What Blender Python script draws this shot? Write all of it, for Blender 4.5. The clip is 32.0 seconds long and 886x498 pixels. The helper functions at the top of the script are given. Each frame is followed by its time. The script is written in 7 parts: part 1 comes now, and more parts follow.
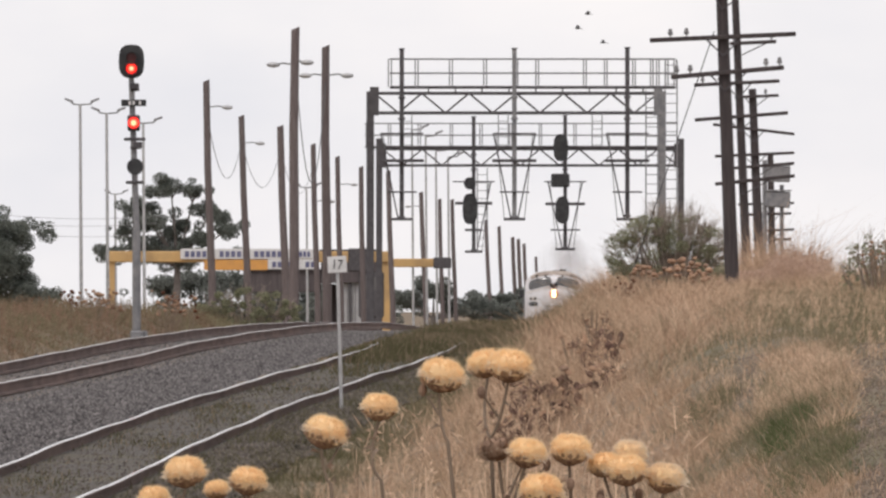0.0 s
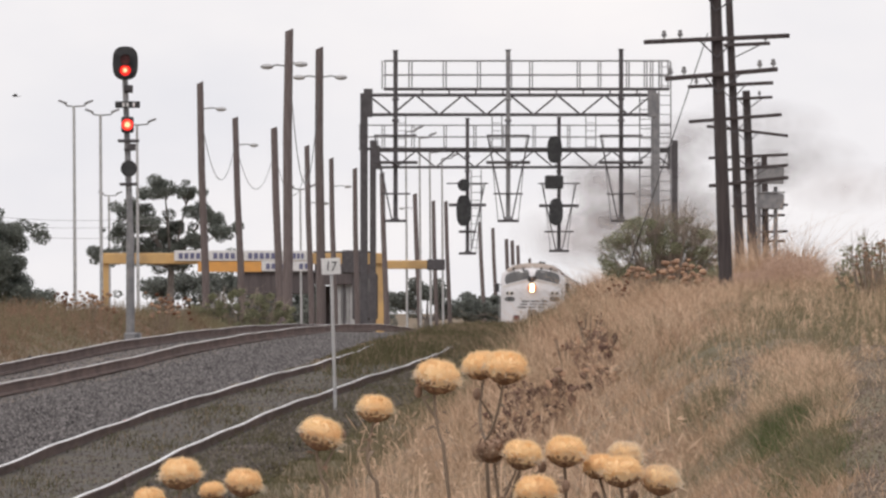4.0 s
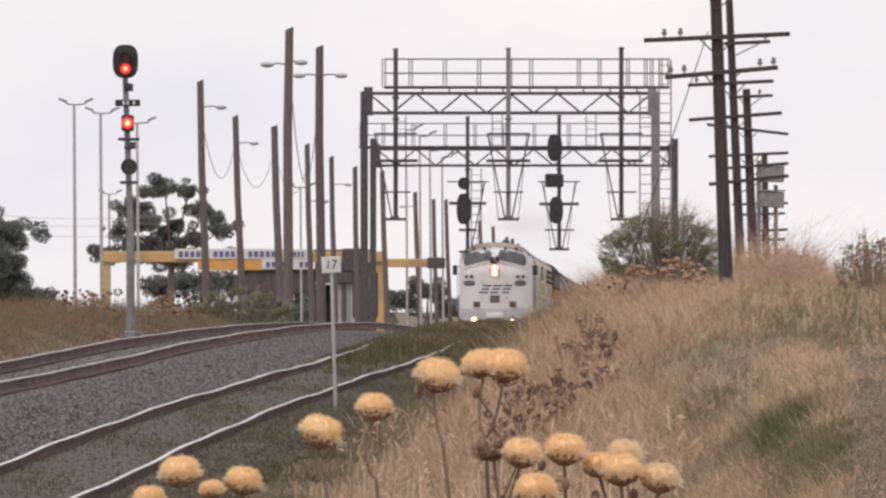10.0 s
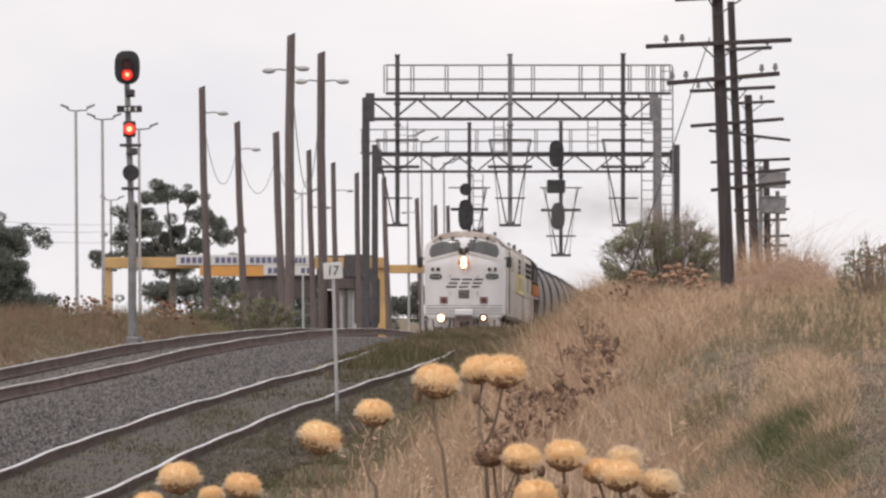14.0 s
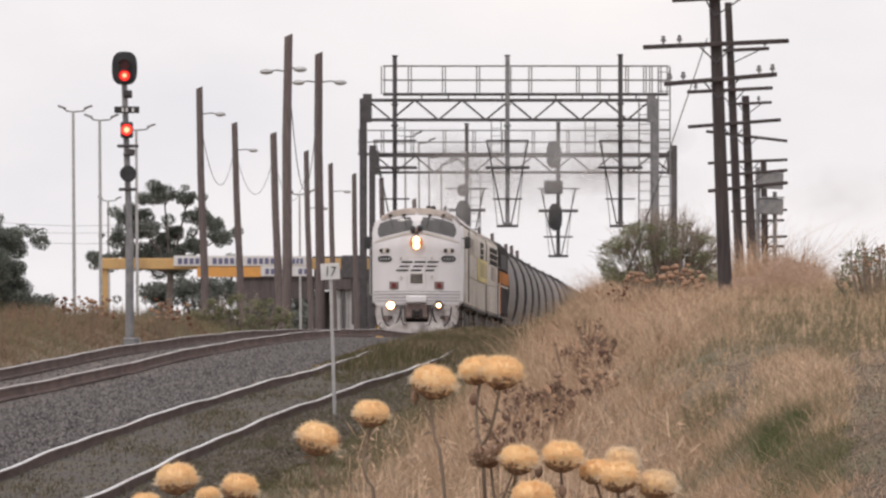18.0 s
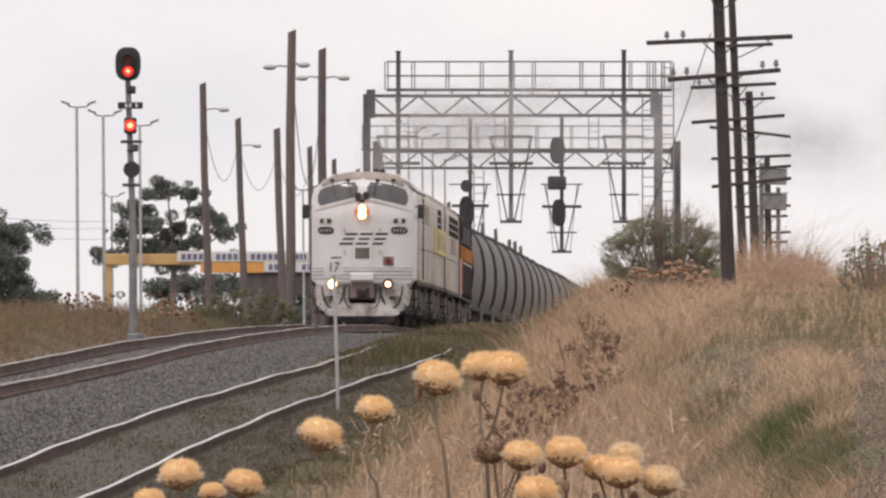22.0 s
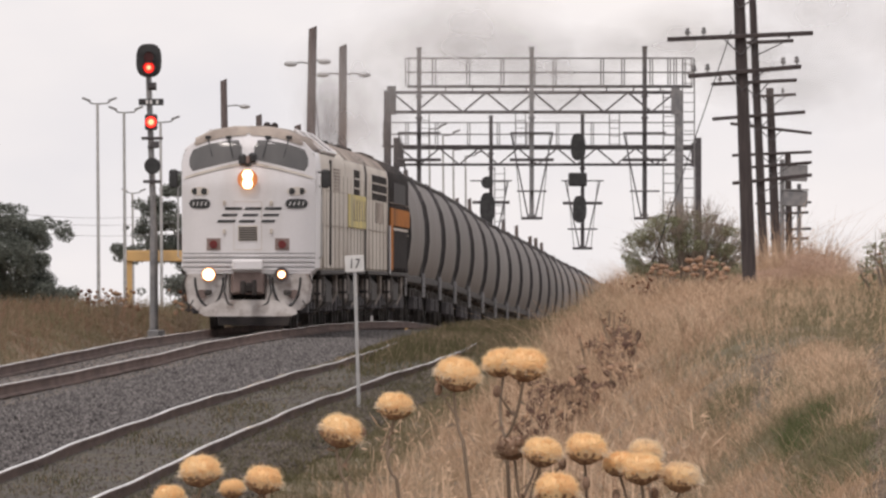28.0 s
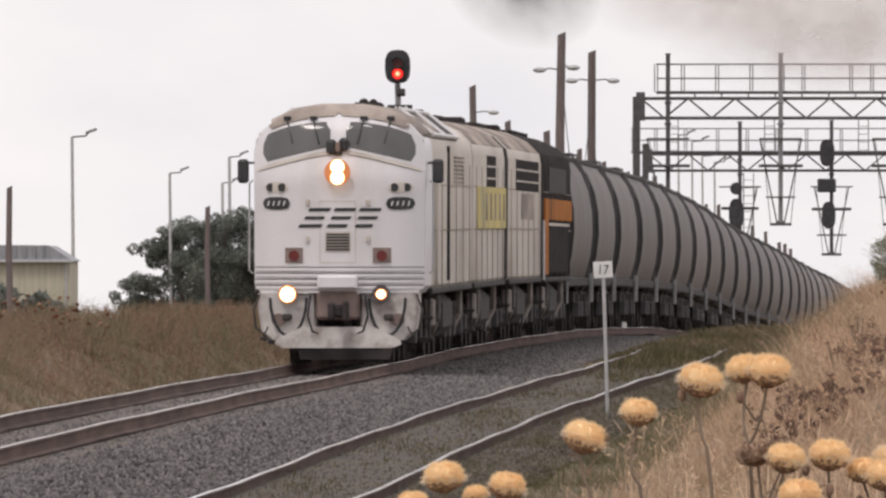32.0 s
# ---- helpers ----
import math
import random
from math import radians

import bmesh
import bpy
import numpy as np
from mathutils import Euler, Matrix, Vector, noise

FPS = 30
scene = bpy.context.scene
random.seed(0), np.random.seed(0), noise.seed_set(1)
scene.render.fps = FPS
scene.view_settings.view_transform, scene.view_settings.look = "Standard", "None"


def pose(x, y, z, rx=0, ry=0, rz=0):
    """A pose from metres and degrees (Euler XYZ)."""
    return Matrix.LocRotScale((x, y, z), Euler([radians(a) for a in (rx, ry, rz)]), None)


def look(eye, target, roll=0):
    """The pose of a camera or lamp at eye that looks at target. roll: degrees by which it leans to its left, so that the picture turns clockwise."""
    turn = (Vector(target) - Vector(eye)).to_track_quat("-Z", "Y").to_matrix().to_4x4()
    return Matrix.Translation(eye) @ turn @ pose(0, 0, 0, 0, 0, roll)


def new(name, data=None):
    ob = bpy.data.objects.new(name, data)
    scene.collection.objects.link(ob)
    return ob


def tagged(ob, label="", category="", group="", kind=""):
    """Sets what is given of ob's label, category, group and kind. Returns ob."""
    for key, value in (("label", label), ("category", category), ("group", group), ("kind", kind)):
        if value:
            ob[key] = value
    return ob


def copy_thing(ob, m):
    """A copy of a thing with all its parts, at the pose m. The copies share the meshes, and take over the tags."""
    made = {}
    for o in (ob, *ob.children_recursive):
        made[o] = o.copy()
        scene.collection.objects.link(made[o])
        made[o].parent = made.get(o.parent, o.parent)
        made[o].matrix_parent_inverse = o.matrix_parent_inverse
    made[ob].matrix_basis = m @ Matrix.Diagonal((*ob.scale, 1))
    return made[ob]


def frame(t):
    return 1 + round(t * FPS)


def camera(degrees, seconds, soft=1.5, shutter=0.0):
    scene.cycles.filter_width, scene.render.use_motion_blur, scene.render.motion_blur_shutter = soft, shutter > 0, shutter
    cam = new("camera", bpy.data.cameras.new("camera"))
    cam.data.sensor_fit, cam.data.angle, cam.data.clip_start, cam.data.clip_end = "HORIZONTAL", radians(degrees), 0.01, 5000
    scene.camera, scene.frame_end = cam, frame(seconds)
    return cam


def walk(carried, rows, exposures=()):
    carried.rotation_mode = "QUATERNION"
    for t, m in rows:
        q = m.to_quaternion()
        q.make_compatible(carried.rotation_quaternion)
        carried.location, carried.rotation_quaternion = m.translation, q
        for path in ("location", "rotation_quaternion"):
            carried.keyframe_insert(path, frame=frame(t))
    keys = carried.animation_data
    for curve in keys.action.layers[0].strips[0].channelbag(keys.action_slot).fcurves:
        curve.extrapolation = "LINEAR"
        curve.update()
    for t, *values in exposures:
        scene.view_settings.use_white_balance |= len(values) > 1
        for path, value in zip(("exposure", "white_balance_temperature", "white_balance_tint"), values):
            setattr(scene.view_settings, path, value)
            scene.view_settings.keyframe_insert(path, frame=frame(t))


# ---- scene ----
# ---- camera ----
cam = camera(3.666, 32.0, soft=2.5)
EYE_Z = 1.6
LENS = 24500.0


def eye(turn, tilt):
    """The camera on its tripod, turned to the left and tilted up, both in 1 / LENS radian."""
    return pose(0.0083 * turn / 478, 0, EYE_Z, 90 + math.degrees((104 + tilt) / LENS), 0, math.degrees(turn / LENS))


# tripod sway, and the pan to the left at the end
walk(cam, [
    (0, eye(6.1, -10.8)), (0.5, eye(0.0, -6.1)), (1, eye(5.4, -0.8)), (1.5, eye(1.5, -13.0)), (2, eye(0.0, -3.8)), (2.5, eye(2.3, 0.0)),
    (3, eye(0.0, -2.3)), (3.5, eye(-6.1, -5.3)), (5.5, eye(1.5, -10.7)), (6, eye(-13.8, -1.5)), (6.5, eye(-9.2, -4.6)), (7, eye(-7.7, -7.7)),
    (7.5, eye(-6.2, -18.4)), (8, eye(-4.6, -21.5)), (8.5, eye(-3.0, -12.3)), (9, eye(-3.1, -6.1)), (9.5, eye(-7.7, -15.3)),
    (10, eye(-4.6, -10.7)), (10.5, eye(3.0, 0.0)), (11, eye(-1.5, 3.1)), (11.5, eye(1.5, 4.6)), (12, eye(-1.6, 0.0)), (12.5, eye(1.6, 0.0)),
    (13, eye(0.0, 0.0)), (13.5, eye(3.1, -3.1)), (14, eye(-1.5, 0.0)), (14.5, eye(-1.6, -7.7)), (16.5, eye(-7.7, 0.0)), (17, eye(-4.6, 6.1)),
    (17.5, eye(-4.6, 0.0)), (18, eye(-6.2, 1.5)), (18.5, eye(-3.1, 4.6)), (19, eye(1.5, -1.6)), (19.5, eye(0.0, 0.0)), (20, eye(-3.1, 0.0)),
    (20.5, eye(-3.1, -7.7)), (21, eye(1.5, -4.6)), (21.5, eye(0.0, -3.1)), (22, eye(0.0, -6.2)), (22.5, eye(1.5, -7.7)), (23, eye(-3.1, -3.1)),
    (23.5, eye(-3.1, -3.1)), (24, eye(0.0, -9.2)), (24.5, eye(-3.0, -6.2)), (25, eye(-6.1, -4.6)), (25.5, eye(-3.1, -15.4)),
    (27.5, eye(12.2, -26.1)), (28, eye(36.8, -12.3)), (28.5, eye(58.2, -6.2)), (29, eye(101.1, -16.9)), (29.5, eye(114.9, -15.4)),
    (30, eye(197.5, -38.3)), (30.5, eye(304.7, -18.4)), (31, eye(347.6, -24.5)), (31.5, eye(448.6, -12.3)), (32, eye(477.7, -1.6)),

], exposures=[(0, 0.0, 6600, 13), (14, 0.0, 6650, 14), (29, -0.03, 6800, 15), (32, 0.0, 6700, 14)])

# ---- world and light: a bright overcast sky ----
SUN_ELEVATION, SUN_TURN = 52.0, 150.0
world = bpy.data.worlds.new("sky")
scene.world = world
world.use_nodes = True
wn, wl = world.node_tree.nodes, world.node_tree.links
wn.clear()
sky = wn.new("ShaderNodeTexSky")
sky.sky_type, sky.sun_disc = "NISHITA", False
sky.sun_elevation, sky.sun_rotation = radians(SUN_ELEVATION), radians(SUN_TURN)
sky_dim = wn.new("ShaderNodeVectorMath")
sky_dim.operation = "SCALE"
sky_dim.inputs["Scale"].default_value = 0.1
cloud_place = wn.new("ShaderNodeTexCoord")
cloud_scale = wn.new("ShaderNodeMapping")
cloud_scale.inputs["Scale"].default_value = (26, 26, 60)
cloud = wn.new("ShaderNodeTexNoise")
cloud.inputs["Scale"].default_value, cloud.inputs["Detail"].default_value = 1.0, 5
cloud_tone = wn.new("ShaderNodeValToRGB")
cloud_tone.color_ramp.elements[0].position, cloud_tone.color_ramp.elements[0].color = 0.3, (0.79, 0.81, 0.855, 1)
cloud_tone.color_ramp.elements[1].position, cloud_tone.color_ramp.elements[1].color = 0.72, (0.97, 0.955, 0.95, 1)
cover = wn.new("ShaderNodeMix")
cover.data_type = "RGBA"
cover.inputs["Factor"].default_value = 0.93
back = wn.new("ShaderNodeBackground")
wout = wn.new("ShaderNodeOutputWorld")
wl.new(sky.outputs["Color"], sky_dim.inputs[0])
wl.new(cloud_place.outputs["Generated"], cloud_scale.inputs["Vector"])
wl.new(cloud_scale.outputs["Vector"], cloud.inputs["Vector"])
wl.new(cloud.outputs["Fac"], cloud_tone.inputs["Fac"])
wl.new(sky_dim.outputs[0], cover.inputs["A"])
wl.new(cloud_tone.outputs["Color"], cover.inputs["B"])
wl.new(cover.outputs["Result"], back.inputs["Color"])
wl.new(back.outputs["Background"], wout.inputs["Surface"])
back.inputs["Strength"].default_value = 1.04

sun = new("sun", bpy.data.lights.new("sun", "SUN"))
sun.data.energy, sun.data.angle, sun.data.color = 1.2, radians(14), (1.0, 0.96, 0.9)
sun.matrix_world = look((-30, -60, 100), (0, 0, 0))


# ---- materials ----
def mat(name, base, other=None, scale=4.0, rough=0.7, metal=0.0, bump=0.0, fine=0.0, stretch=(1, 1, 1), low=0.35, high=0.65,
        per=0.0, third=None, third_scale=0.4, spec=0.5, island=False):
    """A surface of two colours mixed by noise, a third in broad stains, fine grain, relief and a shift from piece to piece."""
    m = bpy.data.materials.new(name)
    m.use_nodes = True
    n, l = m.node_tree.nodes, m.node_tree.links
    b = n["Principled BSDF"]
    b.inputs["Roughness"].default_value, b.inputs["Metallic"].default_value = rough, metal
    b.inputs["Specular IOR Level"].default_value = spec
    place = n.new("ShaderNodeTexCoord")
    mp = n.new("ShaderNodeMapping")
    mp.inputs["Scale"].default_value = stretch
    l.new(place.outputs["Object"], mp.inputs["Vector"])
    tex = n.new("ShaderNodeTexNoise")
    tex.inputs["Scale"].default_value, tex.inputs["Detail"].default_value = scale, 6
    l.new(mp.outputs["Vector"], tex.inputs["Vector"])
    ramp = n.new("ShaderNodeMapRange")
    ramp.inputs["From Min"].default_value, ramp.inputs["From Max"].default_value = low, high
    l.new(tex.outputs["Fac"], ramp.inputs["Value"])
    mix = n.new("ShaderNodeMix")
    mix.data_type = "RGBA"
    mix.inputs["A"].default_value, mix.inputs["B"].default_value = (*base, 1), (*(other or base), 1)
    l.new(ramp.outputs["Result"], mix.inputs["Factor"])
    col = mix.outputs["Result"]
    if third:
        t2 = n.new("ShaderNodeTexNoise")
        t2.inputs["Scale"].default_value, t2.inputs["Detail"].default_value = third_scale, 4
        l.new(mp.outputs["Vector"], t2.inputs["Vector"])
        r2 = n.new("ShaderNodeMapRange")
        r2.inputs["From Min"].default_value, r2.inputs["From Max"].default_value = 0.48, 0.68
        l.new(t2.outputs["Fac"], r2.inputs["Value"])
        m2 = n.new("ShaderNodeMix")
        m2.data_type = "RGBA"
        l.new(r2.outputs["Result"], m2.inputs["Factor"])
        l.new(col, m2.inputs["A"])
        m2.inputs["B"].default_value = (*third, 1)
        col = m2.outputs["Result"]
    if fine or per:
        hs = n.new("ShaderNodeHueSaturation")
        if per:
            if island:
                src = n.new("ShaderNodeNewGeometry").outputs["Random Per Island"]
            else:
                src = n.new("ShaderNodeObjectInfo").outputs["Random"]
        else:
            t3 = n.new("ShaderNodeTexNoise")
            t3.inputs["Scale"].default_value, t3.inputs["Detail"].default_value = scale * 14, 2
            l.new(place.outputs["Object"], t3.inputs["Vector"])
            src = t3.outputs["Fac"]
        r3 = n.new("ShaderNodeMapRange")
        amount = per or fine
        r3.inputs["To Min"].default_value, r3.inputs["To Max"].default_value = 1 - amount, 1 + amount
        l.new(src, r3.inputs["Value"])
        l.new(r3.outputs["Result"], hs.inputs["Value"])
        l.new(col, hs.inputs["Color"])
        col = hs.outputs["Color"]
    l.new(col, b.inputs["Base Color"])
    if bump:
        bp = n.new("ShaderNodeBump")
        bp.inputs["Strength"].default_value, bp.inputs["Distance"].default_value = bump, 0.02
        l.new(tex.outputs["Fac"], bp.inputs["Height"])
        l.new(bp.outputs["Normal"], b.inputs["Normal"])
    return m


def translucent(share, *materials):
    """Let thin leaves and blades pass on some of the light that falls on them."""
    for m in materials:
        n, l = m.node_tree.nodes, m.node_tree.links
        b = n["Principled BSDF"]
        out = [k for k in n if k.type == "OUTPUT_MATERIAL"][0]
        thin, mix = n.new("ShaderNodeBsdfTranslucent"), n.new("ShaderNodeMixShader")
        l.new(b.inputs["Base Color"].links[0].from_socket, thin.inputs["Color"])
        mix.inputs["Fac"].default_value = share
        l.new(b.outputs["BSDF"], mix.inputs[1])
        l.new(thin.outputs["BSDF"], mix.inputs[2])
        l.new(mix.outputs["Shader"], out.inputs["Surface"])


def glow(name, color, strength):
    m = bpy.data.materials.new(name)
    m.use_nodes = True
    b = m.node_tree.nodes["Principled BSDF"]
    b.inputs["Base Color"].default_value = (*color, 1)
    b.inputs["Emission Color"].default_value = (*color, 1)
    b.inputs["Emission Strength"].default_value = strength
    return m


M_SOIL = mat("dry soil", (0.24, 0.16, 0.1), (0.13, 0.1, 0.065), 0.7, 0.95, bump=0.4, third=(0.13, 0.11, 0.06), third_scale=0.2)
M_BALLAST = mat("crushed basalt", (0.062, 0.054, 0.051), (0.125, 0.11, 0.105), 9, 0.9, bump=1.0, fine=0.35, third=(0.1, 0.082, 0.075), third_scale=0.5)
M_CESS = mat("dark dirt and fine gravel", (0.05, 0.042, 0.036), (0.1, 0.085, 0.073), 7, 0.95, bump=0.8, fine=0.4, third=(0.1, 0.085, 0.055), third_scale=0.6)
M_PATH_STONE = mat("path gravel", (0.17, 0.135, 0.11), (0.24, 0.19, 0.155), 6, 0.9, per=0.4, island=True, spec=0.1)
M_STONE = mat("ballast stone", (0.09, 0.081, 0.079), (0.14, 0.127, 0.124), 6, 0.9, per=0.62, island=True)
M_GRIT = mat("brown siding grit", (0.07, 0.057, 0.047), (0.12, 0.099, 0.083), 6, 0.9, per=0.6, island=True)
M_RAIL = mat("rusty rail side", (0.085, 0.052, 0.042), (0.15, 0.095, 0.078), 3, 0.85, bump=0.2, stretch=(1, 0.2, 1), per=0.12)
M_RAILTOP = mat("worn rail head", (0.7, 0.64, 0.6), (0.5, 0.44, 0.4), 2, 0.25, 1.0, stretch=(1, 0.15, 1))
M_RAILTOP_OLD = mat("polished old rail head", (0.9, 0.87, 0.85), (0.7, 0.64, 0.6), 1.2, 0.13, 1.0, stretch=(1, 0.3, 1))
M_SLEEPER = mat("weathered sleeper", (0.15, 0.12, 0.1), (0.22, 0.19, 0.17), 6, 0.9, bump=0.5, per=0.2)
# creosote tones raised to stand in for distance haze
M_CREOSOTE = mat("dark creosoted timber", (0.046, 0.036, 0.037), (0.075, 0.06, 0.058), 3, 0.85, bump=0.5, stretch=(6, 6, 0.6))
M_POLE = mat("weathered timber pole", (0.11, 0.086, 0.083), (0.165, 0.135, 0.13), 4, 0.9, bump=0.5, stretch=(6, 6, 0.5), per=0.15)
# base lightened too, as haze over the far gantries
M_STEEL_DARK = mat("dark painted steel", (0.068, 0.062, 0.066), (0.098, 0.09, 0.094), 5, 0.65, 0.1, fine=0.2)
M_STEEL_GREY = mat("galvanised steel", (0.2, 0.2, 0.21), (0.3, 0.29, 0.29), 6, 0.5, 0.4, fine=0.15)
M_STEEL_PALE = mat("pale galvanised steel", (0.4, 0.4, 0.41), (0.52, 0.51, 0.5), 5, 0.5, 0.3, fine=0.15)
# black lifted a little for the same haze
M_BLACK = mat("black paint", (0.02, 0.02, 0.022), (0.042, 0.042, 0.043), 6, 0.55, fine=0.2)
M_WHITE_BOARD = mat("white enamel", (0.72, 0.71, 0.7), (0.62, 0.61, 0.6), 8, 0.5)
M_WHITE = mat("white loco paint", (0.74, 0.715, 0.725), (0.68, 0.66, 0.665), 1.3, 0.38, fine=0.04, third=(0.6, 0.57, 0.56), third_scale=0.8, stretch=(1, 1, 0.4))
M_CREAM = mat("grimy cream paint", (0.68, 0.625, 0.565), (0.56, 0.505, 0.45), 1.6, 0.75, fine=0.06, spec=0.12, third=(0.36, 0.3, 0.255), third_scale=0.9, stretch=(1, 0.14, 0.3))
M_ROOF = mat("sooty roof paint", (0.46, 0.39, 0.34), (0.28, 0.235, 0.205), 1.2, 0.8, fine=0.1, spec=0.15, third=(0.12, 0.1, 0.095), third_scale=0.7, stretch=(1, 0.3, 1))
M_WHITE_DIRTY = mat("scuffed white paint", (0.66, 0.62, 0.6), (0.5, 0.46, 0.44), 3.2, 0.6, fine=0.1, third=(0.22, 0.165, 0.14), third_scale=2.6)
M_LAMP_BOX = mat("brown lamp box", (0.19, 0.135, 0.12), (0.27, 0.2, 0.18), 5, 0.6)
# soot on roofs and gear; also stands for shade in unit gaps and recesses
M_SOOT_SHADE = mat("soot black roof and gap shade", (0.025, 0.023, 0.024), (0.06, 0.052, 0.05), 2, 0.9, spec=0.06, fine=0.2)
M_GRIME = mat("underframe grime", (0.03, 0.027, 0.026), (0.08, 0.069, 0.064), 3, 0.85, bump=0.3, fine=0.25)
M_YELLOW = mat("faded yellow paint", (0.72, 0.6, 0.25), (0.62, 0.53, 0.27), 2, 0.8, spec=0.1, third=(0.4, 0.36, 0.24))
M_ORANGE = mat("orange paint", (0.5, 0.19, 0.045), (0.42, 0.16, 0.05), 2, 0.8, spec=0.08, third=(0.2, 0.09, 0.04))
M_HOPPER = mat("grey hopper paint", (0.138, 0.121, 0.114), (0.195, 0.173, 0.163), 0.9, 0.6, fine=0.06, third=(0.125, 0.098, 0.086), third_scale=0.6, stretch=(1, 1, 0.3), per=0.2)
M_HOPPER_DARK = mat("dark hopper end", (0.035, 0.032, 0.034), (0.06, 0.055, 0.055), 2, 0.8, fine=0.2)
# grey in the base stands in for reflections in the panes
M_GLASS = mat("grey windscreen glass", (0.1, 0.097, 0.097), (0.15, 0.142, 0.14), 1.1, 0.16, spec=0.5, stretch=(1, 1, 0.4))
M_SEAM = mat("dirty panel seam", (0.46, 0.41, 0.36), (0.33, 0.29, 0.25), 2.5, 0.8, spec=0.1)
M_PIPE = mat("dusty pale pipe", (0.36, 0.32, 0.29), (0.2, 0.17, 0.155), 3, 0.8, fine=0.2, spec=0.15)
M_RED = mat("red lens", (0.16, 0.02, 0.018), (0.12, 0.015, 0.015), 5, 0.35)
M_BLUE = mat("blue lettering", (0.11, 0.115, 0.22), (0.16, 0.16, 0.26), 5, 0.6)
M_CRANE = mat("crane yellow paint", (0.62, 0.39, 0.16), (0.53, 0.34, 0.15), 1, 0.6, third=(0.4, 0.26, 0.12))
M_LAMP = glow("headlamp", (1.0, 0.76, 0.42), 4)
# emission that stands in for the orange glare round lit lamps
M_LAMP_HALO = glow("orange lamp halo glow", (0.55, 0.2, 0.07), 0.5)
M_LAMP_WARM = glow("ditch lamp", (1.0, 0.78, 0.45), 5)
M_SIGNAL = glow("red signal lamp", (1.0, 0.06, 0.03), 2.2)
M_SIGNAL_CORE = glow("red signal lamp core", (1.0, 0.3, 0.16), 2.6)
M_SIGNAL_RIM = glow("red signal lens rim", (0.85, 0.02, 0.015), 0.7)
M_STRAW = mat("dry grass", (0.56, 0.37, 0.255), (0.43, 0.285, 0.19), 0.9, 0.9, per=0.26, island=True, spec=0.1, stretch=(1.6, 0.06, 1.6), third=(0.33, 0.24, 0.155), third_scale=0.8)
M_STRAW_PALE = mat("pale dry grass", (0.72, 0.53, 0.38), (0.6, 0.42, 0.29), 0.9, 0.9, stretch=(1.6, 0.06, 1.6), per=0.25, island=True, spec=0.1)
M_RUST_WEED = mat("rusty seed stalks", (0.25, 0.155, 0.115), (0.34, 0.22, 0.16), 0.9, 0.9, per=0.25, island=True, spec=0.1)
M_PLUME = mat("feather grass plume", (0.6, 0.43, 0.34), (0.5, 0.35, 0.26), 0.9, 0.9, stretch=(1.6, 0.1, 1.6), per=0.2, island=True, spec=0.1)
M_GREEN = mat("green grass", (0.185, 0.165, 0.1), (0.26, 0.22, 0.14), 0.7, 0.9, per=0.25, island=True, spec=0.1)
M_VERGE = mat("dull verge grass", (0.32, 0.235, 0.165), (0.22, 0.168, 0.112), 0.4, 0.9, third=(0.15, 0.125, 0.075), third_scale=0.5, per=0.32, island=True, spec=0.1)
M_SIDING_WEED = mat("dull green weed", (0.095, 0.095, 0.048), (0.14, 0.12, 0.07), 0.9, 0.9, per=0.3, island=True, spec=0.1)
M_DOCK = mat("dead dock leaf", (0.1, 0.058, 0.046), (0.18, 0.11, 0.085), 5, 0.95, per=0.3, spec=0.1)
M_DULL_HEAD = mat("brown dead head", (0.38, 0.24, 0.15), (0.26, 0.15, 0.1), 9, 0.95, per=0.25)
M_WEED = mat("brown dock weed", (0.16, 0.07, 0.04), (0.1, 0.045, 0.03), 3, 0.9, per=0.35, island=True, spec=0.1)
M_FLOSS = mat("tan thistle floss", (0.89, 0.63, 0.34), (0.92, 0.7, 0.43), 16, 0.95, bump=0.4, fine=0.1, stretch=(1, 1, 0.3), spec=0.1)
M_FLOSS_HAIR = mat("pale thistle hair", (0.97, 0.8, 0.54), (0.95, 0.72, 0.44), 10, 0.95, per=0.1, island=True, spec=0.1)
M_BRACT = mat("dry thistle bract", (0.19, 0.12, 0.085), (0.31, 0.2, 0.135), 12, 0.9, per=0.3, island=True)
M_STEM = mat("dry thistle stem", (0.27, 0.2, 0.145), (0.17, 0.125, 0.09), 8, 0.9, bump=0.4)
M_CUP = mat("brown thistle cup", (0.33, 0.2, 0.135), (0.23, 0.14, 0.1), 14, 0.95, bump=0.5, fine=0.2, spec=0.1)
M_SCALE = mat("thistle scale", (0.5, 0.33, 0.21), (0.36, 0.225, 0.145), 12, 0.95, per=0.22, island=True, spec=0.1)
M_FRINGE = mat("pale thistle fringe", (0.9, 0.8, 0.66), (0.84, 0.68, 0.48), 10, 0.95, per=0.2, island=True, spec=0.1)
# both leaf tones are paled: haze over the far trees, put into the base
M_LEAF = mat("gum leaf", (0.15, 0.168, 0.145), (0.2, 0.215, 0.185), 0.5, 0.7, per=0.4, island=True)
M_LEAF_DARK = mat("dark foliage", (0.16, 0.175, 0.155), (0.21, 0.222, 0.198), 0.5, 0.8, per=0.4, island=True)
M_BUSH = mat("grey green bush leaf", (0.24, 0.245, 0.15), (0.31, 0.305, 0.2), 1.0, 0.8, per=0.4, island=True)
translucent(0.42, M_LEAF, M_LEAF_DARK, M_BUSH)
translucent(0.55, M_FLOSS_HAIR, M_FRINGE)
M_TWIG = mat("bare twig", (0.25, 0.2, 0.165), (0.34, 0.28, 0.23), 4, 0.9, per=0.2, island=True)
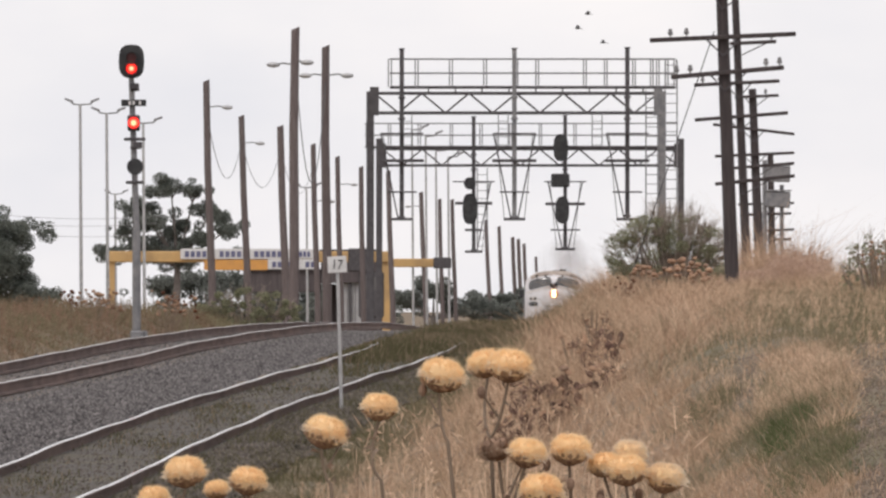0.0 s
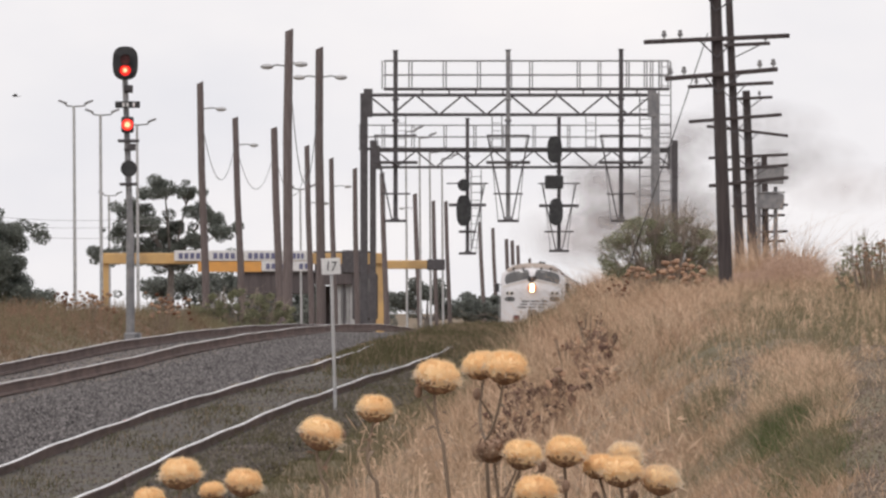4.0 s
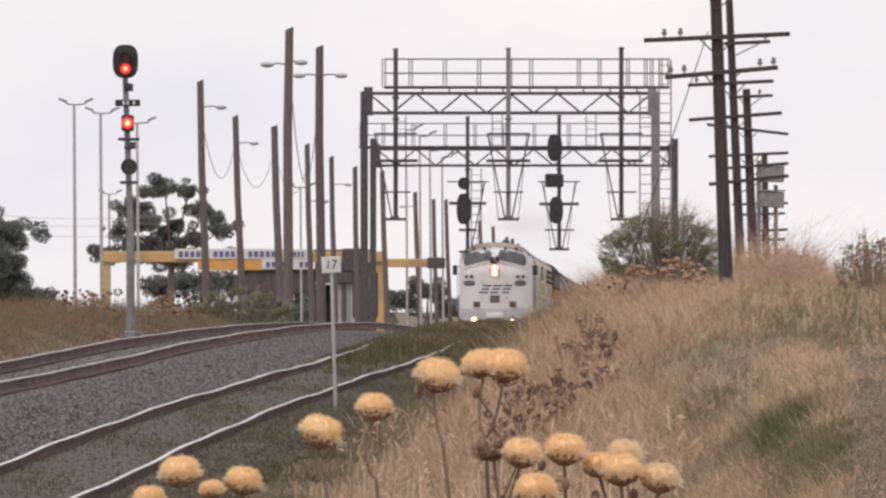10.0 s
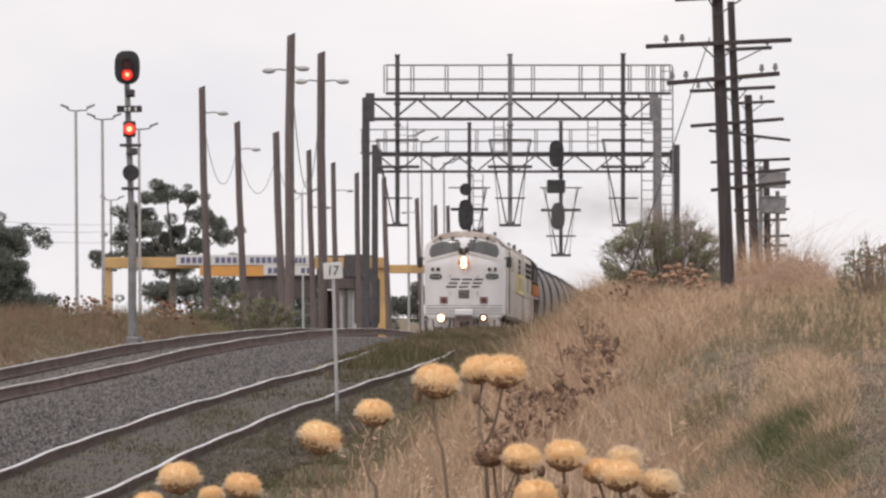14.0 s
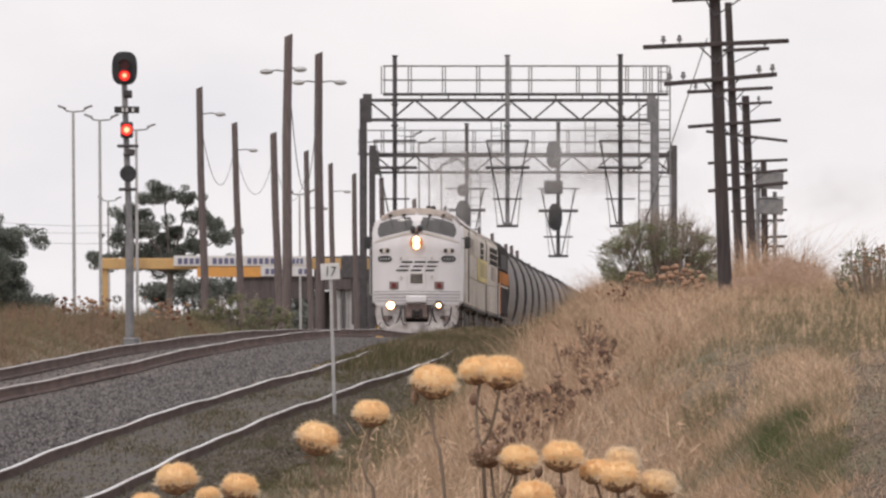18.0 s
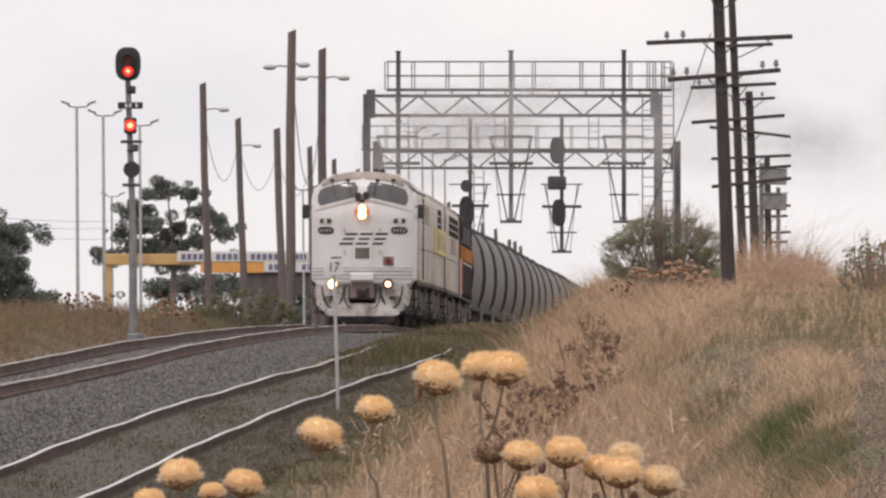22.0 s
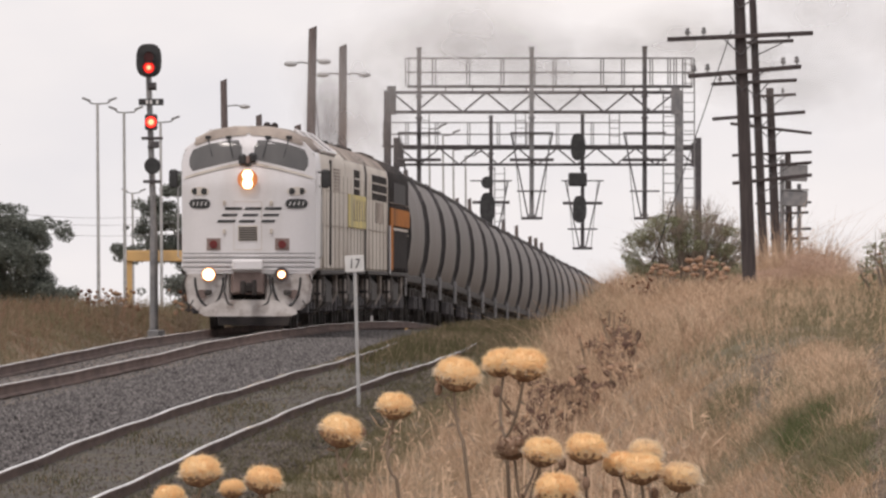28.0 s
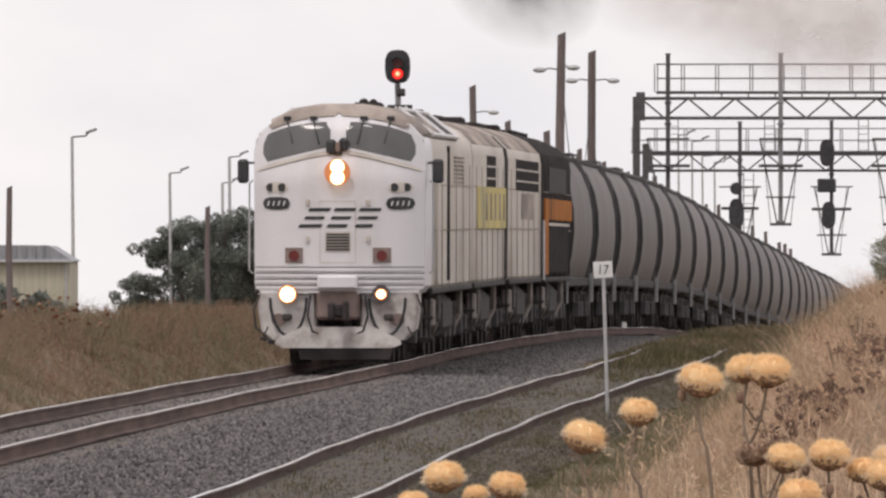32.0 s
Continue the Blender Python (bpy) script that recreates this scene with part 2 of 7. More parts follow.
M_BARK = mat("grey bark", (0.14, 0.12, 0.11), (0.22, 0.19, 0.17), 3, 0.9, bump=0.5)
M_BIRD = mat("dark feathers", (0.05, 0.05, 0.055), (0.1, 0.1, 0.1), 8, 0.8)
M_SHED = mat("shed wall sheet", (0.4, 0.37, 0.28), (0.5, 0.46, 0.36), 1, 0.7, stretch=(8, 8, 0.3))
M_SHEDROOF = mat("grey sheet roof", (0.24, 0.25, 0.27), (0.32, 0.32, 0.33), 1, 0.5, 0.2, stretch=(6, 0.3, 1))
M_ORANGE_BOARD = mat("orange board paint", (0.72, 0.36, 0.11), (0.64, 0.33, 0.12), 2, 0.7, spec=0.15)
M_MAUVE = mat("dark brown sheet cladding", (0.07, 0.058, 0.06), (0.11, 0.09, 0.09), 1.0, 0.8, stretch=(6, 1, 0.5), fine=0.15)
M_LUSH = mat("fresh green tuft", (0.075, 0.1, 0.042), (0.12, 0.14, 0.065), 2.0, 0.9, per=0.3, island=True, spec=0.1)
M_WALLPALE = mat("pale container wall", (0.45, 0.45, 0.45), (0.38, 0.37, 0.37), 1.2, 0.6, third=(0.3, 0.28, 0.27))
translucent(0.35, M_STRAW, M_STRAW_PALE, M_PLUME, M_GREEN, M_VERGE, M_SIDING_WEED, M_RUST_WEED, M_LUSH)


# ---- mesh building ----
class Geo:
    """Vertices and faces of one mesh, gathered shape by shape."""

    def __init__(self):
        self.v, self.f = [], []

    def add(self, verts, faces):
        k = len(self.v)
        self.v += [tuple(p) for p in verts]
        self.f += [tuple(i + k for i in face) for face in faces]
        return self

    def box(self, cx, cy, cz, sx, sy, sz, c=None, turn=None):
        """A box about a centre, with its edges chamfered."""
        hx, hy, hz = sx / 2, sy / 2, sz / 2
        c = min(hx, hy, hz) * 0.25 if c is None else c
        verts, index = [], {}
        for i in (-1, 1):
            for j in (-1, 1):
                for k in (-1, 1):
                    for a in range(3):
                        p = [i * hx, j * hy, k * hz]
                        for b in range(3):
                            if b != a:
                                p[b] -= (i, j, k)[b] * c
                        index[i, j, k, a] = len(verts)
                        verts.append(p)
        faces = []
        for a in range(3):
            b, d = (a + 1) % 3, (a + 2) % 3
            for s in (-1, 1):
                quad = []
                for sb, sd in ((-1, -1), (1, -1), (1, 1), (-1, 1)):
                    key = [0, 0, 0]
                    key[a], key[b], key[d] = s, sb, sd
                    quad.append(index[(*key, a)])
                faces.append(quad if s > 0 else quad[::-1])
        for a in range(3):
            b, d = (a + 1) % 3, (a + 2) % 3
            for sb in (-1, 1):
                for sd in (-1, 1):
                    lo, hi = [0, 0, 0], [0, 0, 0]
                    lo[a], lo[b], lo[d] = -1, sb, sd
                    hi[a], hi[b], hi[d] = 1, sb, sd
                    quad = [index[(*lo, b)], index[(*hi, b)], index[(*hi, d)], index[(*lo, d)]]
                    faces.append(quad[::-1] if sb * sd > 0 else quad)
        for i in (-1, 1):
            for j in (-1, 1):
                for k in (-1, 1):
                    tri = [index[i, j, k, a] for a in range(3)]
                    faces.append(tri if i * j * k > 0 else tri[::-1])
        if turn is not None:
            verts = [turn @ Vector(p) for p in verts]
        return self.add([(p[0] + cx, p[1] + cy, p[2] + cz) for p in verts], faces)

    def rod(self, p, q, r, r2=None, n=8):
        """A round bar from p to q."""
        p, q = Vector(p), Vector(q)
        r2 = r if r2 is None else r2
        axis = (q - p).normalized()
        side = axis.orthogonal().normalized()
        up = axis.cross(side)
        ring = [math.cos(math.tau * i / n) * side + math.sin(math.tau * i / n) * up for i in range(n)]
        verts = [p + r * d for d in ring] + [q + r2 * d for d in ring]
        faces = [(i, (i + 1) % n, n + (i + 1) % n, n + i) for i in range(n)]
        faces += [tuple(range(n))[::-1], tuple(range(n, 2 * n))]
        return self.add(verts, faces)

    def line(self, points, r, n=6):
        """A bent bar through points, one skin."""
        pts = [Vector(q) for q in points]
        rings, side = [], None
        for i, q in enumerate(pts):
            d = (pts[min(i + 1, len(pts) - 1)] - pts[max(i - 1, 0)]).normalized()
            side = d.orthogonal().normalized() if side is None else (side - side.dot(d) * d).normalized()
            up = d.cross(side)
            rings.append([q + r * (math.cos(math.tau * k / n) * side + math.sin(math.tau * k / n) * up) for k in range(n)])
        return self.loft(rings)

    def loft(self, rings, closed=True, caps=True):
        """A skin over rings of equal count."""
        n = len(rings[0])
        verts = [p for ring in rings for p in ring]
        faces = []
        for a in range(len(rings) - 1):
            for i in range(n if closed else n - 1):
                j = (i + 1) % n
                faces.append((a * n + i, a * n + j, (a + 1) * n + j, (a + 1) * n + i))
        if caps:
            faces += [tuple(range(n))[::-1], tuple(range((len(rings) - 1) * n, len(rings) * n))]
        return self.add(verts, faces)

    def blob(self, c, rx, ry, rz, u=10, w=7, rough=0.0, rng=random):
        rings = []
        for a in range(w + 1):
            th = math.pi * (a + 0.02) / (w + 0.04)
            rings.append([(c[0] + rx * math.sin(th) * math.cos(math.tau * b / u) * (1 + rng.uniform(-rough, rough)),
                           c[1] + ry * math.sin(th) * math.sin(math.tau * b / u) * (1 + rng.uniform(-rough, rough)),
                           c[2] - rz * math.cos(th) * (1 + rng.uniform(-rough, rough))) for b in range(u)])
        return self.loft(rings)

    def disc(self, c, r, depth, axis=1, n=20, sx=1.0, sz=1.0):
        """A short drum facing along -y, c at its front."""
        front = [(c[0] + r * sx * math.cos(math.tau * i / n), c[1], c[2] + r * sz * math.sin(math.tau * i / n)) for i in range(n)]
        rear = [(p[0], p[1] + depth, p[2]) for p in front]
        return self.loft([front, rear])

    def slab(self, outline, y0, y1):
        """A flat plate: its outline in x and z, from y0 to y1."""
        return self.loft([[(x, y0, z) for x, z in outline], [(x, y1, z) for x, z in outline]])

    def mesh(self, name, material, smooth=False):
        me = bpy.data.meshes.new(name)
        me.from_pydata(self.v, [], self.f)
        me.materials.append(material)
        bm = bmesh.new()
        bm.from_mesh(me)
        bmesh.ops.recalc_face_normals(bm, faces=bm.faces)
        bm.to_mesh(me)
        bm.free()
        if smooth:
            me.shade_smooth()
            me.set_sharp_from_angle(angle=radians(38))
        return me


def part(name, g, material, parent=None, label="", smooth=False):
    """Links a shape as one mesh object under a thing or under a part."""
    ob = new(name, g.mesh(name, material, smooth) if isinstance(g, Geo) else g)
    if parent:
        ob.parent = parent
    return tagged(ob, label)


def thing(name, label, category, group="", kind="", at=(0, 0, 0), turn=0):
    ob = new(name)
    ob.empty_display_size = 0.3
    ob.matrix_world = pose(*at, 0, 0, turn)
    return tagged(ob, label, category, group, kind)


def fast_mesh(name, verts, faces, material):
    """A mesh from number arrays: all faces of one size."""
    me = bpy.data.meshes.new(name)
    k = faces.shape[1]
    me.vertices.add(len(verts))
    me.vertices.foreach_set("co", np.ascontiguousarray(verts, dtype=np.float32).ravel())
    me.loops.add(faces.size)
    me.loops.foreach_set("vertex_index", np.ascontiguousarray(faces, dtype=np.int32).ravel())
    me.polygons.add(len(faces))
    me.polygons.foreach_set("loop_start", np.arange(0, faces.size, k, dtype=np.int32))
    me.materials.append(material)
    me.update(calc_edges=True)
    return me


# ---- the plan: the running line, the siding and the lie of the land, by distance from the tripod ----
def bend(table):
    """A smooth curve through (distance, value) pairs."""
    xs = np.array([a for a, b in table], float)
    ys = np.array([b for a, b in table], float)
    s = np.zeros(len(xs))
    d = np.diff(ys) / np.diff(xs)
    s[1:-1] = (d[:-1] * np.diff(xs)[1:] + d[1:] * np.diff(xs)[:-1]) / (xs[2:] - xs[:-2])
    s[0], s[-1] = d[0], d[-1]

    def value(q):
        q = np.asarray(q, float)
        i = np.clip(np.searchsorted(xs, q) - 1, 0, len(xs) - 2)
        h = xs[i + 1] - xs[i]
        u = (q - xs[i]) / h
        inside = ((1 + 2 * u) * (1 - u) ** 2 * ys[i] + u * (1 - u) ** 2 * h * s[i]
                  + u * u * (3 - 2 * u) * ys[i + 1] + u * u * (u - 1) * h * s[i + 1])
        return np.where(u < 0, ys[0] + (q - xs[0]) * s[0], np.where(u > 1, ys[-1] + (q - xs[-1]) * s[-1], inside))
    return value


line_x = bend([(0, -11.75), (100, -9.35), (155, -8.0), (200, -6.9), (229, -6.2), (262, -5.41), (286, -4.78), (333, -3.66), (379, -2.46),
               (424, -1.33), (468, -0.17), (511, 0.98), (552, 2.03), (592, 2.96), (650, 4.55), (690, 5.4), (800, 8.0), (1000, 13.0), (1500, 26.0)])
line_z = bend([(0, -0.8), (60, -0.45), (100, -0.2), (155, 0.21), (180, 0.382), (229, 0.65), (262, 0.865), (300, 1.015), (340, 1.075), (379, 1.03),
               (424, 0.77), (468, 0.32), (511, 0.02), (552, -0.27), (592, -0.53), (650, -0.95), (690, -1.2), (800, -1.8), (1000, -2.3), (1500, -2.6)])
side_x = bend([(0, -8.2), (60, -6.5), (100, -5.28), (135, -4.35), (157, -3.82), (180, -3.15), (200, -2.47), (220, -1.73), (240, -1.13), (270, -0.46), (310, 0.32), (400, 2.6), (600, 7)])
side_z = bend([(0, -1.3), (60, -0.85), (100, -0.625), (135, -0.305), (157, -0.094), (180, 0.144), (200, 0.328), (220, 0.507), (240, 0.623), (270, 0.809), (310, 0.968), (360, 1.0), (450, 0.3), (600, -0.9)])
ridge_z = bend([(-40, 0.45), (0, 0.66), (47, 0.93), (100, 1.19), (160, 1.48), (256, 1.78), (300, 1.82), (360, 1.75), (450, 1.1), (600, 0.0), (800, -1.6)])


def smooth_step(a, b, x):
    u = np.clip((x - a) / (b - a), 0, 1)
    return u * u * (3 - 2 * u)


def rumple(x, y):
    return (np.sin(x * 1.3 + 0.31 * y) * np.cos(0.23 * y - x * 0.7) + 0.6 * np.sin(x * 3.1 - 0.57 * y + 1.0)
            + 0.5 * np.sin(0.9 * y + 2.2 * x))


def land(x, y):
    """Height of the ground."""
    x, y = np.asarray(x, float), np.asarray(y, float)
    lx, lz, sx, sz, rz = line_x(y), line_z(y), side_x(y), side_z(y), ridge_z(y)
    bed = lz - 0.78
    low = sz - 0.14
    ridge_at = np.maximum(1.6 + 0.006 * y, sx + 2.9)
    far = smooth_step(420, 620, y)
    # from the running line across the siding up the bank
    z = bed + (low - bed) * smooth_step(lx + 2.6, np.maximum(sx - 1.4, lx + 2.8), x)
    z = z + (np.maximum(rz, low) - low) * smooth_step(np.maximum(sx + 1.0, ridge_at - 3.0 - 4.0 * (1 - smooth_step(20, 60, y))), ridge_at + 0.6, x)
    z = z - 0.9 * smooth_step(ridge_at + 6, ridge_at + 18, x) * (1 - far)
    # the verge beyond the running line
    verge = lz + (0.14 + 0.28 * smooth_step(220, 340, y)) * (1 - smooth_step(425, 470, y)) - 0.6 * smooth_step(425, 470, y)
    z = z + (verge - bed) * smooth_step(lx - 2.9, lx - 5.4, x)
    z = z - 0.32 * smooth_step(3.6, 5.4, lx - x) * smooth_step(245, 300, y) * (1 - 0.6 * smooth_step(12, 17, lx - x)) * (1 - smooth_step(430, 480, y))
    z = z - 0.5 * smooth_step(lx - 14, lx - 40, x)
    plain = -2.2
    away = np.maximum(smooth_step(900, 1500, y), np.maximum(smooth_step(60, 160, np.abs(x - lx)), smooth_step(-40, -160, y)))
    z = z + (plain - z) * away
    return z + 0.035 * rumple(x, y) * smooth_step(2.2, 4.0, np.abs(x - lx)) * smooth_step(1.1, 1.9, np.abs(x - sx))


def span(*stretches):
    return np.unique(np.concatenate([np.arange(a, b, s) for a, b, s in stretches]))


def ground():
    ys = span((-900, -60, 60), (-60, 20, 5), (20, 420, 1.0), (420, 700, 4), (700, 1600, 20), (1600, 6001, 200))
    xs = span((-3000, -200, 200), (-200, -40, 10), (-40, -14, 1.5), (-14, 14, 0.25), (14, 40, 1.5), (40, 200, 10), (200, 3001, 200))
    gx, gy = np.meshgrid(xs, ys)
    gz = land(gx, gy)
    nx, ny = len(xs), len(ys)
    k = np.arange(nx * ny).reshape(ny, nx)
    faces = np.stack([k[:-1, :-1], k[:-1, 1:], k[1:, 1:], k[1:, :-1]], -1).reshape(-1, 4)
    me = fast_mesh("ground", np.stack([gx, gy, gz], -1).reshape(-1, 3), faces, M_SOIL)
    me.shade_smooth()
    tagged(new("ground", me), "dry sandy soil with sparse green patches between the tracks", "ground", kind="structure")


ground()


def sweep(name, center_x, center_z, ys, profile, material, parent=None, offset=0.0):
    """A profile in x and z swept along a line of the plan."""
    rings = []
    for y in ys:
        cx, cz = float(center_x(y)) + offset, float(center_z(y))
        rings.append([(cx + px, y, cz + pz) for px, pz in profile])
    return part(name, Geo().loft(rings), material, parent)


RAIL_FOOT = [(-0.07, -0.176), (0.07, -0.176), (0.07, -0.16), (0.014, -0.14), (0.014, -0.045), (0.034, -0.035), (0.034, -0.006),
             (-0.034, -0.006), (-0.034, -0.035), (-0.014, -0.045), (-0.014, -0.14), (-0.07, -0.16)]
RAIL_HEAD = [(-0.022, -0.008), (0.022, -0.008), (0.018, 0.0), (-0.018, 0.0)]
GAUGE = 1.6


def dipped(center, phase, depth, wave):
    """A line of the plan with the dips of worn rail joints."""
    return lambda y: center(y) + depth * (np.sin(y / wave + phase) + 0.6 * np.sin(y / (wave * 0.43) + 2 * phase))


def tracks():
    main = thing("railway_track", "main line track with brown rails on grey crushed stone", "railway track", kind="structure")
    ys = np.concatenate([np.arange(-60, 420, 4), np.arange(420, 1500, 15)])
    rings = []
    for y in ys:
        cx, cz = float(line_x(y)), float(line_z(y))
        toe = float(side_x(y)) - 0.95 - cx if y < 330 else 3.3
        low = float(side_z(y)) - 0.1 - cz if y < 330 else -0.82
        rings.append([(cx + px, y, cz + pz) for px, pz in ((-3.3, -0.82), (toe, min(low, -0.3) - 0.25), (toe, min(low, -0.3)), (1.95, -0.24), (1.75, -0.225), (-1.75, -0.225), (-1.95, -0.24))])
    part("ballast_bed", Geo().loft(rings), M_BALLAST, main)
    for side in (-1, 1):
        z = dipped(line_z, side * 1.0, 0.006, 5.0)
        rail = sweep("rail", line_x, z, ys, RAIL_FOOT, M_RAIL, main, side * GAUGE / 2)
        sweep("rail_head", line_x, z, ys, RAIL_HEAD, M_RAILTOP, rail, side * GAUGE / 2)
    sleeper = Geo().box(0, 0, 0, 2.5, 0.24, 0.12, 0.015).mesh("sleeper", M_SLEEPER)
    for k in range(290):
        y = 138 + 0.68 * k
        ob = part("sleeper", sleeper, M_SLEEPER, main)
        ob.location = (float(line_x(y)), y, float(line_z(y)) - 0.252)
    siding = thing("railway_siding", "old siding with shiny dipped rails in dirt and weeds", "railway track", kind="structure")
    ys = np.arange(-20, 330, 1.5)
    bed = []
    for y in ys:
        sx = float(side_x(y))
        bed.append([(sx + dx, y, float(land(sx + dx, y)) + dz) for dx, dz in ((-1.15, -0.3), (2.0, -0.3), (2.0, 0.0), (1.4, 0.035), (0.5, 0.02), (-0.5, 0.02), (-1.15, 0.03))])
    part("dirt_bed", Geo().loft(bed), M_CESS, siding, "dark dirt and gravel bed")
    for side in (-1, 1):
        z = dipped(side_z, 0.7 + side * 0.25, 0.01, 4.2)
        rail = sweep("rail", side_x, z, ys, RAIL_FOOT, M_RAIL, siding, side * GAUGE / 2)
        sweep("rail_head", side_x, z, ys, RAIL_HEAD, M_RAILTOP_OLD, rail, side * GAUGE / 2)


tracks()


# ---- the train ----
CARBODY = [(-1.36, 1.18), (1.36, 1.18), (1.47, 1.3), (1.485, 3.52), (1.45, 3.73), (1.21, 3.97), (0.8, 4.15), (0.35, 4.22),
           (-0.35, 4.22), (-0.8, 4.15), (-1.21, 3.97), (-1.45, 3.73), (-1.485, 3.52), (-1.47, 1.3)]
NOSE_BACK = 1.25     # how far the rounded nose curves back at the sides


def nose_y(x, z, front):
    """Depth of the rounded nose at a place on its face."""
    return front + NOSE_BACK * (abs(x) / 1.485) ** 3.2 * 0.62 + max(0.0, z - 3.1) * 0.3 + max(0.0, z - 3.95) * 0.9


def wheelset(parent, y, r=0.5):
    for side in (-1, 1):
        g = Geo()
        g.loft([[(side * x, y + rr * math.cos(math.tau * i / 18), r + rr * math.sin(math.tau * i / 18)) for i in range(18)]
                for x, rr in ((0.72, r + 0.03), (0.75, r + 0.03), (0.76, r), (0.86, r), (0.87, r * 0.5))])
        part("wheel", g, M_GRIME, parent)


def bogie(parent, y, axles, r=0.5, material=None):
    """A truck: side frames, springs, axle boxes and wheels."""
    span_y = axles[-1] - axles[0]
    frame_part = Geo()
    for side in (-1, 1):
        frame_part.box(side * 1.05, y, 0.78, 0.14, span_y + 1.1, 0.24)
        frame_part.box(side * 1.07, y, 0.5, 0.12, span_y * 0.5, 0.3)
    frame_part.box(0, y, 0.8, 2.1, 0.5, 0.25)
    b = part("bogie", frame_part, material or M_GRIME, parent)
    for a in axles:
        for side in (-1, 1):
            part("axle_box", Geo().box(side * 1.14, y + a, 0.5, 0.2, 0.34, 0.36), M_STEEL_DARK, b)
            part("spring", Geo().rod((side * 1.14, y + a + 0.32, 0.5), (side * 1.14, y + a + 0.32, 0.85), 0.08), M_GRIME, b)
        wheelset(b, y + a, r)
    return b


def slots(x, y0, y1, z0, z1, n, depth=0.03):
    """Louvre blades on a car side at x."""
    g = Geo()
    for i in range(n):
        z = z0 + (z1 - z0) * (i + 0.5) / n
        g.box(x, (y0 + y1) / 2, z, depth, y1 - y0, (z1 - z0) / n * 0.55)
    return g


def side_panel(parent, name, y0, y1, z0, z1, material, label="", out=0.012):
    """A raised panel on both car sides."""
    for side in (-1, 1):
        part(name, Geo().box(side * (1.482 + out / 2), (y0 + y1) / 2, (z0 + z1) / 2, 0.02 + out, y1 - y0, z1 - z0, 0.006), material, parent, label)


def slant(x0, x1, z0, z1, lean):
    """A leaning four-sided stroke."""
    return [(x0, z0), (x1, z0), (x1 + lean, z1), (x0 + lean, z1)]


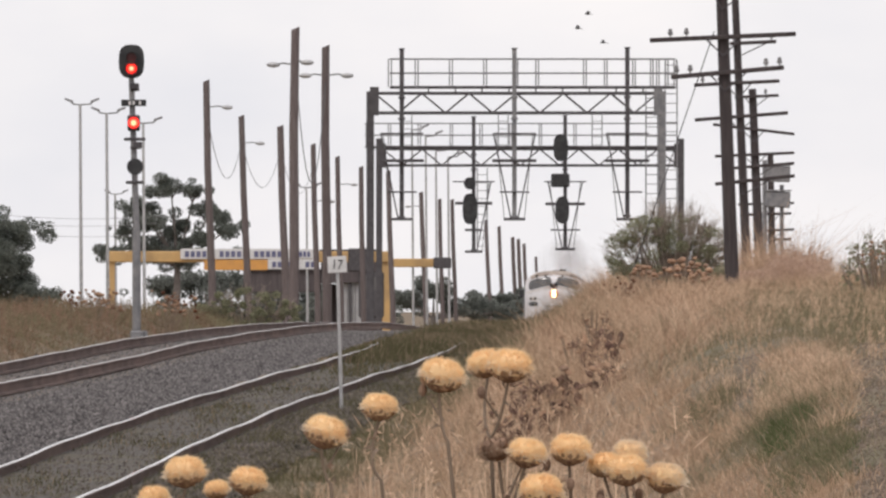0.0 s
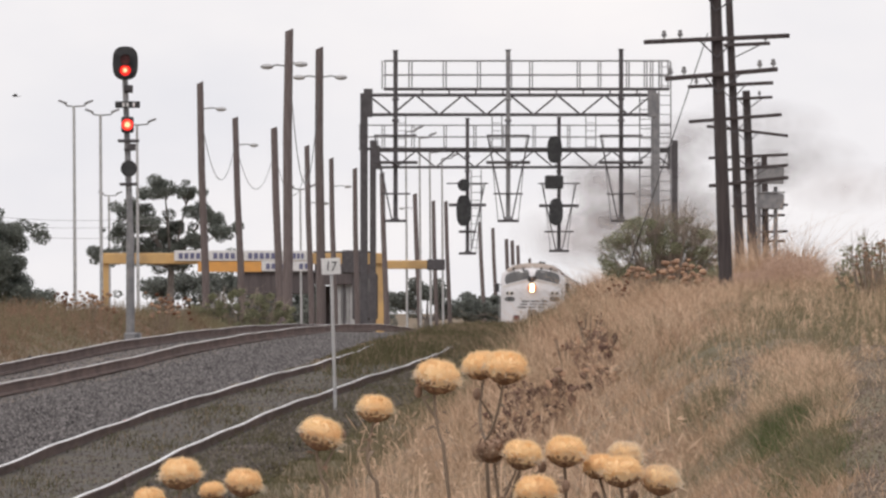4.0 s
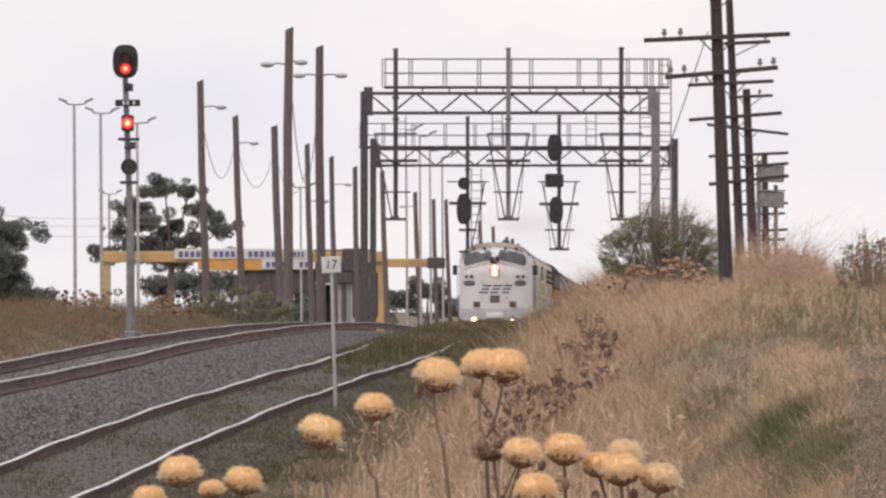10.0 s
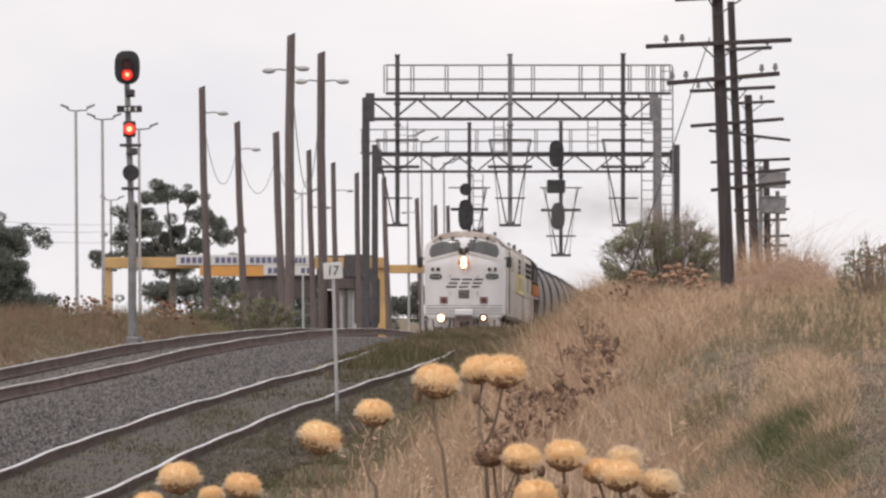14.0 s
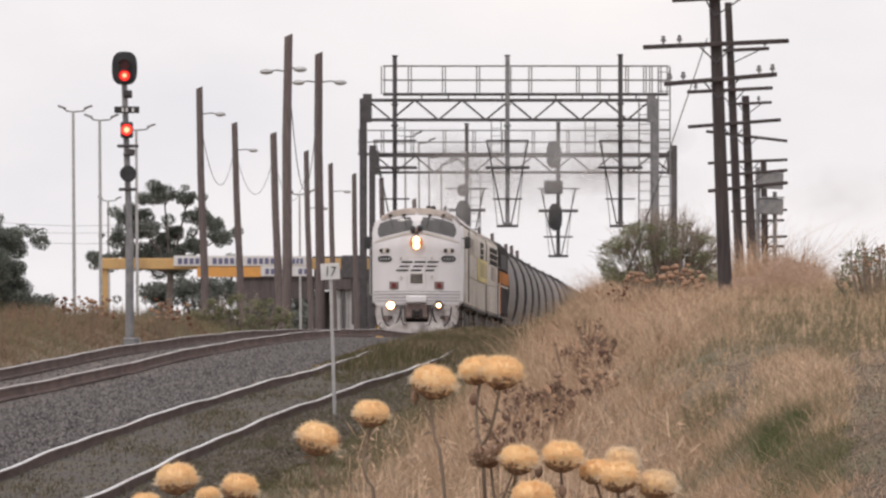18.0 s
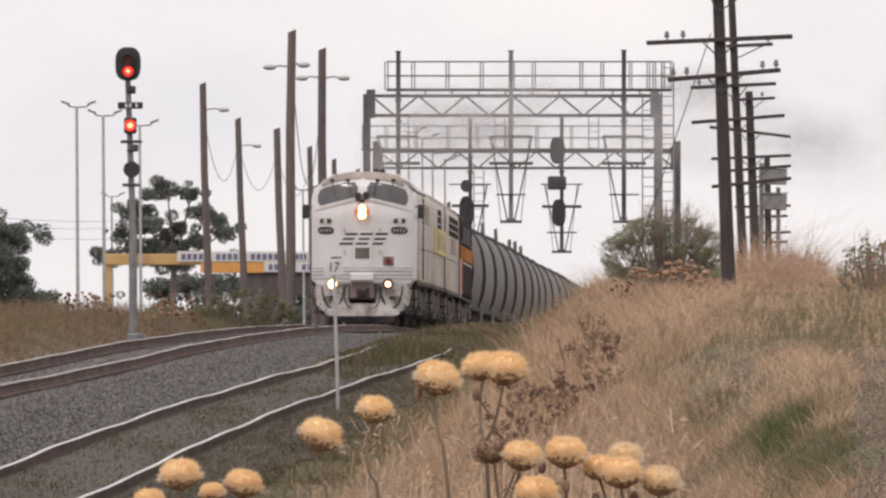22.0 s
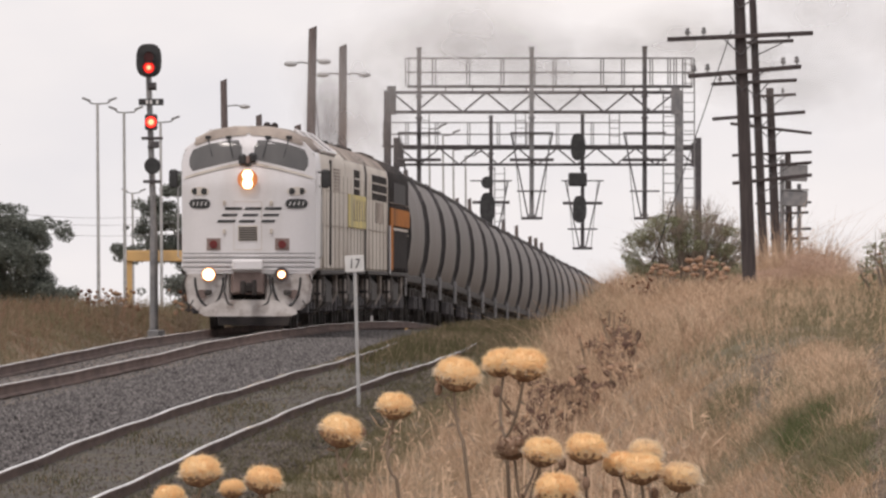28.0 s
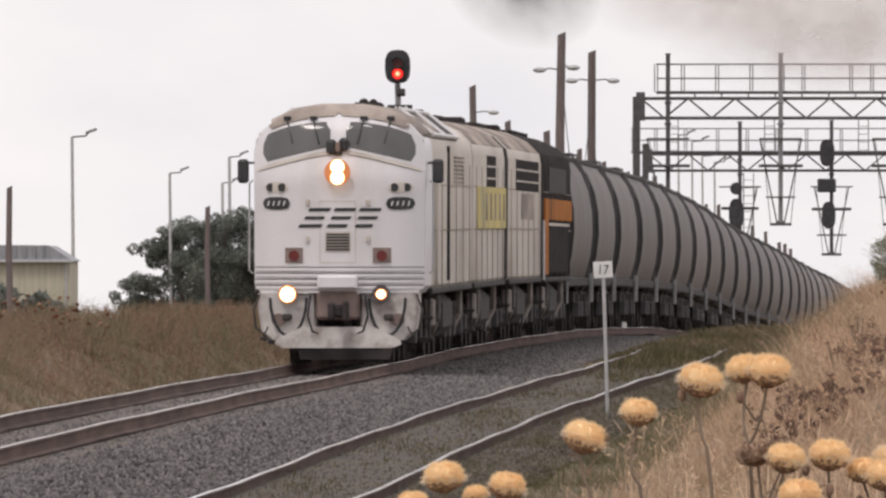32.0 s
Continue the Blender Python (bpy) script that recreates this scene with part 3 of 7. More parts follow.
def lead_locomotive():
    """White cowl locomotive with a rounded nose; nose at y = 0, rails at z = 0."""
    top = thing("locomotive", "white streamlined diesel locomotive with lit lamps and dark front emblem", "locomotive", "locomotives of the train")
    length, back = 18.0, 18.0
    # cowl behind the nose
    rings = [[(x, y, z) for x, z in CARBODY] for y in (1.9, 9.0, back)]
    body = part("body", Geo().loft(rings), M_CREAM, top, "grimy cream body side with soot streaks", True)
    # nose skin: stations from the face back to the cowl
    nose_rings = []
    for u in (0.0, 0.25, 0.5, 0.75, 1.0):
        ring = []
        for x, z in CARBODY:
            k = 0.955 + 0.045 * math.sin(u * math.pi / 2)
            ring.append((x * k, nose_y(x * k, z, 0.0) * (1 - u) + 1.9 * u, z if z > 1.2 else 1.18))
        nose_rings.append(ring)
    g = Geo().loft(nose_rings[::-1], caps=False)
    # the face, a grid across and up, bowed like a bulldog nose
    cols, rows_n = 28, 26
    grid = []
    for j in range(rows_n + 1):
        z = 1.18 + (4.22 - 1.18) * j / rows_n
        half = 1.485
        for (xa, za), (xb, zb) in zip(CARBODY[1:7], CARBODY[2:8]):
            if za <= z <= zb:
                half = xa + (xb - xa) * (z - za) / (zb - za)
        half *= 0.955
        for i in range(cols + 1):
            x = half * (2 * i / cols - 1)
            grid.append((x, nose_y(x, z, 0.0), z))
    faces = [(j * (cols + 1) + i, j * (cols + 1) + i + 1, (j + 1) * (cols + 1) + i + 1, (j + 1) * (cols + 1) + i)
             for j in range(rows_n) for i in range(cols)]
    g.add(grid, faces)
    part("nose", g, M_WHITE, top, "white rounded nose", True)

    def on_face(outline, lift, material, name, parent=top, label=""):
        """A thin plate that follows the bowed nose, its outline in x and z."""
        xs = sorted(x for x, z in outline)
        n, rows_up = max(2, min(24, int((xs[-1] - xs[0]) / 0.03) + 1)), 2
        verts, faces = [], []
        for i in range(n + 1):
            x = xs[0] + (xs[-1] - xs[0]) * min(max(i / n, 0.002), 0.998)
            cuts = []
            for (xa, za), (xb, zb) in zip(outline, outline[1:] + outline[:1]):
                if (xa - x) * (xb - x) <= 0 and xa != xb:
                    cuts.append(za + (zb - za) * (x - xa) / (xb - xa))
            for j in range(rows_up + 1):
                z = min(cuts) + (max(cuts) - min(cuts)) * j / rows_up
                verts.append((x, nose_y(x, z, -lift), z))
        for i in range(n):
            for j in range(rows_up):
                k = i * (rows_up + 1) + j
                faces.append((k, k + rows_up + 1, k + rows_up + 2, k + 1))
        # the rim, back to the nose skin
        m = len(verts)
        edge = [i * (rows_up + 1) for i in range(n + 1)] + [n * (rows_up + 1) + j for j in range(1, rows_up + 1)]
        edge += [i * (rows_up + 1) + rows_up for i in range(n - 1, -1, -1)] + [j for j in range(rows_up - 1, 0, -1)]
        verts += [(verts[k][0], verts[k][1] + lift + 0.01, verts[k][2]) for k in edge]
        for q in range(len(edge)):
            r = (q + 1) % len(edge)
            faces.append((edge[q], m + q, m + r, edge[r]))
        return part(name, Geo().add(verts, faces), material, parent, label)

    def face_strip(x0, x1, low, high, lift, s, ease, material, name, parent=top, label=""):
        """A pane that lies on the bowed nose, with rounded ends."""
        n, rows_up, verts, faces = 16, 6, [], []
        for i in range(n + 1):
            x = x0 + (x1 - x0) * i / n
            end = min(x - x0, x1 - x)
            pinch = 0.0 if end >= ease else 0.32 * (1 - math.sqrt(max(0.0, 1 - (1 - end / ease) ** 2)))
            a, b = low(x), high(x)
            for j in range(rows_up + 1):
                z = a + (b - a) * (pinch + (1 - 2 * pinch) * j / rows_up)
                verts.append((s * x, nose_y(x, z, -lift), z))
        for i in range(n):
            for j in range(rows_up):
                k = i * (rows_up + 1) + j
                faces.append((k, k + rows_up + 1, k + rows_up + 2, k + 1) if s > 0 else (k, k + 1, k + rows_up + 2, k + rows_up + 1))
        return part(name, Geo().add(verts, faces), material, parent, label, True)

    def bar_run(x0, x1, z0, z1, steps=10):
        low = [(x0 + (x1 - x0) * i / steps, z0) for i in range(steps + 1)]
        return low + [(x, z1) for x, z in low[::-1]]

    # windscreens with rounded corners, frames, wipers
    for s in (-1, 1):
        rim = face_strip(0.08, 1.31, lambda x: 3.545 - 0.235 * max(0.0, x - 0.17) ** 1.1, lambda x: 4.075 - 0.05 * x - 0.1 * x ** 3, 0.014, s, 0.1, M_WHITE, "window_frame")
        face_strip(0.13, 1.265, lambda x: 3.59 - 0.23 * max(0.0, x - 0.17) ** 1.1, lambda x: 4.03 - 0.05 * x - 0.095 * x ** 3, 0.024, s, 0.09, M_GLASS, "windscreen", rim, "grey slanting windscreen")
        order = 1 if s > 0 else -1
        for xw in (0.42, 0.86):
            g = Geo().rod((s * xw, nose_y(xw, 4.04, -0.07), 4.06), (s * (xw - 0.1), nose_y(xw, 3.62, -0.06), 3.66), 0.014)
            g.box(s * xw, nose_y(xw, 4.07, -0.06), 4.08, 0.12, 0.1, 0.06)
            part("wiper", g, M_BLACK, top)
        # brow line under the windscreen
        brow = [(s * 0.17, 3.53), (s * 0.55, 3.46), (s * 0.95, 3.36), (s * 1.36, 3.24), (s * 1.36, 3.2), (s * 0.95, 3.31), (s * 0.55, 3.41), (s * 0.17, 3.48)]
        on_face(brow[::order], 0.03, M_CREAM, "brow_trim")
        # twin marker lamps and plate
        plate_x = 1.03 * s
        rim = on_face([(plate_x + 0.21 * math.cos(math.tau * i / 20), 2.93 + 0.09 * math.sin(math.tau * i / 20)) for i in range(20)], 0.015, M_CREAM, "lamp_plate")
        for dx in (-0.1, 0.1):
            x = plate_x + dx
            part("marker_lamp", Geo().disc((x, nose_y(x, 2.93, -0.045), 2.93), 0.07, 0.06), M_BLACK, rim)
        oval = []
        for i in range(24):
            a = math.tau * i / 24
            oval.append((plate_x + math.copysign(abs(math.cos(a)) ** 0.6, math.cos(a)) * 0.235, 2.665 + math.copysign(abs(math.sin(a)) ** 0.8, math.sin(a)) * 0.105))
        plate = on_face(oval, 0.02, M_BLACK, "number_plate", top, "black oval plate with pale bars")
        for k in range(4):
            x = plate_x - 0.14 + 0.09 * k
            on_face(slant(x - 0.018, x + 0.018, 2.625, 2.705, 0.01), 0.028, M_WHITE_BOARD, "plate_bar", plate)
        # red tail lamps in dark boxes
        x = 0.73 * s
        box = on_face([(x - 0.15, 1.68), (x + 0.15, 1.68), (x + 0.15, 1.93), (x - 0.15, 1.93)], 0.02, M_LAMP_BOX, "tail_lamp_box")
        part("tail_lamp", Geo().disc((x, nose_y(x, 1.8, -0.06), 1.8), 0.085, 0.05), M_RED, box, "dull red lens")
        # mirrors
        g = Geo().box(s * 1.62, 0.95, 3.2, 0.19, 0.1, 0.4, 0.04)
        g.rod((s * 1.45, 1.2, 3.34), (s * 1.6, 0.95, 3.34), 0.02)
        part("mirror", g, M_BLACK, top, "black side mirror")
        # door lugs
        for zl in (2.68, 2.08):
            part("hinge", Geo().box(s * 0.5, nose_y(0.5, zl, -0.02), zl, 0.06, 0.05, 0.1), M_CREAM, top)
        # grab rail beside the nose
        part("handrail", Geo().line([(s * 1.47, 1.15, 1.5), (s * 1.53, 1.15, 1.55), (s * 1.53, 1.2, 3.0), (s * 1.47, 1.2, 3.05)], 0.016), M_STEEL_PALE, top)

    # red beacon box between the windscreens, headlamp
    part("beacon_box", Geo().box(-0.11, nose_y(0, 3.62, -0.05), 3.6, 0.17, 0.2, 0.25, 0.05).box(0.1, nose_y(0, 3.62, -0.05), 3.64, 0.17, 0.2, 0.22, 0.05).box(0, nose_y(0, 3.62, -0.03), 3.56, 0.14, 0.16, 0.22, 0.03), M_BLACK, top)
    part("beacon", Geo().box(0.0, nose_y(0, 3.62, -0.13), 3.6, 0.08, 0.04, 0.16, 0.015), M_LAMP_BOX, top, "dark red beacon glass")
    ring = []
    for yy, rr in ((-0.16, 0.215), (-0.16, 0.185), (-0.02, 0.16)):
        ring.append([(rr * math.cos(math.tau * i / 24), nose_y(0, 3.18, yy), 3.18 + rr * math.sin(math.tau * i / 24)) for i in range(24)])
    # the housing itself glows, in place of the halo round the headlamp
    housing = part("headlamp_housing", Geo().loft(ring[::-1] + [[(0.235 * math.cos(math.tau * i / 24), 0.1, 3.18 + 0.235 * math.sin(math.tau * i / 24))
                                                              for i in range(24)]][:0], caps=True), M_LAMP_HALO, top, "lamp housing glowing as an orange halo")
    for dz in (0.09, -0.09):
        part("headlamp", Geo().disc((0, nose_y(0, 3.18, -0.17), 3.18 + dz), 0.112, 0.05), M_LAMP, housing, "lit warm headlamp")
    # emblem: three leaning dark letter-like shapes drawn as bars
    emblem = new("emblem")
    emblem.parent = top
    dark = M_BLACK
    base = -0.62
    for k in range(3):
        x = base + k * 0.42
        for z0, z1, lean, wide in ((2.535, 2.59, 0.13, 0.35), (2.4, 2.45, 0.06 + 0.02 * k, 0.32), (2.265, 2.32, -0.04 + 0.05 * k, 0.38 - 0.05 * k)):
            on_face(slant(x + lean, x + lean + wide, z0, z1, 0.03), 0.014, dark, "emblem_bar", emblem)
    # nose door with its vent
    x0, x1, z0, z1, w = -0.3, 0.3, 1.68, 2.7, 0.012
    for outline in ([(x0, z0), (x1, z0), (x1, z0 + w), (x0, z0 + w)], [(x0, z1), (x1, z1), (x1, z1 + w), (x0, z1 + w)],
                    [(x0, z0), (x0 + w, z0), (x0 + w, z1), (x0, z1)], [(x1 - w, z0), (x1, z0), (x1, z1), (x1 - w, z1)]):
        on_face(outline, 0.008, M_CREAM, "door_seam")
    vent = on_face([(-0.21, 1.87), (0.21, 1.87), (0.21, 2.2), (-0.21, 2.2)], 0.01, M_CREAM, "nose_vent")
    for k in range(6):
        on_face(bar_run(-0.19, 0.19, 1.89 + k * 0.05, 1.915 + k * 0.05, 2), 0.03, M_GRIME, "vent_slat", vent)
    # ribbed band round the bottom of the nose
    for k in range(4):
        z = 1.25 + k * 0.1
        on_face(bar_run(-1.4, 1.4, z, z + 0.045, 24), 0.03, M_WHITE, "rib")
        on_face(bar_run(-1.41, 1.41, z + 0.05, z + 0.066, 24), 0.006, M_GRIME, "rib_groove")
    # end beam, coupler pocket, steps
    part("end_beam", Geo().box(0, 0.05, 1.36, 0.66, 0.55, 0.22, 0.03), M_WHITE, top, "white walkway step over the coupler")
    part("coupler_pocket", Geo().box(0, 0.35, 1.0, 0.72, 0.7, 0.52, 0.05), M_LAMP_BOX, top, "rusty brown coupler pocket")
    g = Geo().box(0.06, -0.25, 0.88, 0.2, 0.7, 0.22, 0.05).box(0.16, -0.58, 0.88, 0.1, 0.25, 0.34, 0.03).box(-0.08, -0.5, 0.88, 0.12, 0.2, 0.3, 0.03)
    part("coupler", g, M_SOOT_SHADE, top, "rusty black knuckle coupler")
    # pilot: white bulged plates with holes, plough below
    for s in (-1, 1):
        g = Geo()
        rings = []
        for y, k in ((0.12, 0.9), (0.2, 1.0), (0.9, 1.0)):
            rings.append([(s * (0.83 + (x - 0.83) * k), y + 0.3 * max(0, x - 0.9), z) for x, z in
                          ((0.36, 1.16), (0.36, 0.62), (0.5, 0.5), (0.75, 0.4), (1.1, 0.4), (1.28, 0.55), (1.34, 0.9), (1.34, 1.18))])
        g.loft(rings)
        part("pilot_plate", g, M_WHITE_DIRTY, top, "white pilot plate with scuffs")
        g = Geo().line([(s * 0.82 + 0.3 * math.cos(math.pi * (1 + i / 12)), 0.02, 1.1 + 0.62 * math.sin(math.pi * (1 + i / 12))) for i in range(13)], 0.026, 8)
        part("air_hose", g, M_BLACK, top)
        part("side_hose", Geo().line([(s * 1.3, 0.12, 1.16), (s * 1.4, 0.1, 0.9), (s * 1.36, 0.1, 0.6), (s * 1.22, 0.06, 0.5), (s * 1.16, 0.06, 0.62)], 0.018), M_GRIME, top)
        part("rust_patch", Geo().disc((s * 0.98, 0.085, 0.74), 0.13, 0.03, n=14, sz=0.8), M_LAMP_BOX, top, "rust stain round the pilot hole")
        part("hose_tap", Geo().box(s * 0.84, 0.02, 0.78, 0.16, 0.14, 0.12, 0.03), M_GRIME, top)
        part("jumper_cable", Geo().line([(s * 0.45, 0.0, 1.15), (s * 0.5, -0.03, 0.8), (s * 0.42, -0.02, 0.55), (s * 0.3, 0.0, 0.5)], 0.02), M_BLACK, top)
        lamp_x = -0.83 if s < 0 else 0.72
        case = part("ditch_lamp_case", Geo().disc((lamp_x, -0.02, 1.16), 0.15, 0.25), M_STEEL_DARK, top)
        # glowing disc added as the halo of the ditch lamp
        part("lamp_halo", Geo().disc((lamp_x, -0.035, 1.16), 0.155 if s < 0 else 0.098, 0.03), M_LAMP_HALO, case, "added orange halo disc round the lamp")
        part("ditch_lamp", Geo().disc((lamp_x, -0.05, 1.16), 0.122 if s < 0 else 0.072, 0.03), M_LAMP_WARM, case, "bright ditch lamp")
    g = Geo().slab([(-0.6, 0.62), (0.6, 0.62), (1.02, 0.42), (1.05, 0.33), (0.9, 0.27), (-0.9, 0.27), (-1.05, 0.33), (-1.02, 0.42)], -0.02, 0.25)
    part("pilot_apron", g, M_WHITE_DIRTY, top, "scraped white pilot apron")
    part("plough", Geo().slab([(-0.66, 0.27), (0.9, 0.27), (0.86, 0.08), (-0.62, 0.08)], 0.0, 0.2), M_SOOT_SHADE, top, "black plough blade")
    # roof kit
    roof = Geo()
    roof.loft([[(x * k, y + 0.2 * abs(x), z + up) for x, z in CARBODY[4:11]] + [(x * k, y + 0.2 * abs(x), z - 0.08) for x, z in CARBODY[4:11]][::-1]
               for y, k, up in ((0.66, 0.93, 0.04), (0.95, 0.96, 0.09), (1.7, 0.985, 0.11), (5.6, 0.985, 0.11))])
    part("cab_roof", roof, M_ROOF, top, "sooty cab roof", True)
    for s in (-1, 1):
        face_strip(0.0, 1.16, lambda x: 4.115 - 0.17 * x ** 2.2, lambda x: 4.31 - 0.06 * x - 0.165 * x ** 3.2, 0.035, s, 0.001, M_ROOF, "roof_front", top, "sooty front of the cab roof")
    for k in range(6):
        x = -1.0 + 0.4 * k
        part("roof_lug", Geo().box(x, 1.2 + 0.12 * abs(x), 4.13 - 0.16 * x * x, 0.09, 0.12, 0.08), M_GRIME, top)
    part("horn", Geo().rod((0.35, 2.2, 4.33), (0.35, 1.7, 4.33), 0.03, 0.09).rod((0.5, 2.3, 4.33), (0.5, 1.9, 4.33), 0.03, 0.08), M_SOOT_SHADE, top)
    loco_side(top, 1.9, back, M_CREAM, None)
    bogie(top, 3.4, (-1.9, 0.0, 1.9), 0.5)
    bogie(top, back - 3.2, (-1.9, 0.0, 1.9), 0.5)
    return top


def loco_side(top, y0, y1, paint, grille_at):
    """Doors, louvres, grilles, roof gear and tanks of a cowl body."""
    for side in (-1, 1):
        if y0 > 1:
            part("cab_door", Geo().box(side * 1.492, y0 + 2.2, 2.35, 0.03, 1.0, 2.1, 0.012), paint, top)
            # black strip laid on the side stands in for shade inside a recess
            part("door_recess_shade", Geo().box(side * 1.49, y0 + 6.2, 2.5, 0.03, 0.6, 2.3, 0.008), M_SOOT_SHADE, top)
            part("louvre", slots(side * 1.49, y0 + 8.4, y0 + 12.6, 3.0, 3.5, 7, 0.012), M_ROOF, top)
        for k in range(6):
            y = y0 + 1.0 + k * (y1 - y0 - 2.0) / 5
            part("body_post", Geo().box(side * 1.486, y, 2.3, 0.014, 0.07 + 0.05 * (k % 2), 2.1, 0.004), M_SOOT_SHADE if paint == M_SOOT_SHADE else M_SEAM, top)
        part("body_seam", Geo().box(side * 1.486, (y0 + y1) / 2, 2.22, 0.016, y1 - y0 - 0.4, 0.025, 0.004), M_SEAM, top)
        part("upper_seam", Geo().box(side * 1.486, (y0 + y1) / 2, 2.98, 0.016, y1 - y0 - 0.4, 0.02, 0.004), M_SEAM, top)
        part("sill", Geo().box(side * 1.44, (y0 + y1) / 2, 1.2, 0.1, y1 - y0, 0.1, 0.02), M_GRIME, top)
        if grille_at:
            a, b = grille_at
            grille = part("grille", Geo().box(side * 1.482, (a + b) / 2, 3.26, 0.03, b - a, 0.6, 0.01), M_SOOT_SHADE, top, "dark radiator grille")
            for z in (3.14, 3.36):
                part("grille_bar", Geo().box(side * 1.5, (a + b) / 2, z, 0.015, b - a, 0.035, 0.004), M_CREAM, grille)
            part("wet_streak", Geo().box(side * 1.486, (a + b) / 2, 2.66, 0.012, (b - a) * 0.5, 0.5, 0.004), M_ROOF, top)
        part("fuel_tank", Geo().box(side * 1.0, (y0 + y1) / 2 + 0.5, 0.75, 0.75, 4.2, 0.7, 0.15), M_GRIME, top)
        part("battery_box", Geo().box(side * 1.25, (y0 + y1) / 2 - 3.2, 0.9, 0.3, 0.7, 0.5, 0.04), M_GRIME, top)
        part("sand_pipe", Geo().line([(side * 1.3, y1 - 1.0, 1.15), (side * 1.3, y1 - 1.0, 0.7), (side * 1.1, y1 - 1.3, 0.3)], 0.06), M_PIPE, top, "dusty pale pipe")
        part("air_pipe", Geo().line([(side * 1.32, y0 + 4.6, 1.16), (side * 1.34, y0 + 4.9, 0.85), (side * 1.26, y0 + 5.2, 0.55), (side * 1.12, y0 + 5.6, 0.35)], 0.075), M_PIPE, top, "dusty pale pipe")
        part("equipment_box", Geo().box(side * 1.3, y0 + 3.2, 0.82, 0.16, 0.9, 0.46, 0.03), M_PIPE, top, "dusty grey equipment box")
        part("step", Geo().box(side * 1.3, y0 + 1.1, 0.75, 0.3, 0.5, 0.06).box(side * 1.3, y0 + 1.1, 0.4, 0.3, 0.5, 0.05).box(side * 1.38, y0 + 1.1, 0.75, 0.05, 0.1, 0.8, 0.01), M_GRIME, top)
        if y0 > 1:
            # framed hatch on the roof slope behind the cab
            ends = [(side * 1.43, 3.82), (side * 0.9, 4.24)]
            hatch = part("hatch", Geo().loft([[(x, y, z + dz) for x, z in ends for dz in ((0.0, -0.14) if x == ends[0][0] else (-0.14, 0.0))] for y in (y0 + 1.1, y0 + 10.9)]),
                         M_GRIME, top, "sooty sloping roof hatch")
            for (xa, za), (xb, zb) in ((ends[0], ends[0]), (ends[1], ends[1])):
                part("hatch_frame", Geo().rod((xa, y0 + 1.0, za), (xb, y0 + 11.0, zb), 0.04), M_WHITE, hatch, "white hatch frame")
            for y in (y0 + 1.0, y0 + 6.0, y0 + 11.0):
                part("hatch_rib", Geo().rod((ends[0][0], y, ends[0][1] + 0.01), (ends[1][0], y, ends[1][1] + 0.01), 0.04), M_WHITE, hatch, "white hatch rib")
    part("roof_hatch", Geo().box(0, (y0 + y1) / 2 - 1.0, 4.24, 1.3, 4.0, 0.1, 0.04), M_SOOT_SHADE, top, "soot-black roof hatch")
    part("exhaust_stack", Geo().box(0, (y0 + y1) / 2 + 0.6, 4.32, 0.5, 1.1, 0.2, 0.05), M_SOOT_SHADE, top, "sooty exhaust outlet")
    for k in range(3):
        y = y1 - 1.6 - 2.0 * k
        g = Geo().loft([[(0.62 * math.cos(math.tau * i / 18), y + 0.62 * math.sin(math.tau * i / 18), z) for i in range(18)] for z in (4.16, 4.29)])
        part("radiator_fan", g, M_SOOT_SHADE, top)


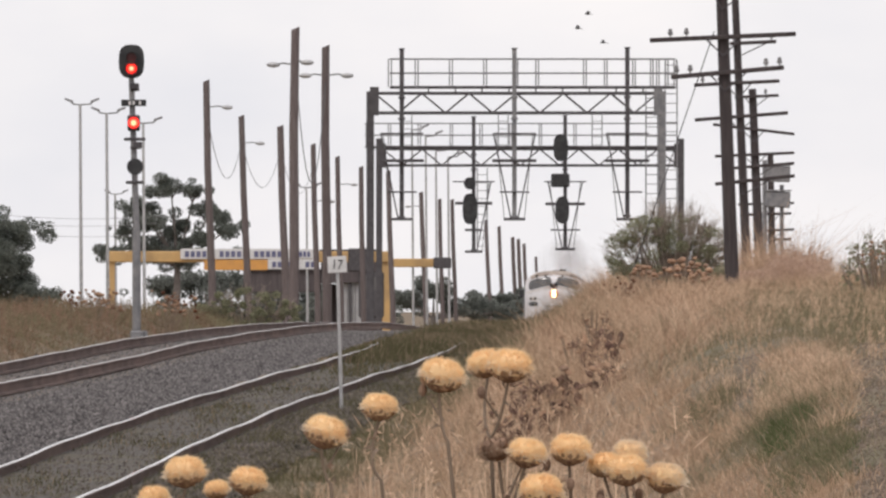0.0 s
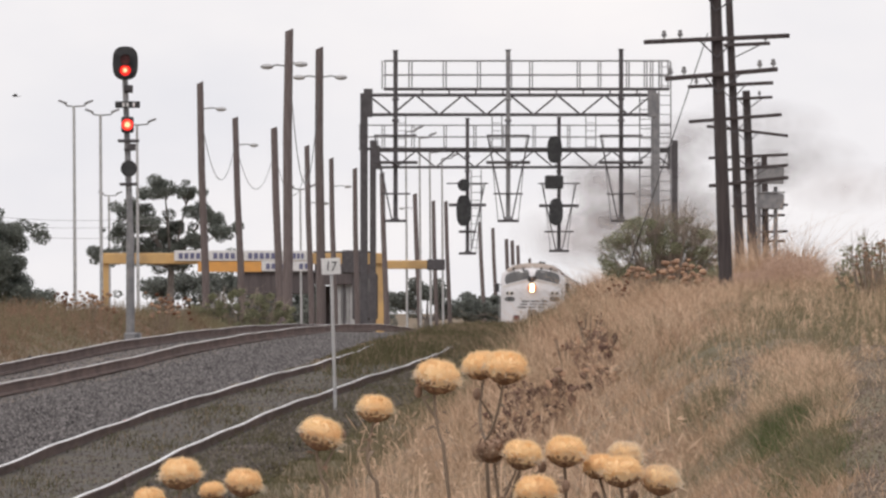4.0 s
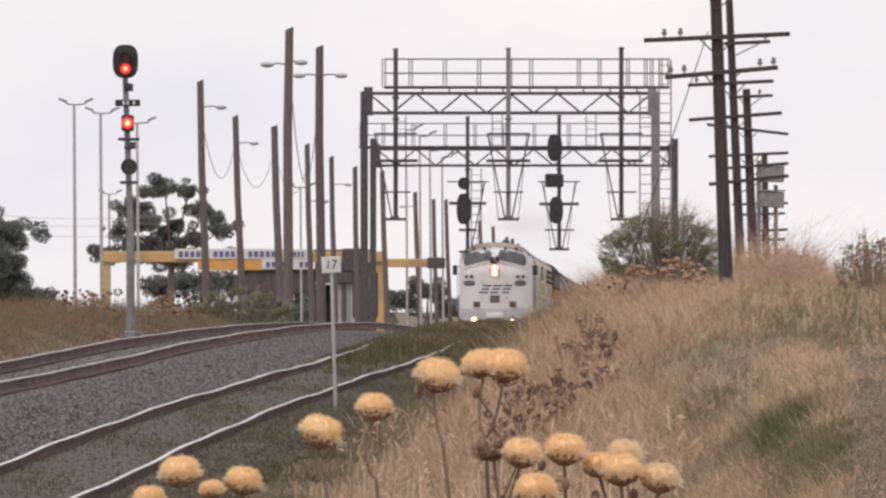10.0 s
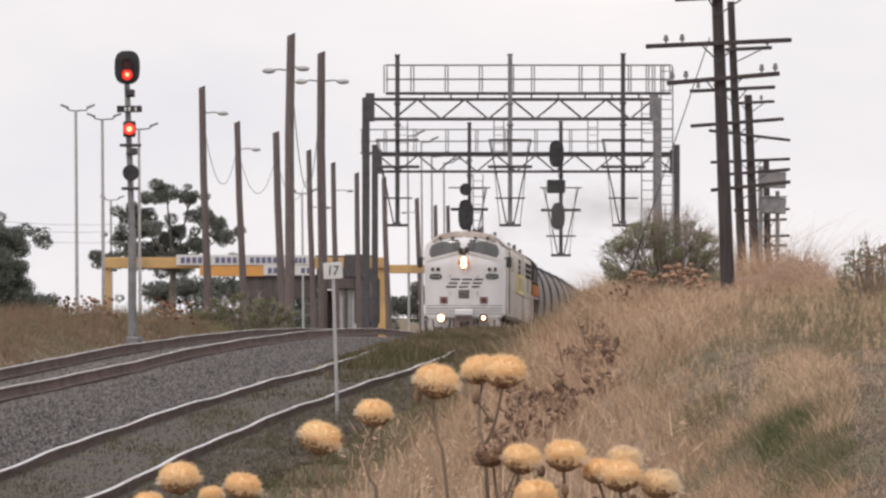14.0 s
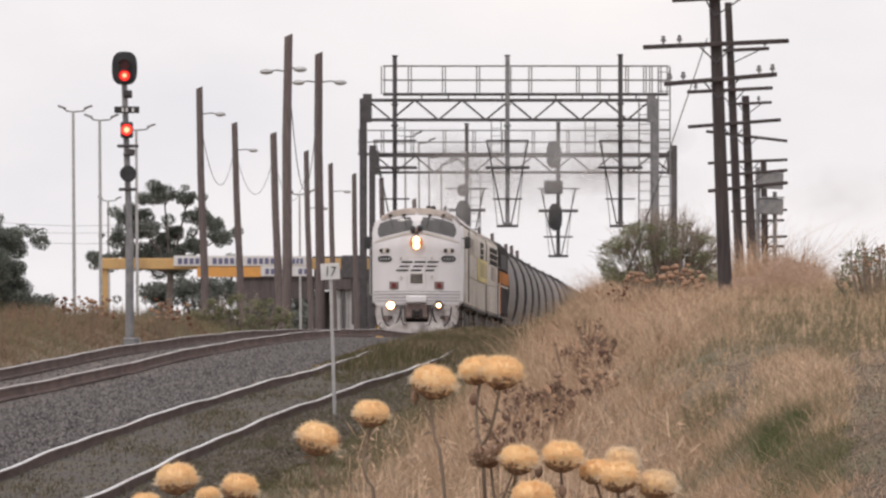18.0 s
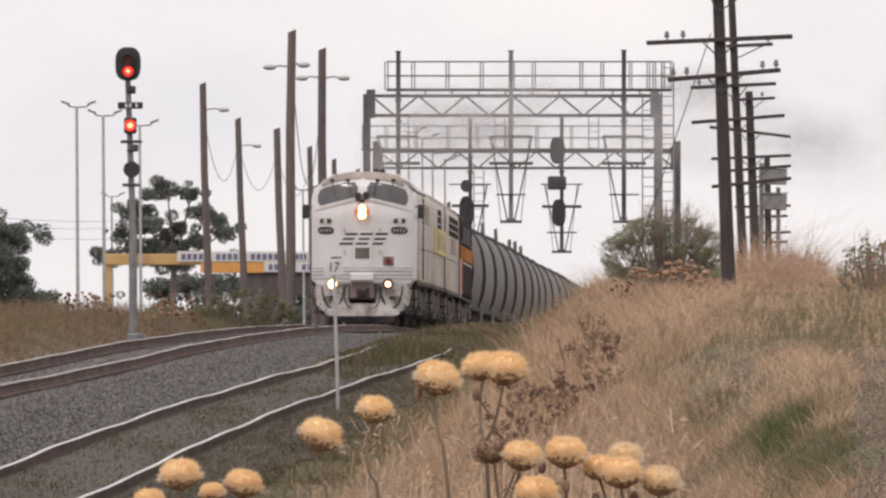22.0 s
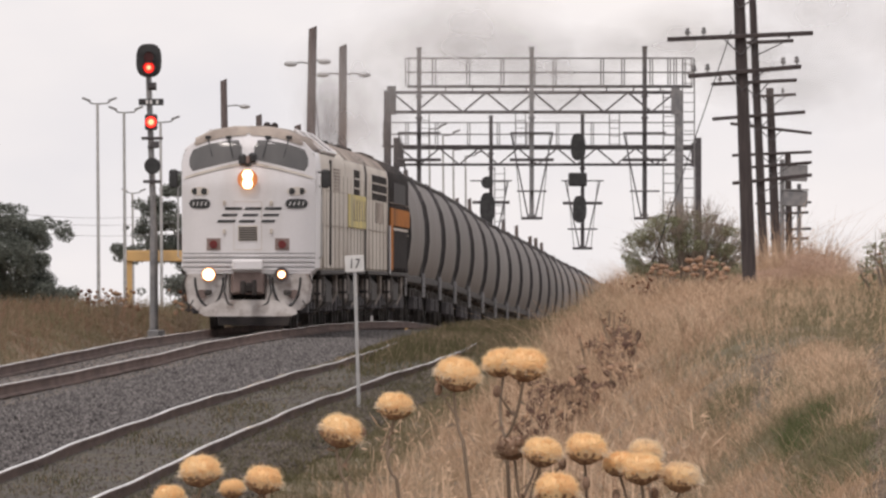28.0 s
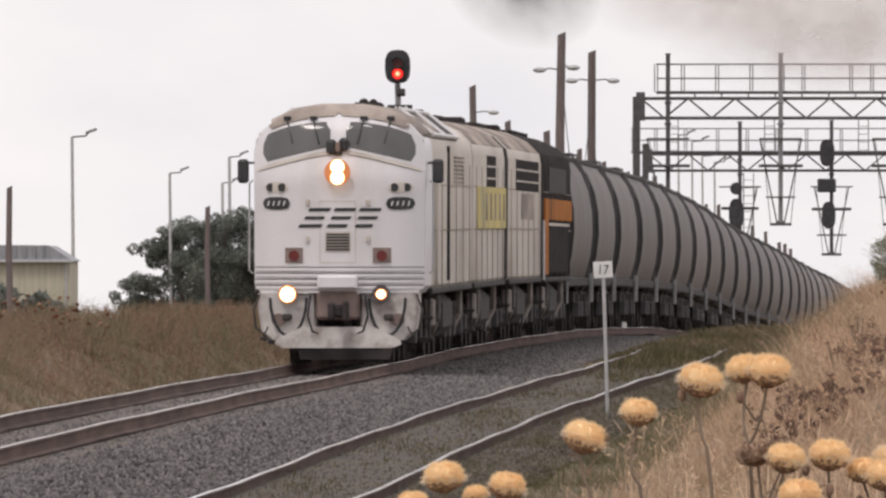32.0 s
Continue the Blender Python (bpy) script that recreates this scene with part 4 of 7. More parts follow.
def trailing_locomotive(label, paint, roof_mat, yellow=False, orange=False, length=16.6, grille_at=None, gap=None):
    """Cowl locomotive seen end on behind the first."""
    top = thing("locomotive", label, "locomotive", "locomotives of the train")
    rings = [[(x * k, y, z if z < 3 else 3 + (z - 3) * k) for x, z in CARBODY] for y, k in ((0.35, 0.96), (0.7, 1.0), (length - 0.6, 1.0), (length - 0.3, 0.96))]
    part("body", Geo().loft(rings), paint, top, "", True)
    g = Geo().loft([[(x * 0.995, y, z + 0.02) for x, z in CARBODY[4:11]] + [(x * 0.985, y, z - 0.05) for x, z in CARBODY[4:11]][::-1] for y in (0.75, length - 0.7)])
    part("roof", g, roof_mat, top, "sooty rounded roof", True)
    loco_side(top, 0.5, length - 0.4, paint, grille_at)
    # added full-width block; its dark tone stands for shade in the unit gap
    part("gap_block", Geo().loft([[(x * 0.99, y, min(z, 4.12)) for x, z in CARBODY] for y in (-1.25, 0.36)]), gap or M_SOOT_SHADE, top, "added block standing in for the gap between the units")
    if yellow:
        side_panel(top, "colour_patch", 1.6, length - 0.8, 2.22, 2.98, M_YELLOW, "faded yellow side patch", 0.03)
        for side in (-1, 1):
            for k in range(5):
                y = 5.0 + 2.0 * k
                part("patch_bar", Geo().box(side * 1.525, y, 2.62, 0.02, 0.4, 0.5, 0.004), M_ROOF, top)
    if orange:
        side_panel(top, "orange_band", 0.8, length - 0.8, 2.42, 2.85, M_ORANGE, "orange side band", 0.03)
        side_panel(top, "orange_post", 0.6, 2.3, 1.3, 2.42, M_ORANGE, "", 0.035)
        side_panel(top, "dark_door", 2.8, length - 3.0, 1.35, 2.3, M_SOOT_SHADE, "", 0.03)
        side_panel(top, "side_window", 3.0, length - 4.0, 2.98, 3.5, M_HOPPER_DARK, "dull dark side window", 0.02)
        side_panel(top, "door_frame", 2.5, length - 2.6, 2.3, 2.36, M_CREAM, "pale door frame", 0.045)
        part("front_post", Geo().line([(1.5, 0.2, 1.2), (1.5, 0.2, 2.4)], 0.03), M_WHITE, top)
    bogie(top, 3.0, (-1.8, 0.0, 1.8), 0.5)
    bogie(top, length - 3.0, (-1.8, 0.0, 1.8), 0.5)
    part("coupler", Geo().box(0, 0.15, 0.88, 0.24, 0.8, 0.25, 0.04).box(0, length - 0.1, 0.88, 0.24, 0.8, 0.25, 0.04), M_SOOT_SHADE, top)
    return top


HOPPER = [(0.0, 1.0), (1.12, 1.02), (1.3, 1.25), (1.42, 1.7), (1.475, 2.2), (1.46, 2.7), (1.38, 3.15), (1.22, 3.55), (1.02, 3.82), (0.7, 3.92), (0.0, 3.95)]


def hopper_wagon(length=16.4):
    """Grain hopper with bulged sides, sloped ends, ladders and a roof walk."""
    top = thing("hopper_wagon", "grey grain hopper wagon with bulging sides and dark sloped ends", "wagon", "grain wagons of the train")
    ring = HOPPER + [(-x, z) for x, z in HOPPER[::-1] if x > 0]
    a, b = 1.35, length - 1.35
    def station(y, shrink, zmin=1.0):
        return [(x * shrink, y, max(z, zmin)) for x, z in ring]
    part("body", Geo().loft([station(a, 1.0), station((a + b) / 2, 1.0), station(b, 1.0)]), M_HOPPER, top, "dusty grey bulged body", True)
    for y, s in ((a, -1), (b, 1)):
        # the end slope sheet and its frame
        g = Geo().loft([[(x * 0.97, y, z) for x, z in ring], [(x * 0.9, y + s * 0.75, max(2.3, z * 0.98)) for x, z in ring]])
        part("end_slope", g, M_HOPPER_DARK, top, "dark end slope")
        part("end_rib", Geo().loft([[(x * k, yy, z) for x, z in ring] for yy, k in ((y - 0.16, 1.0), (y - 0.16, 1.025), (y + 0.16, 1.025), (y + 0.16, 1.0))]), M_HOPPER_DARK, top)
        for side in (-1, 1):
            part("end_ladder", Geo().box(side * 1.38, y + s * 0.72, 0.98, 0.05, 0.06, 0.66, 0.012).box(side * 1.38, y + s * 1.02, 0.98, 0.05, 0.06, 0.66, 0.012)
                 .box(side * 1.38, y + s * 0.87, 0.72, 0.05, 0.3, 0.04, 0.01).box(side * 1.38, y + s * 0.87, 1.0, 0.05, 0.3, 0.04, 0.01),
                 M_STEEL_GREY, top, "pale end step")
            part("ladder_rail", Geo().line([(side * 1.3, y + s * 0.5, 1.3), (side * 1.3, y + s * 0.5, 3.4), (side * 1.0, y + s * 0.4, 3.95)], 0.025), M_STEEL_DARK, top)
        part("end_platform", Geo().box(0, y + s * 0.85, 1.08, 2.5, 0.9, 0.12, 0.02), M_GRIME, top)
        part("brake_wheel", Geo().disc((0.5, y + s * 0.9, 2.2), 0.28, 0.04), M_STEEL_DARK, top)
        part("roof_rail", Geo().line([(-0.45, y + s * 0.1, 3.95), (-0.45, y + s * 0.1, 4.16), (0.45, y + s * 0.1, 4.16), (0.45, y + s * 0.1, 3.95)], 0.03), M_STEEL_DARK, top)
    for side in (-1, 1):
        part("side_sill", Geo().box(side * 1.28, length / 2, 1.12, 0.14, length - 1.2, 0.2, 0.03), M_GRIME, top)
    for k in range(3):
        y = a + (b - a) * (k + 0.5) / 3
        part("discharge_chute", Geo().loft([[(-1.0, y - 1.5, 1.05), (1.0, y - 1.5, 1.05), (1.0, y + 1.5, 1.05), (-1.0, y + 1.5, 1.05)],
                                            [(-0.45, y - 0.4, 0.4), (0.45, y - 0.4, 0.4), (0.45, y + 0.4, 0.4), (-0.45, y + 0.4, 0.4)]]), M_GRIME, top)
    part("roof_walk", Geo().box(0, length / 2, 4.05, 0.8, length - 2.2, 0.08, 0.02), M_HOPPER_DARK, top)
    part("roof_edge", Geo().box(1.0, length / 2, 3.86, 0.12, length - 2.6, 0.12, 0.03).box(-1.0, length / 2, 3.86, 0.12, length - 2.6, 0.12, 0.03), M_HOPPER_DARK, top, "dark roof edge rail")
    bogie(top, 2.2, (-0.9, 0.9), 0.46)
    bogie(top, length - 2.2, (-0.9, 0.9), 0.46)
    part("coupler", Geo().box(0, 0.2, 0.85, 0.22, 0.9, 0.22, 0.04).box(0, length - 0.2, 0.85, 0.22, 0.9, 0.22, 0.04), M_SOOT_SHADE, top)
    return top


def train():
    """The train as a list of (thing, length of its place in the train)."""
    cars = [(lead_locomotive(), 18.5),
            (trailing_locomotive("white cowl locomotive with a faded yellow side patch", M_CREAM, M_ROOF, yellow=True, grille_at=(6.0, 10.0), length=14.9, gap=M_SEAM), 16.0),
            (trailing_locomotive("white cowl locomotive with dark side grilles", M_CREAM, M_ROOF, grille_at=(3.6, 14.6)), 16.8),
            (trailing_locomotive("black locomotive with an orange side band", M_SOOT_SHADE, M_SOOT_SHADE, orange=True), 16.4)]
    first = hopper_wagon()
    cars.append((first, 16.8))
    for _ in range(25):
        cars.append((copy_thing(first, Matrix.Identity(4)), 16.8))
    return cars


def nose_place(t):
    """Distance of the train's nose from the tripod."""
    s = 32.0 - t
    return 229 + 16.47 * s - 0.0674 * s * s


def on_line(d):
    return Vector((float(line_x(d)), d, float(line_z(d))))


def car_pose(front, length):
    """The pose of a car whose front end is at that distance."""
    a, b = on_line(front + 2.6), on_line(front + length - 2.6)
    y = (b - a).normalized()
    x = y.cross(Vector((0, 0, 1))).normalized()
    z = x.cross(y)
    m = Matrix((x, y, z)).transposed().to_4x4()
    m.translation = a - 2.6 * y
    return m


TRAIN = train()


# ---- signals and gantries ----
def signal_gantry(label, y, xl, xr, low, high, deck, leg_top, base_l, base_r, rail_x0, rail_x1, posts, braces, tall=0.95, right_leg=None):
    top = thing("signal_gantry", label, "signal gantry", "signal gantries over the line", at=(0, y, 0))
    for x, base, m, w in ((xl, base_l, M_STEEL_DARK, 0.25), (xr, base_r, right_leg or M_STEEL_GREY, 0.24)):
        g = Geo()
        for dy in (-0.3, 0.3):
            g.box(x, dy, (base + leg_top) / 2, w, 0.14, leg_top - base, 0.02)
        for k in range(7):
            z = base + (leg_top - base) * (k + 0.5) / 7
            g.box(x, 0, z, w * 0.7, 0.5, 0.1, 0.01)
        leg = part("leg", g, m, top)
        part("gusset", Geo().box(x + (0.14 if x < 2 else -0.14), -0.38, (low + high) / 2 + 0.06, 0.3, 0.03, high - low + 0.3, 0.01), m, leg)
    for dy in (-0.32, 0.32):
        for z in (low, high):
            part("chord", Geo().box((xl + xr) / 2, dy, z, xr - xl, 0.1, 0.1, 0.012), M_STEEL_DARK, top)
        step = (xr - xl - 0.3) / braces
        for i in range(braces):
            a, b = (high, low) if i % 2 == 0 else (low, high)
            part("brace", Geo().rod((xl + 0.15 + i * step, dy, a), (xl + 0.15 + (i + 1) * step, dy, b), 0.03, n=6), M_STEEL_DARK, top)
    part("deck", Geo().box((rail_x0 + rail_x1) / 2, 0, deck, rail_x1 - rail_x0, 0.8, 0.09, 0.015), M_STEEL_DARK, top)
    for k in range(int((rail_x1 - rail_x0) / 0.9)):
        part("deck_bracket", Geo().box(rail_x0 + 0.4 + k * 0.9, -0.35, (deck + high) / 2, 0.05, 0.05, abs(deck - high) + 0.02, 0.008), M_STEEL_DARK, top)
    for dy in (-0.4, 0.4):
        for z in (deck + tall, deck + tall * 0.5):
            part("handrail", Geo().rod((rail_x0, dy, z), (rail_x1, dy, z), 0.022, n=6), M_STEEL_GREY, top)
        for x in posts:
            part("rail_post", Geo().rod((x + dy * 0.12, dy, deck), (x + dy * 0.12, dy, deck + tall), 0.022, n=6), M_STEEL_GREY, top)
    return top


def doll(parent, x, z_top, z_low, bars, cage, material, lean=0):
    """A signal post hung from the gantry, with platforms and a ladder cage."""
    post = part("signal_post", Geo().box(x, -0.5, (z_top + z_low) / 2, 0.15, 0.15, z_top - z_low, 0.02), material, parent)
    for z, half, thick in bars:
        part("platform", Geo().box(x, -0.5, z, 2 * half, 0.55, thick, 0.012), M_STEEL_DARK, post)
    for s in cage:
        part("ladder_stay", Geo().rod((x + s * 0.7, -0.55, bars[0][0]), (x + s * 0.12, -0.55, z_low), 0.025, n=6), M_STEEL_DARK, post)
        part("ladder_stay", Geo().rod((x + s * 0.62, -0.35, bars[0][0]), (x + s * 0.34, -0.35, z_low), 0.015, n=6), M_STEEL_GREY, post)
    for z in (z_low + 0.06, (z_top + bars[0][0]) / 2 - 0.2, bars[0][0] + 0.5):
        part("collar", Geo().box(x, -0.5, z, 0.23, 0.22, 0.09, 0.02), material, post)
    part("post_cap", Geo().box(x, -0.5, z_top + 0.02, 0.2, 0.2, 0.05, 0.01), material, post)
    return post


def oval(cx, cz, w, h, n=24, power=0.75):
    return [(cx + math.copysign(abs(math.cos(math.tau * i / n)) ** power, math.cos(math.tau * i / n)) * w / 2,
             cz + math.copysign(abs(math.sin(math.tau * i / n)) ** power, math.sin(math.tau * i / n)) * h / 2) for i in range(n)]


def gantries():
    posts = [-1.9, -1.0, 0.15, 1.3, 2.35, 3.05, 4.65, 5.35, 6.3, 6.9, 7.1, 7.4, 7.69]
    g1 = signal_gantry("dark lattice signal gantry with empty posts", 465, -2.56, 7.25, 7.94, 8.6, 8.8, 8.66, float(land(-2.56, 465)) - 0.3, float(land(7.25, 465)) - 0.3, -1.9, 7.69,
                       posts, 12)
    bars = [(7.24, 0.72, 0.05), (6.33, 0.74, 0.1), (5.28, 0.5, 0.05), (4.37, 0.36, 0.09)]
    doll(g1, -1.5, 10.06, 4.37, bars, (-1,), M_STEEL_DARK)
    doll(g1, 2.28, 10.08, 4.4, bars, (-1, 1), M_STEEL_GREY)
    doll(g1, 6.07, 10.1, 4.42, bars, (-1,), M_STEEL_DARK)
    part("ladder", ladder(6.9, -0.1, 0.6, 8.7), M_STEEL_GREY, g1)
    part("ladder", ladder(7.55, 0.2, 3.0, 9.7), M_STEEL_GREY, g1)
    g2 = signal_gantry("dark lattice signal gantry with two signal posts", 560, -2.72, 9.49, 7.11, 7.77, 7.86, 8.2, float(land(-2.72, 560)) - 0.3, float(land(9.49, 560)) - 0.3, -3.3, 9.3,
                       [-3.2, -2.3, -1.1, 0.2, 1.4, 2.6, 3.8, 5.2], 15, right_leg=M_STEEL_DARK)
    post = doll(g2, 1.1, 9.05, 3.62, [(6.45, 0.85, 0.05), (5.58, 0.75, 0.12), (4.5, 0.35, 0.1), (3.62, 0.35, 0.1)], (1,), M_STEEL_DARK)
    part("signal_head", Geo().disc((0.95, -0.9, 6.38), 0.25, 0.3), M_BLACK, post, "dark round signal head")
    part("signal_head", Geo().slab(oval(0.95, 5.35, 0.6, 1.25), -0.9, -0.7), M_BLACK, post, "unlit oval signal target")
    part("ladder", ladder(1.45, -0.3, 3.7, 7.0), M_STEEL_GREY, post)
    post = doll(g2, 4.8, 9.1, 3.72, [(6.45, 0.85, 0.05), (5.55, 0.8, 0.12), (4.5, 0.6, 0.06), (3.72, 0.4, 0.1)], (-1, 1), M_STEEL_DARK)
    part("signal_head", Geo().slab(oval(4.62, 7.82, 0.6, 1.1), -0.9, -0.7), M_BLACK, post, "unlit oval signal target")
    part("signal_head", Geo().box(4.6, -0.85, 6.5, 0.75, 0.3, 0.55, 0.05), M_BLACK, post, "dark square signal head")
    part("signal_head", Geo().slab(oval(4.68, 5.3, 0.56, 1.1), -0.9, -0.7), M_BLACK, post, "unlit oval signal target")
    for x in (-1.6, 2.3, 6.1):
        part("ladder", ladder(x, 0.5, 7.8, 9.2), M_STEEL_GREY, g2)


def ladder(x, y, z0, z1, w=0.4):
    g = Geo().rod((x - w / 2, y, z0), (x - w / 2, y, z1), 0.022, n=6).rod((x + w / 2, y, z0), (x + w / 2, y, z1), 0.022, n=6)
    z = z0 + 0.15
    while z < z1:
        g.rod((x - w / 2, y, z), (x + w / 2, y, z), 0.014, n=5)
        z += 0.32
    return g


def signal_mast():
    x, y = -7.0, 310.0
    base = float(land(x, y))
    top = thing("railway_signal", "galvanised signal mast with two lit red lamps", "railway signal", at=(x, y, base))
    h = lambda z: z - base
    part("mast", Geo().rod((0.06, 0, -0.3), (0.06, 0, h(3.2)), 0.1, 0.095, 12).rod((0.06, 0, h(3.2)), (-0.06, 0, h(6.7)), 0.075, 0.065, 12), M_STEEL_GREY, top, "galvanised tube mast", True)
    part("base_box", Geo().box(0.06, 0, 0.25, 0.28, 0.3, 0.9, 0.03), M_STEEL_GREY, top)
    head = part("target", Geo().slab(oval(-0.05, h(6.98), 0.57, 0.75, 28, 0.7), -0.2, -0.12), M_BLACK, top, "black oval target board", True)
    for z, m, r in ((6.82, M_SIGNAL, 0.125), (7.06, M_RED, 0.11)):
        hood = Geo().loft([[(-0.05 + rr * math.cos(math.tau * i / 20), yy, h(z) + rr * math.sin(math.tau * i / 20)) for i in range(20)]
                           for yy, rr in ((-0.2, r + 0.03), (-0.34, r + 0.03), (-0.34, r + 0.012), (-0.2, r + 0.012))], caps=False)
        part("hood", hood, M_BLACK, head)
        lens = part("lens", Geo().disc((-0.05, -0.23, h(z)), r, 0.04), M_SIGNAL_RIM if m is M_SIGNAL else m, head, "lit red lens" if m is M_SIGNAL else "dark red lens")
        if m is M_SIGNAL:
            part("lamp", Geo().disc((-0.05, -0.25, h(z)), r * 0.66, 0.02), m, head)
            part("lamp_core", Geo().disc((-0.05, -0.26, h(z)), r * 0.36, 0.02), M_SIGNAL_CORE, head, "glowing lamp core")
    part("name_board", Geo().box(0.0, -0.14, h(6.05), 0.56, 0.03, 0.15, 0.01), M_BLACK, top, "black board with pale bars")
    for dx in (-0.09, 0.0, 0.14):
        part("board_bar", Geo().box(dx, -0.16, h(6.05), 0.05, 0.015, 0.09, 0.003), M_WHITE_BOARD, top)
    head = part("lower_head", Geo().box(0.0, -0.12, h(5.6), 0.28, 0.22, 0.36, 0.03), M_BLACK, top)
    part("lens", Geo().disc((0.0, -0.26, h(5.6)), 0.13, 0.04), M_SIGNAL_RIM, head, "lit red lens")
    part("lamp", Geo().disc((0.0, -0.28, h(5.6)), 0.1, 0.02), M_SIGNAL, head)
    part("lamp_core", Geo().disc((0.0, -0.29, h(5.6)), 0.06, 0.02), M_SIGNAL_CORE, head, "glowing lamp core")
    part("disc_head", Geo().disc((0.03, -0.2, h(4.62)), 0.185, 0.12, n=24), M_BLACK, top, "unlit black disc head")
    for z, half in ((5.24, 0.24), (4.27, 0.2), (6.35, 0.1), (5.05, 0.1)):
        part("bracket", Geo().box(0.02, -0.02, h(z), 2 * half, 0.2, 0.07, 0.015), M_STEEL_DARK, top)
    part("junction_box", Geo().box(0.02, -0.1, h(6.42), 0.2, 0.16, 0.14, 0.02), M_STEEL_DARK, top)
    part("junction_box", Geo().box(0.08, -0.1, h(5.1), 0.2, 0.16, 0.16, 0.02), M_STEEL_DARK, top)
    part("relay_cupboard", Geo().box(0.15, 0.3, 0.35, 0.3, 0.3, 0.7, 0.03), M_STEEL_GREY, top)


def kilometre_sign():
    x, y = -1.43, 190.0
    base = float(land(x, y))
    top = thing("track_sign", "small white plate with black 17 on a steel post", "sign", at=(x, y, base))
    part("post", Geo().rod((0, 0, -0.2), (-0.065, 0, 2.02 - base), 0.026, 0.024, 10), M_STEEL_PALE, top, "", True)
    plate = part("plate", Geo().box(-0.07, -0.035, 2.11 - base, 0.262, 0.008, 0.225, 0.003, Matrix.Rotation(radians(-3), 3, "Y")), M_WHITE_BOARD, top, "white enamel plate")
    curve = bpy.data.curves.new("digits", "FONT")
    curve.body, curve.size, curve.align_x, curve.align_y, curve.extrude = "17", 0.19, "CENTER", "CENTER", 0.001
    probe = bpy.data.objects.new("digits", curve)
    scene.collection.objects.link(probe)
    me = bpy.data.meshes.new_from_object(probe.evaluated_get(bpy.context.evaluated_depsgraph_get()))
    bpy.data.objects.remove(probe)
    me.materials.clear()
    me.materials.append(M_BLACK)
    digits = new("digits", me)
    digits.parent = plate
    digits.matrix_local = pose(-0.07, -0.042, 2.105 - base, 90, 3, 0) @ Matrix.Diagonal((0.85, 1, 1, 1))
    part("clamp", Geo().box(-0.07, -0.02, 2.15 - base, 0.06, 0.03, 0.02).box(-0.07, -0.02, 2.05 - base, 0.06, 0.03, 0.02), M_STEEL_GREY, top)


gantries()
signal_mast()
kilometre_sign()


# ---- poles, masts and wires ----
def timber_pole(y, x, top_z, base_dx, r, arms=()):
    base = float(land(x + base_dx, y)) - 0.3
    top = thing("timber_pole", "weathered grey timber pole with lamp brackets" if arms else "weathered grey timber pole", "pole", "timber poles along the line", at=(x + base_dx, y, base))
    h = top_z - base
    wob = 0.03
    pts = [(0, 0, 0), (-base_dx * 0.3 + wob, 0, h * 0.33), (-base_dx * 0.68 - wob, 0, h * 0.7), (-base_dx, 0, h)]
    rings = []
    for k, p in enumerate(pts):
        rr = r * (1.12 - 0.24 * k / 3)
        rings.append([(p[0] + rr * math.cos(math.tau * i / 12), p[1] + rr * math.sin(math.tau * i / 12), p[2] + (0.06 * math.cos(math.tau * i / 12) if k == 3 else 0)) for i in range(12)])
    part("shaft", Geo().loft(rings), M_POLE, top, "", True)
    for side, drop, reach in arms:
        z = h - drop
        arm = part("bracket", Geo().line([(-base_dx, 0, z), (-base_dx + side * reach * 0.7, 0, z + 0.06), (-base_dx + side * reach, 0, z + 0.02)], 0.03), M_STEEL_GREY, top)
        part("lamp_head", Geo().blob((-base_dx + side * (reach + 0.16), 0, z), 0.24, 0.14, 0.1), M_STEEL_PALE, arm, "pale lamp head")
    return (x, y, top_z)


def poles():
    tops = []
    for y, x, z, dx, r, arms in (
            (485, -5.29, 11.18, -0.1, 0.165, ((-1, 1.28, 0.62), (1, 1.2, 0.25))), (518, -4.52, 11.16, 0.04, 0.165, ((-1, 1.1, 0.6), (1, 1.1, 0.65))),
            (597, -10.36, 11.13, 0.3, 0.16, ((1, 1.15, 0.75),)), (700, -10.37, 11.0, 0.45, 0.17, ((1, 1.4, 0.8),)), (738, -8.86, 10.97, 0.42, 0.2, ()),
            (816, -7.86, 10.9, 0.35, 0.17, ((1, 3.4, 0.9),)), (880, -6.93, 10.83, 0.3, 0.17, ((1, 1.8, 0.9),)), (942, -5.81, 10.79, 0.2, 0.18, ()),
            (980, -4.12, 10.84, 0.4, 0.19, ()), (1140, -2.09, 10.63, 0.5, 0.2, ((-1, 1.2, 0.9),)), (1200, -0.59, 10.5, 0.3, 0.18, ()), (1205, 0.49, 10.5, 0.4, 0.18, ()),
            (1480, 4.23, 10.3, 0.5, 0.22, ()), (1580, 6.0, 10.2, 0.5, 0.22, ())):
        tops.append(timber_pole(y, x, z, dx, r, arms))
    for y, x, z in ((1800, 8.6, 10.0), (1850, 9.6, 10.0), (2000, 11.2, 10.0), (2400, 15.5, 9.4)):
        tops.append(timber_pole(y, x, z, 0.5, 0.27))
    for (a, b, sag) in ((2, 3, 2.4), (3, 4, 2.2), (0, 1, 4.0), (4, 5, 2.0)):
        p, q = Vector(tops[a]), Vector(tops[b])
        p.z -= 1.2
        q.z -= 1.3
        spots = [p.lerp(q, i / 12) - Vector((0, 0, sag * 4 * (i / 12) * (1 - i / 12))) for i in range(13)]
        g = Geo().loft([[(s.x + 0.016 * math.cos(math.tau * i / 6), s.y, s.z + 0.016 * math.sin(math.tau * i / 6)) for i in range(6)] for s in spots])
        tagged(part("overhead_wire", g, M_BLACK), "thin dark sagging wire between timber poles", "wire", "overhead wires")


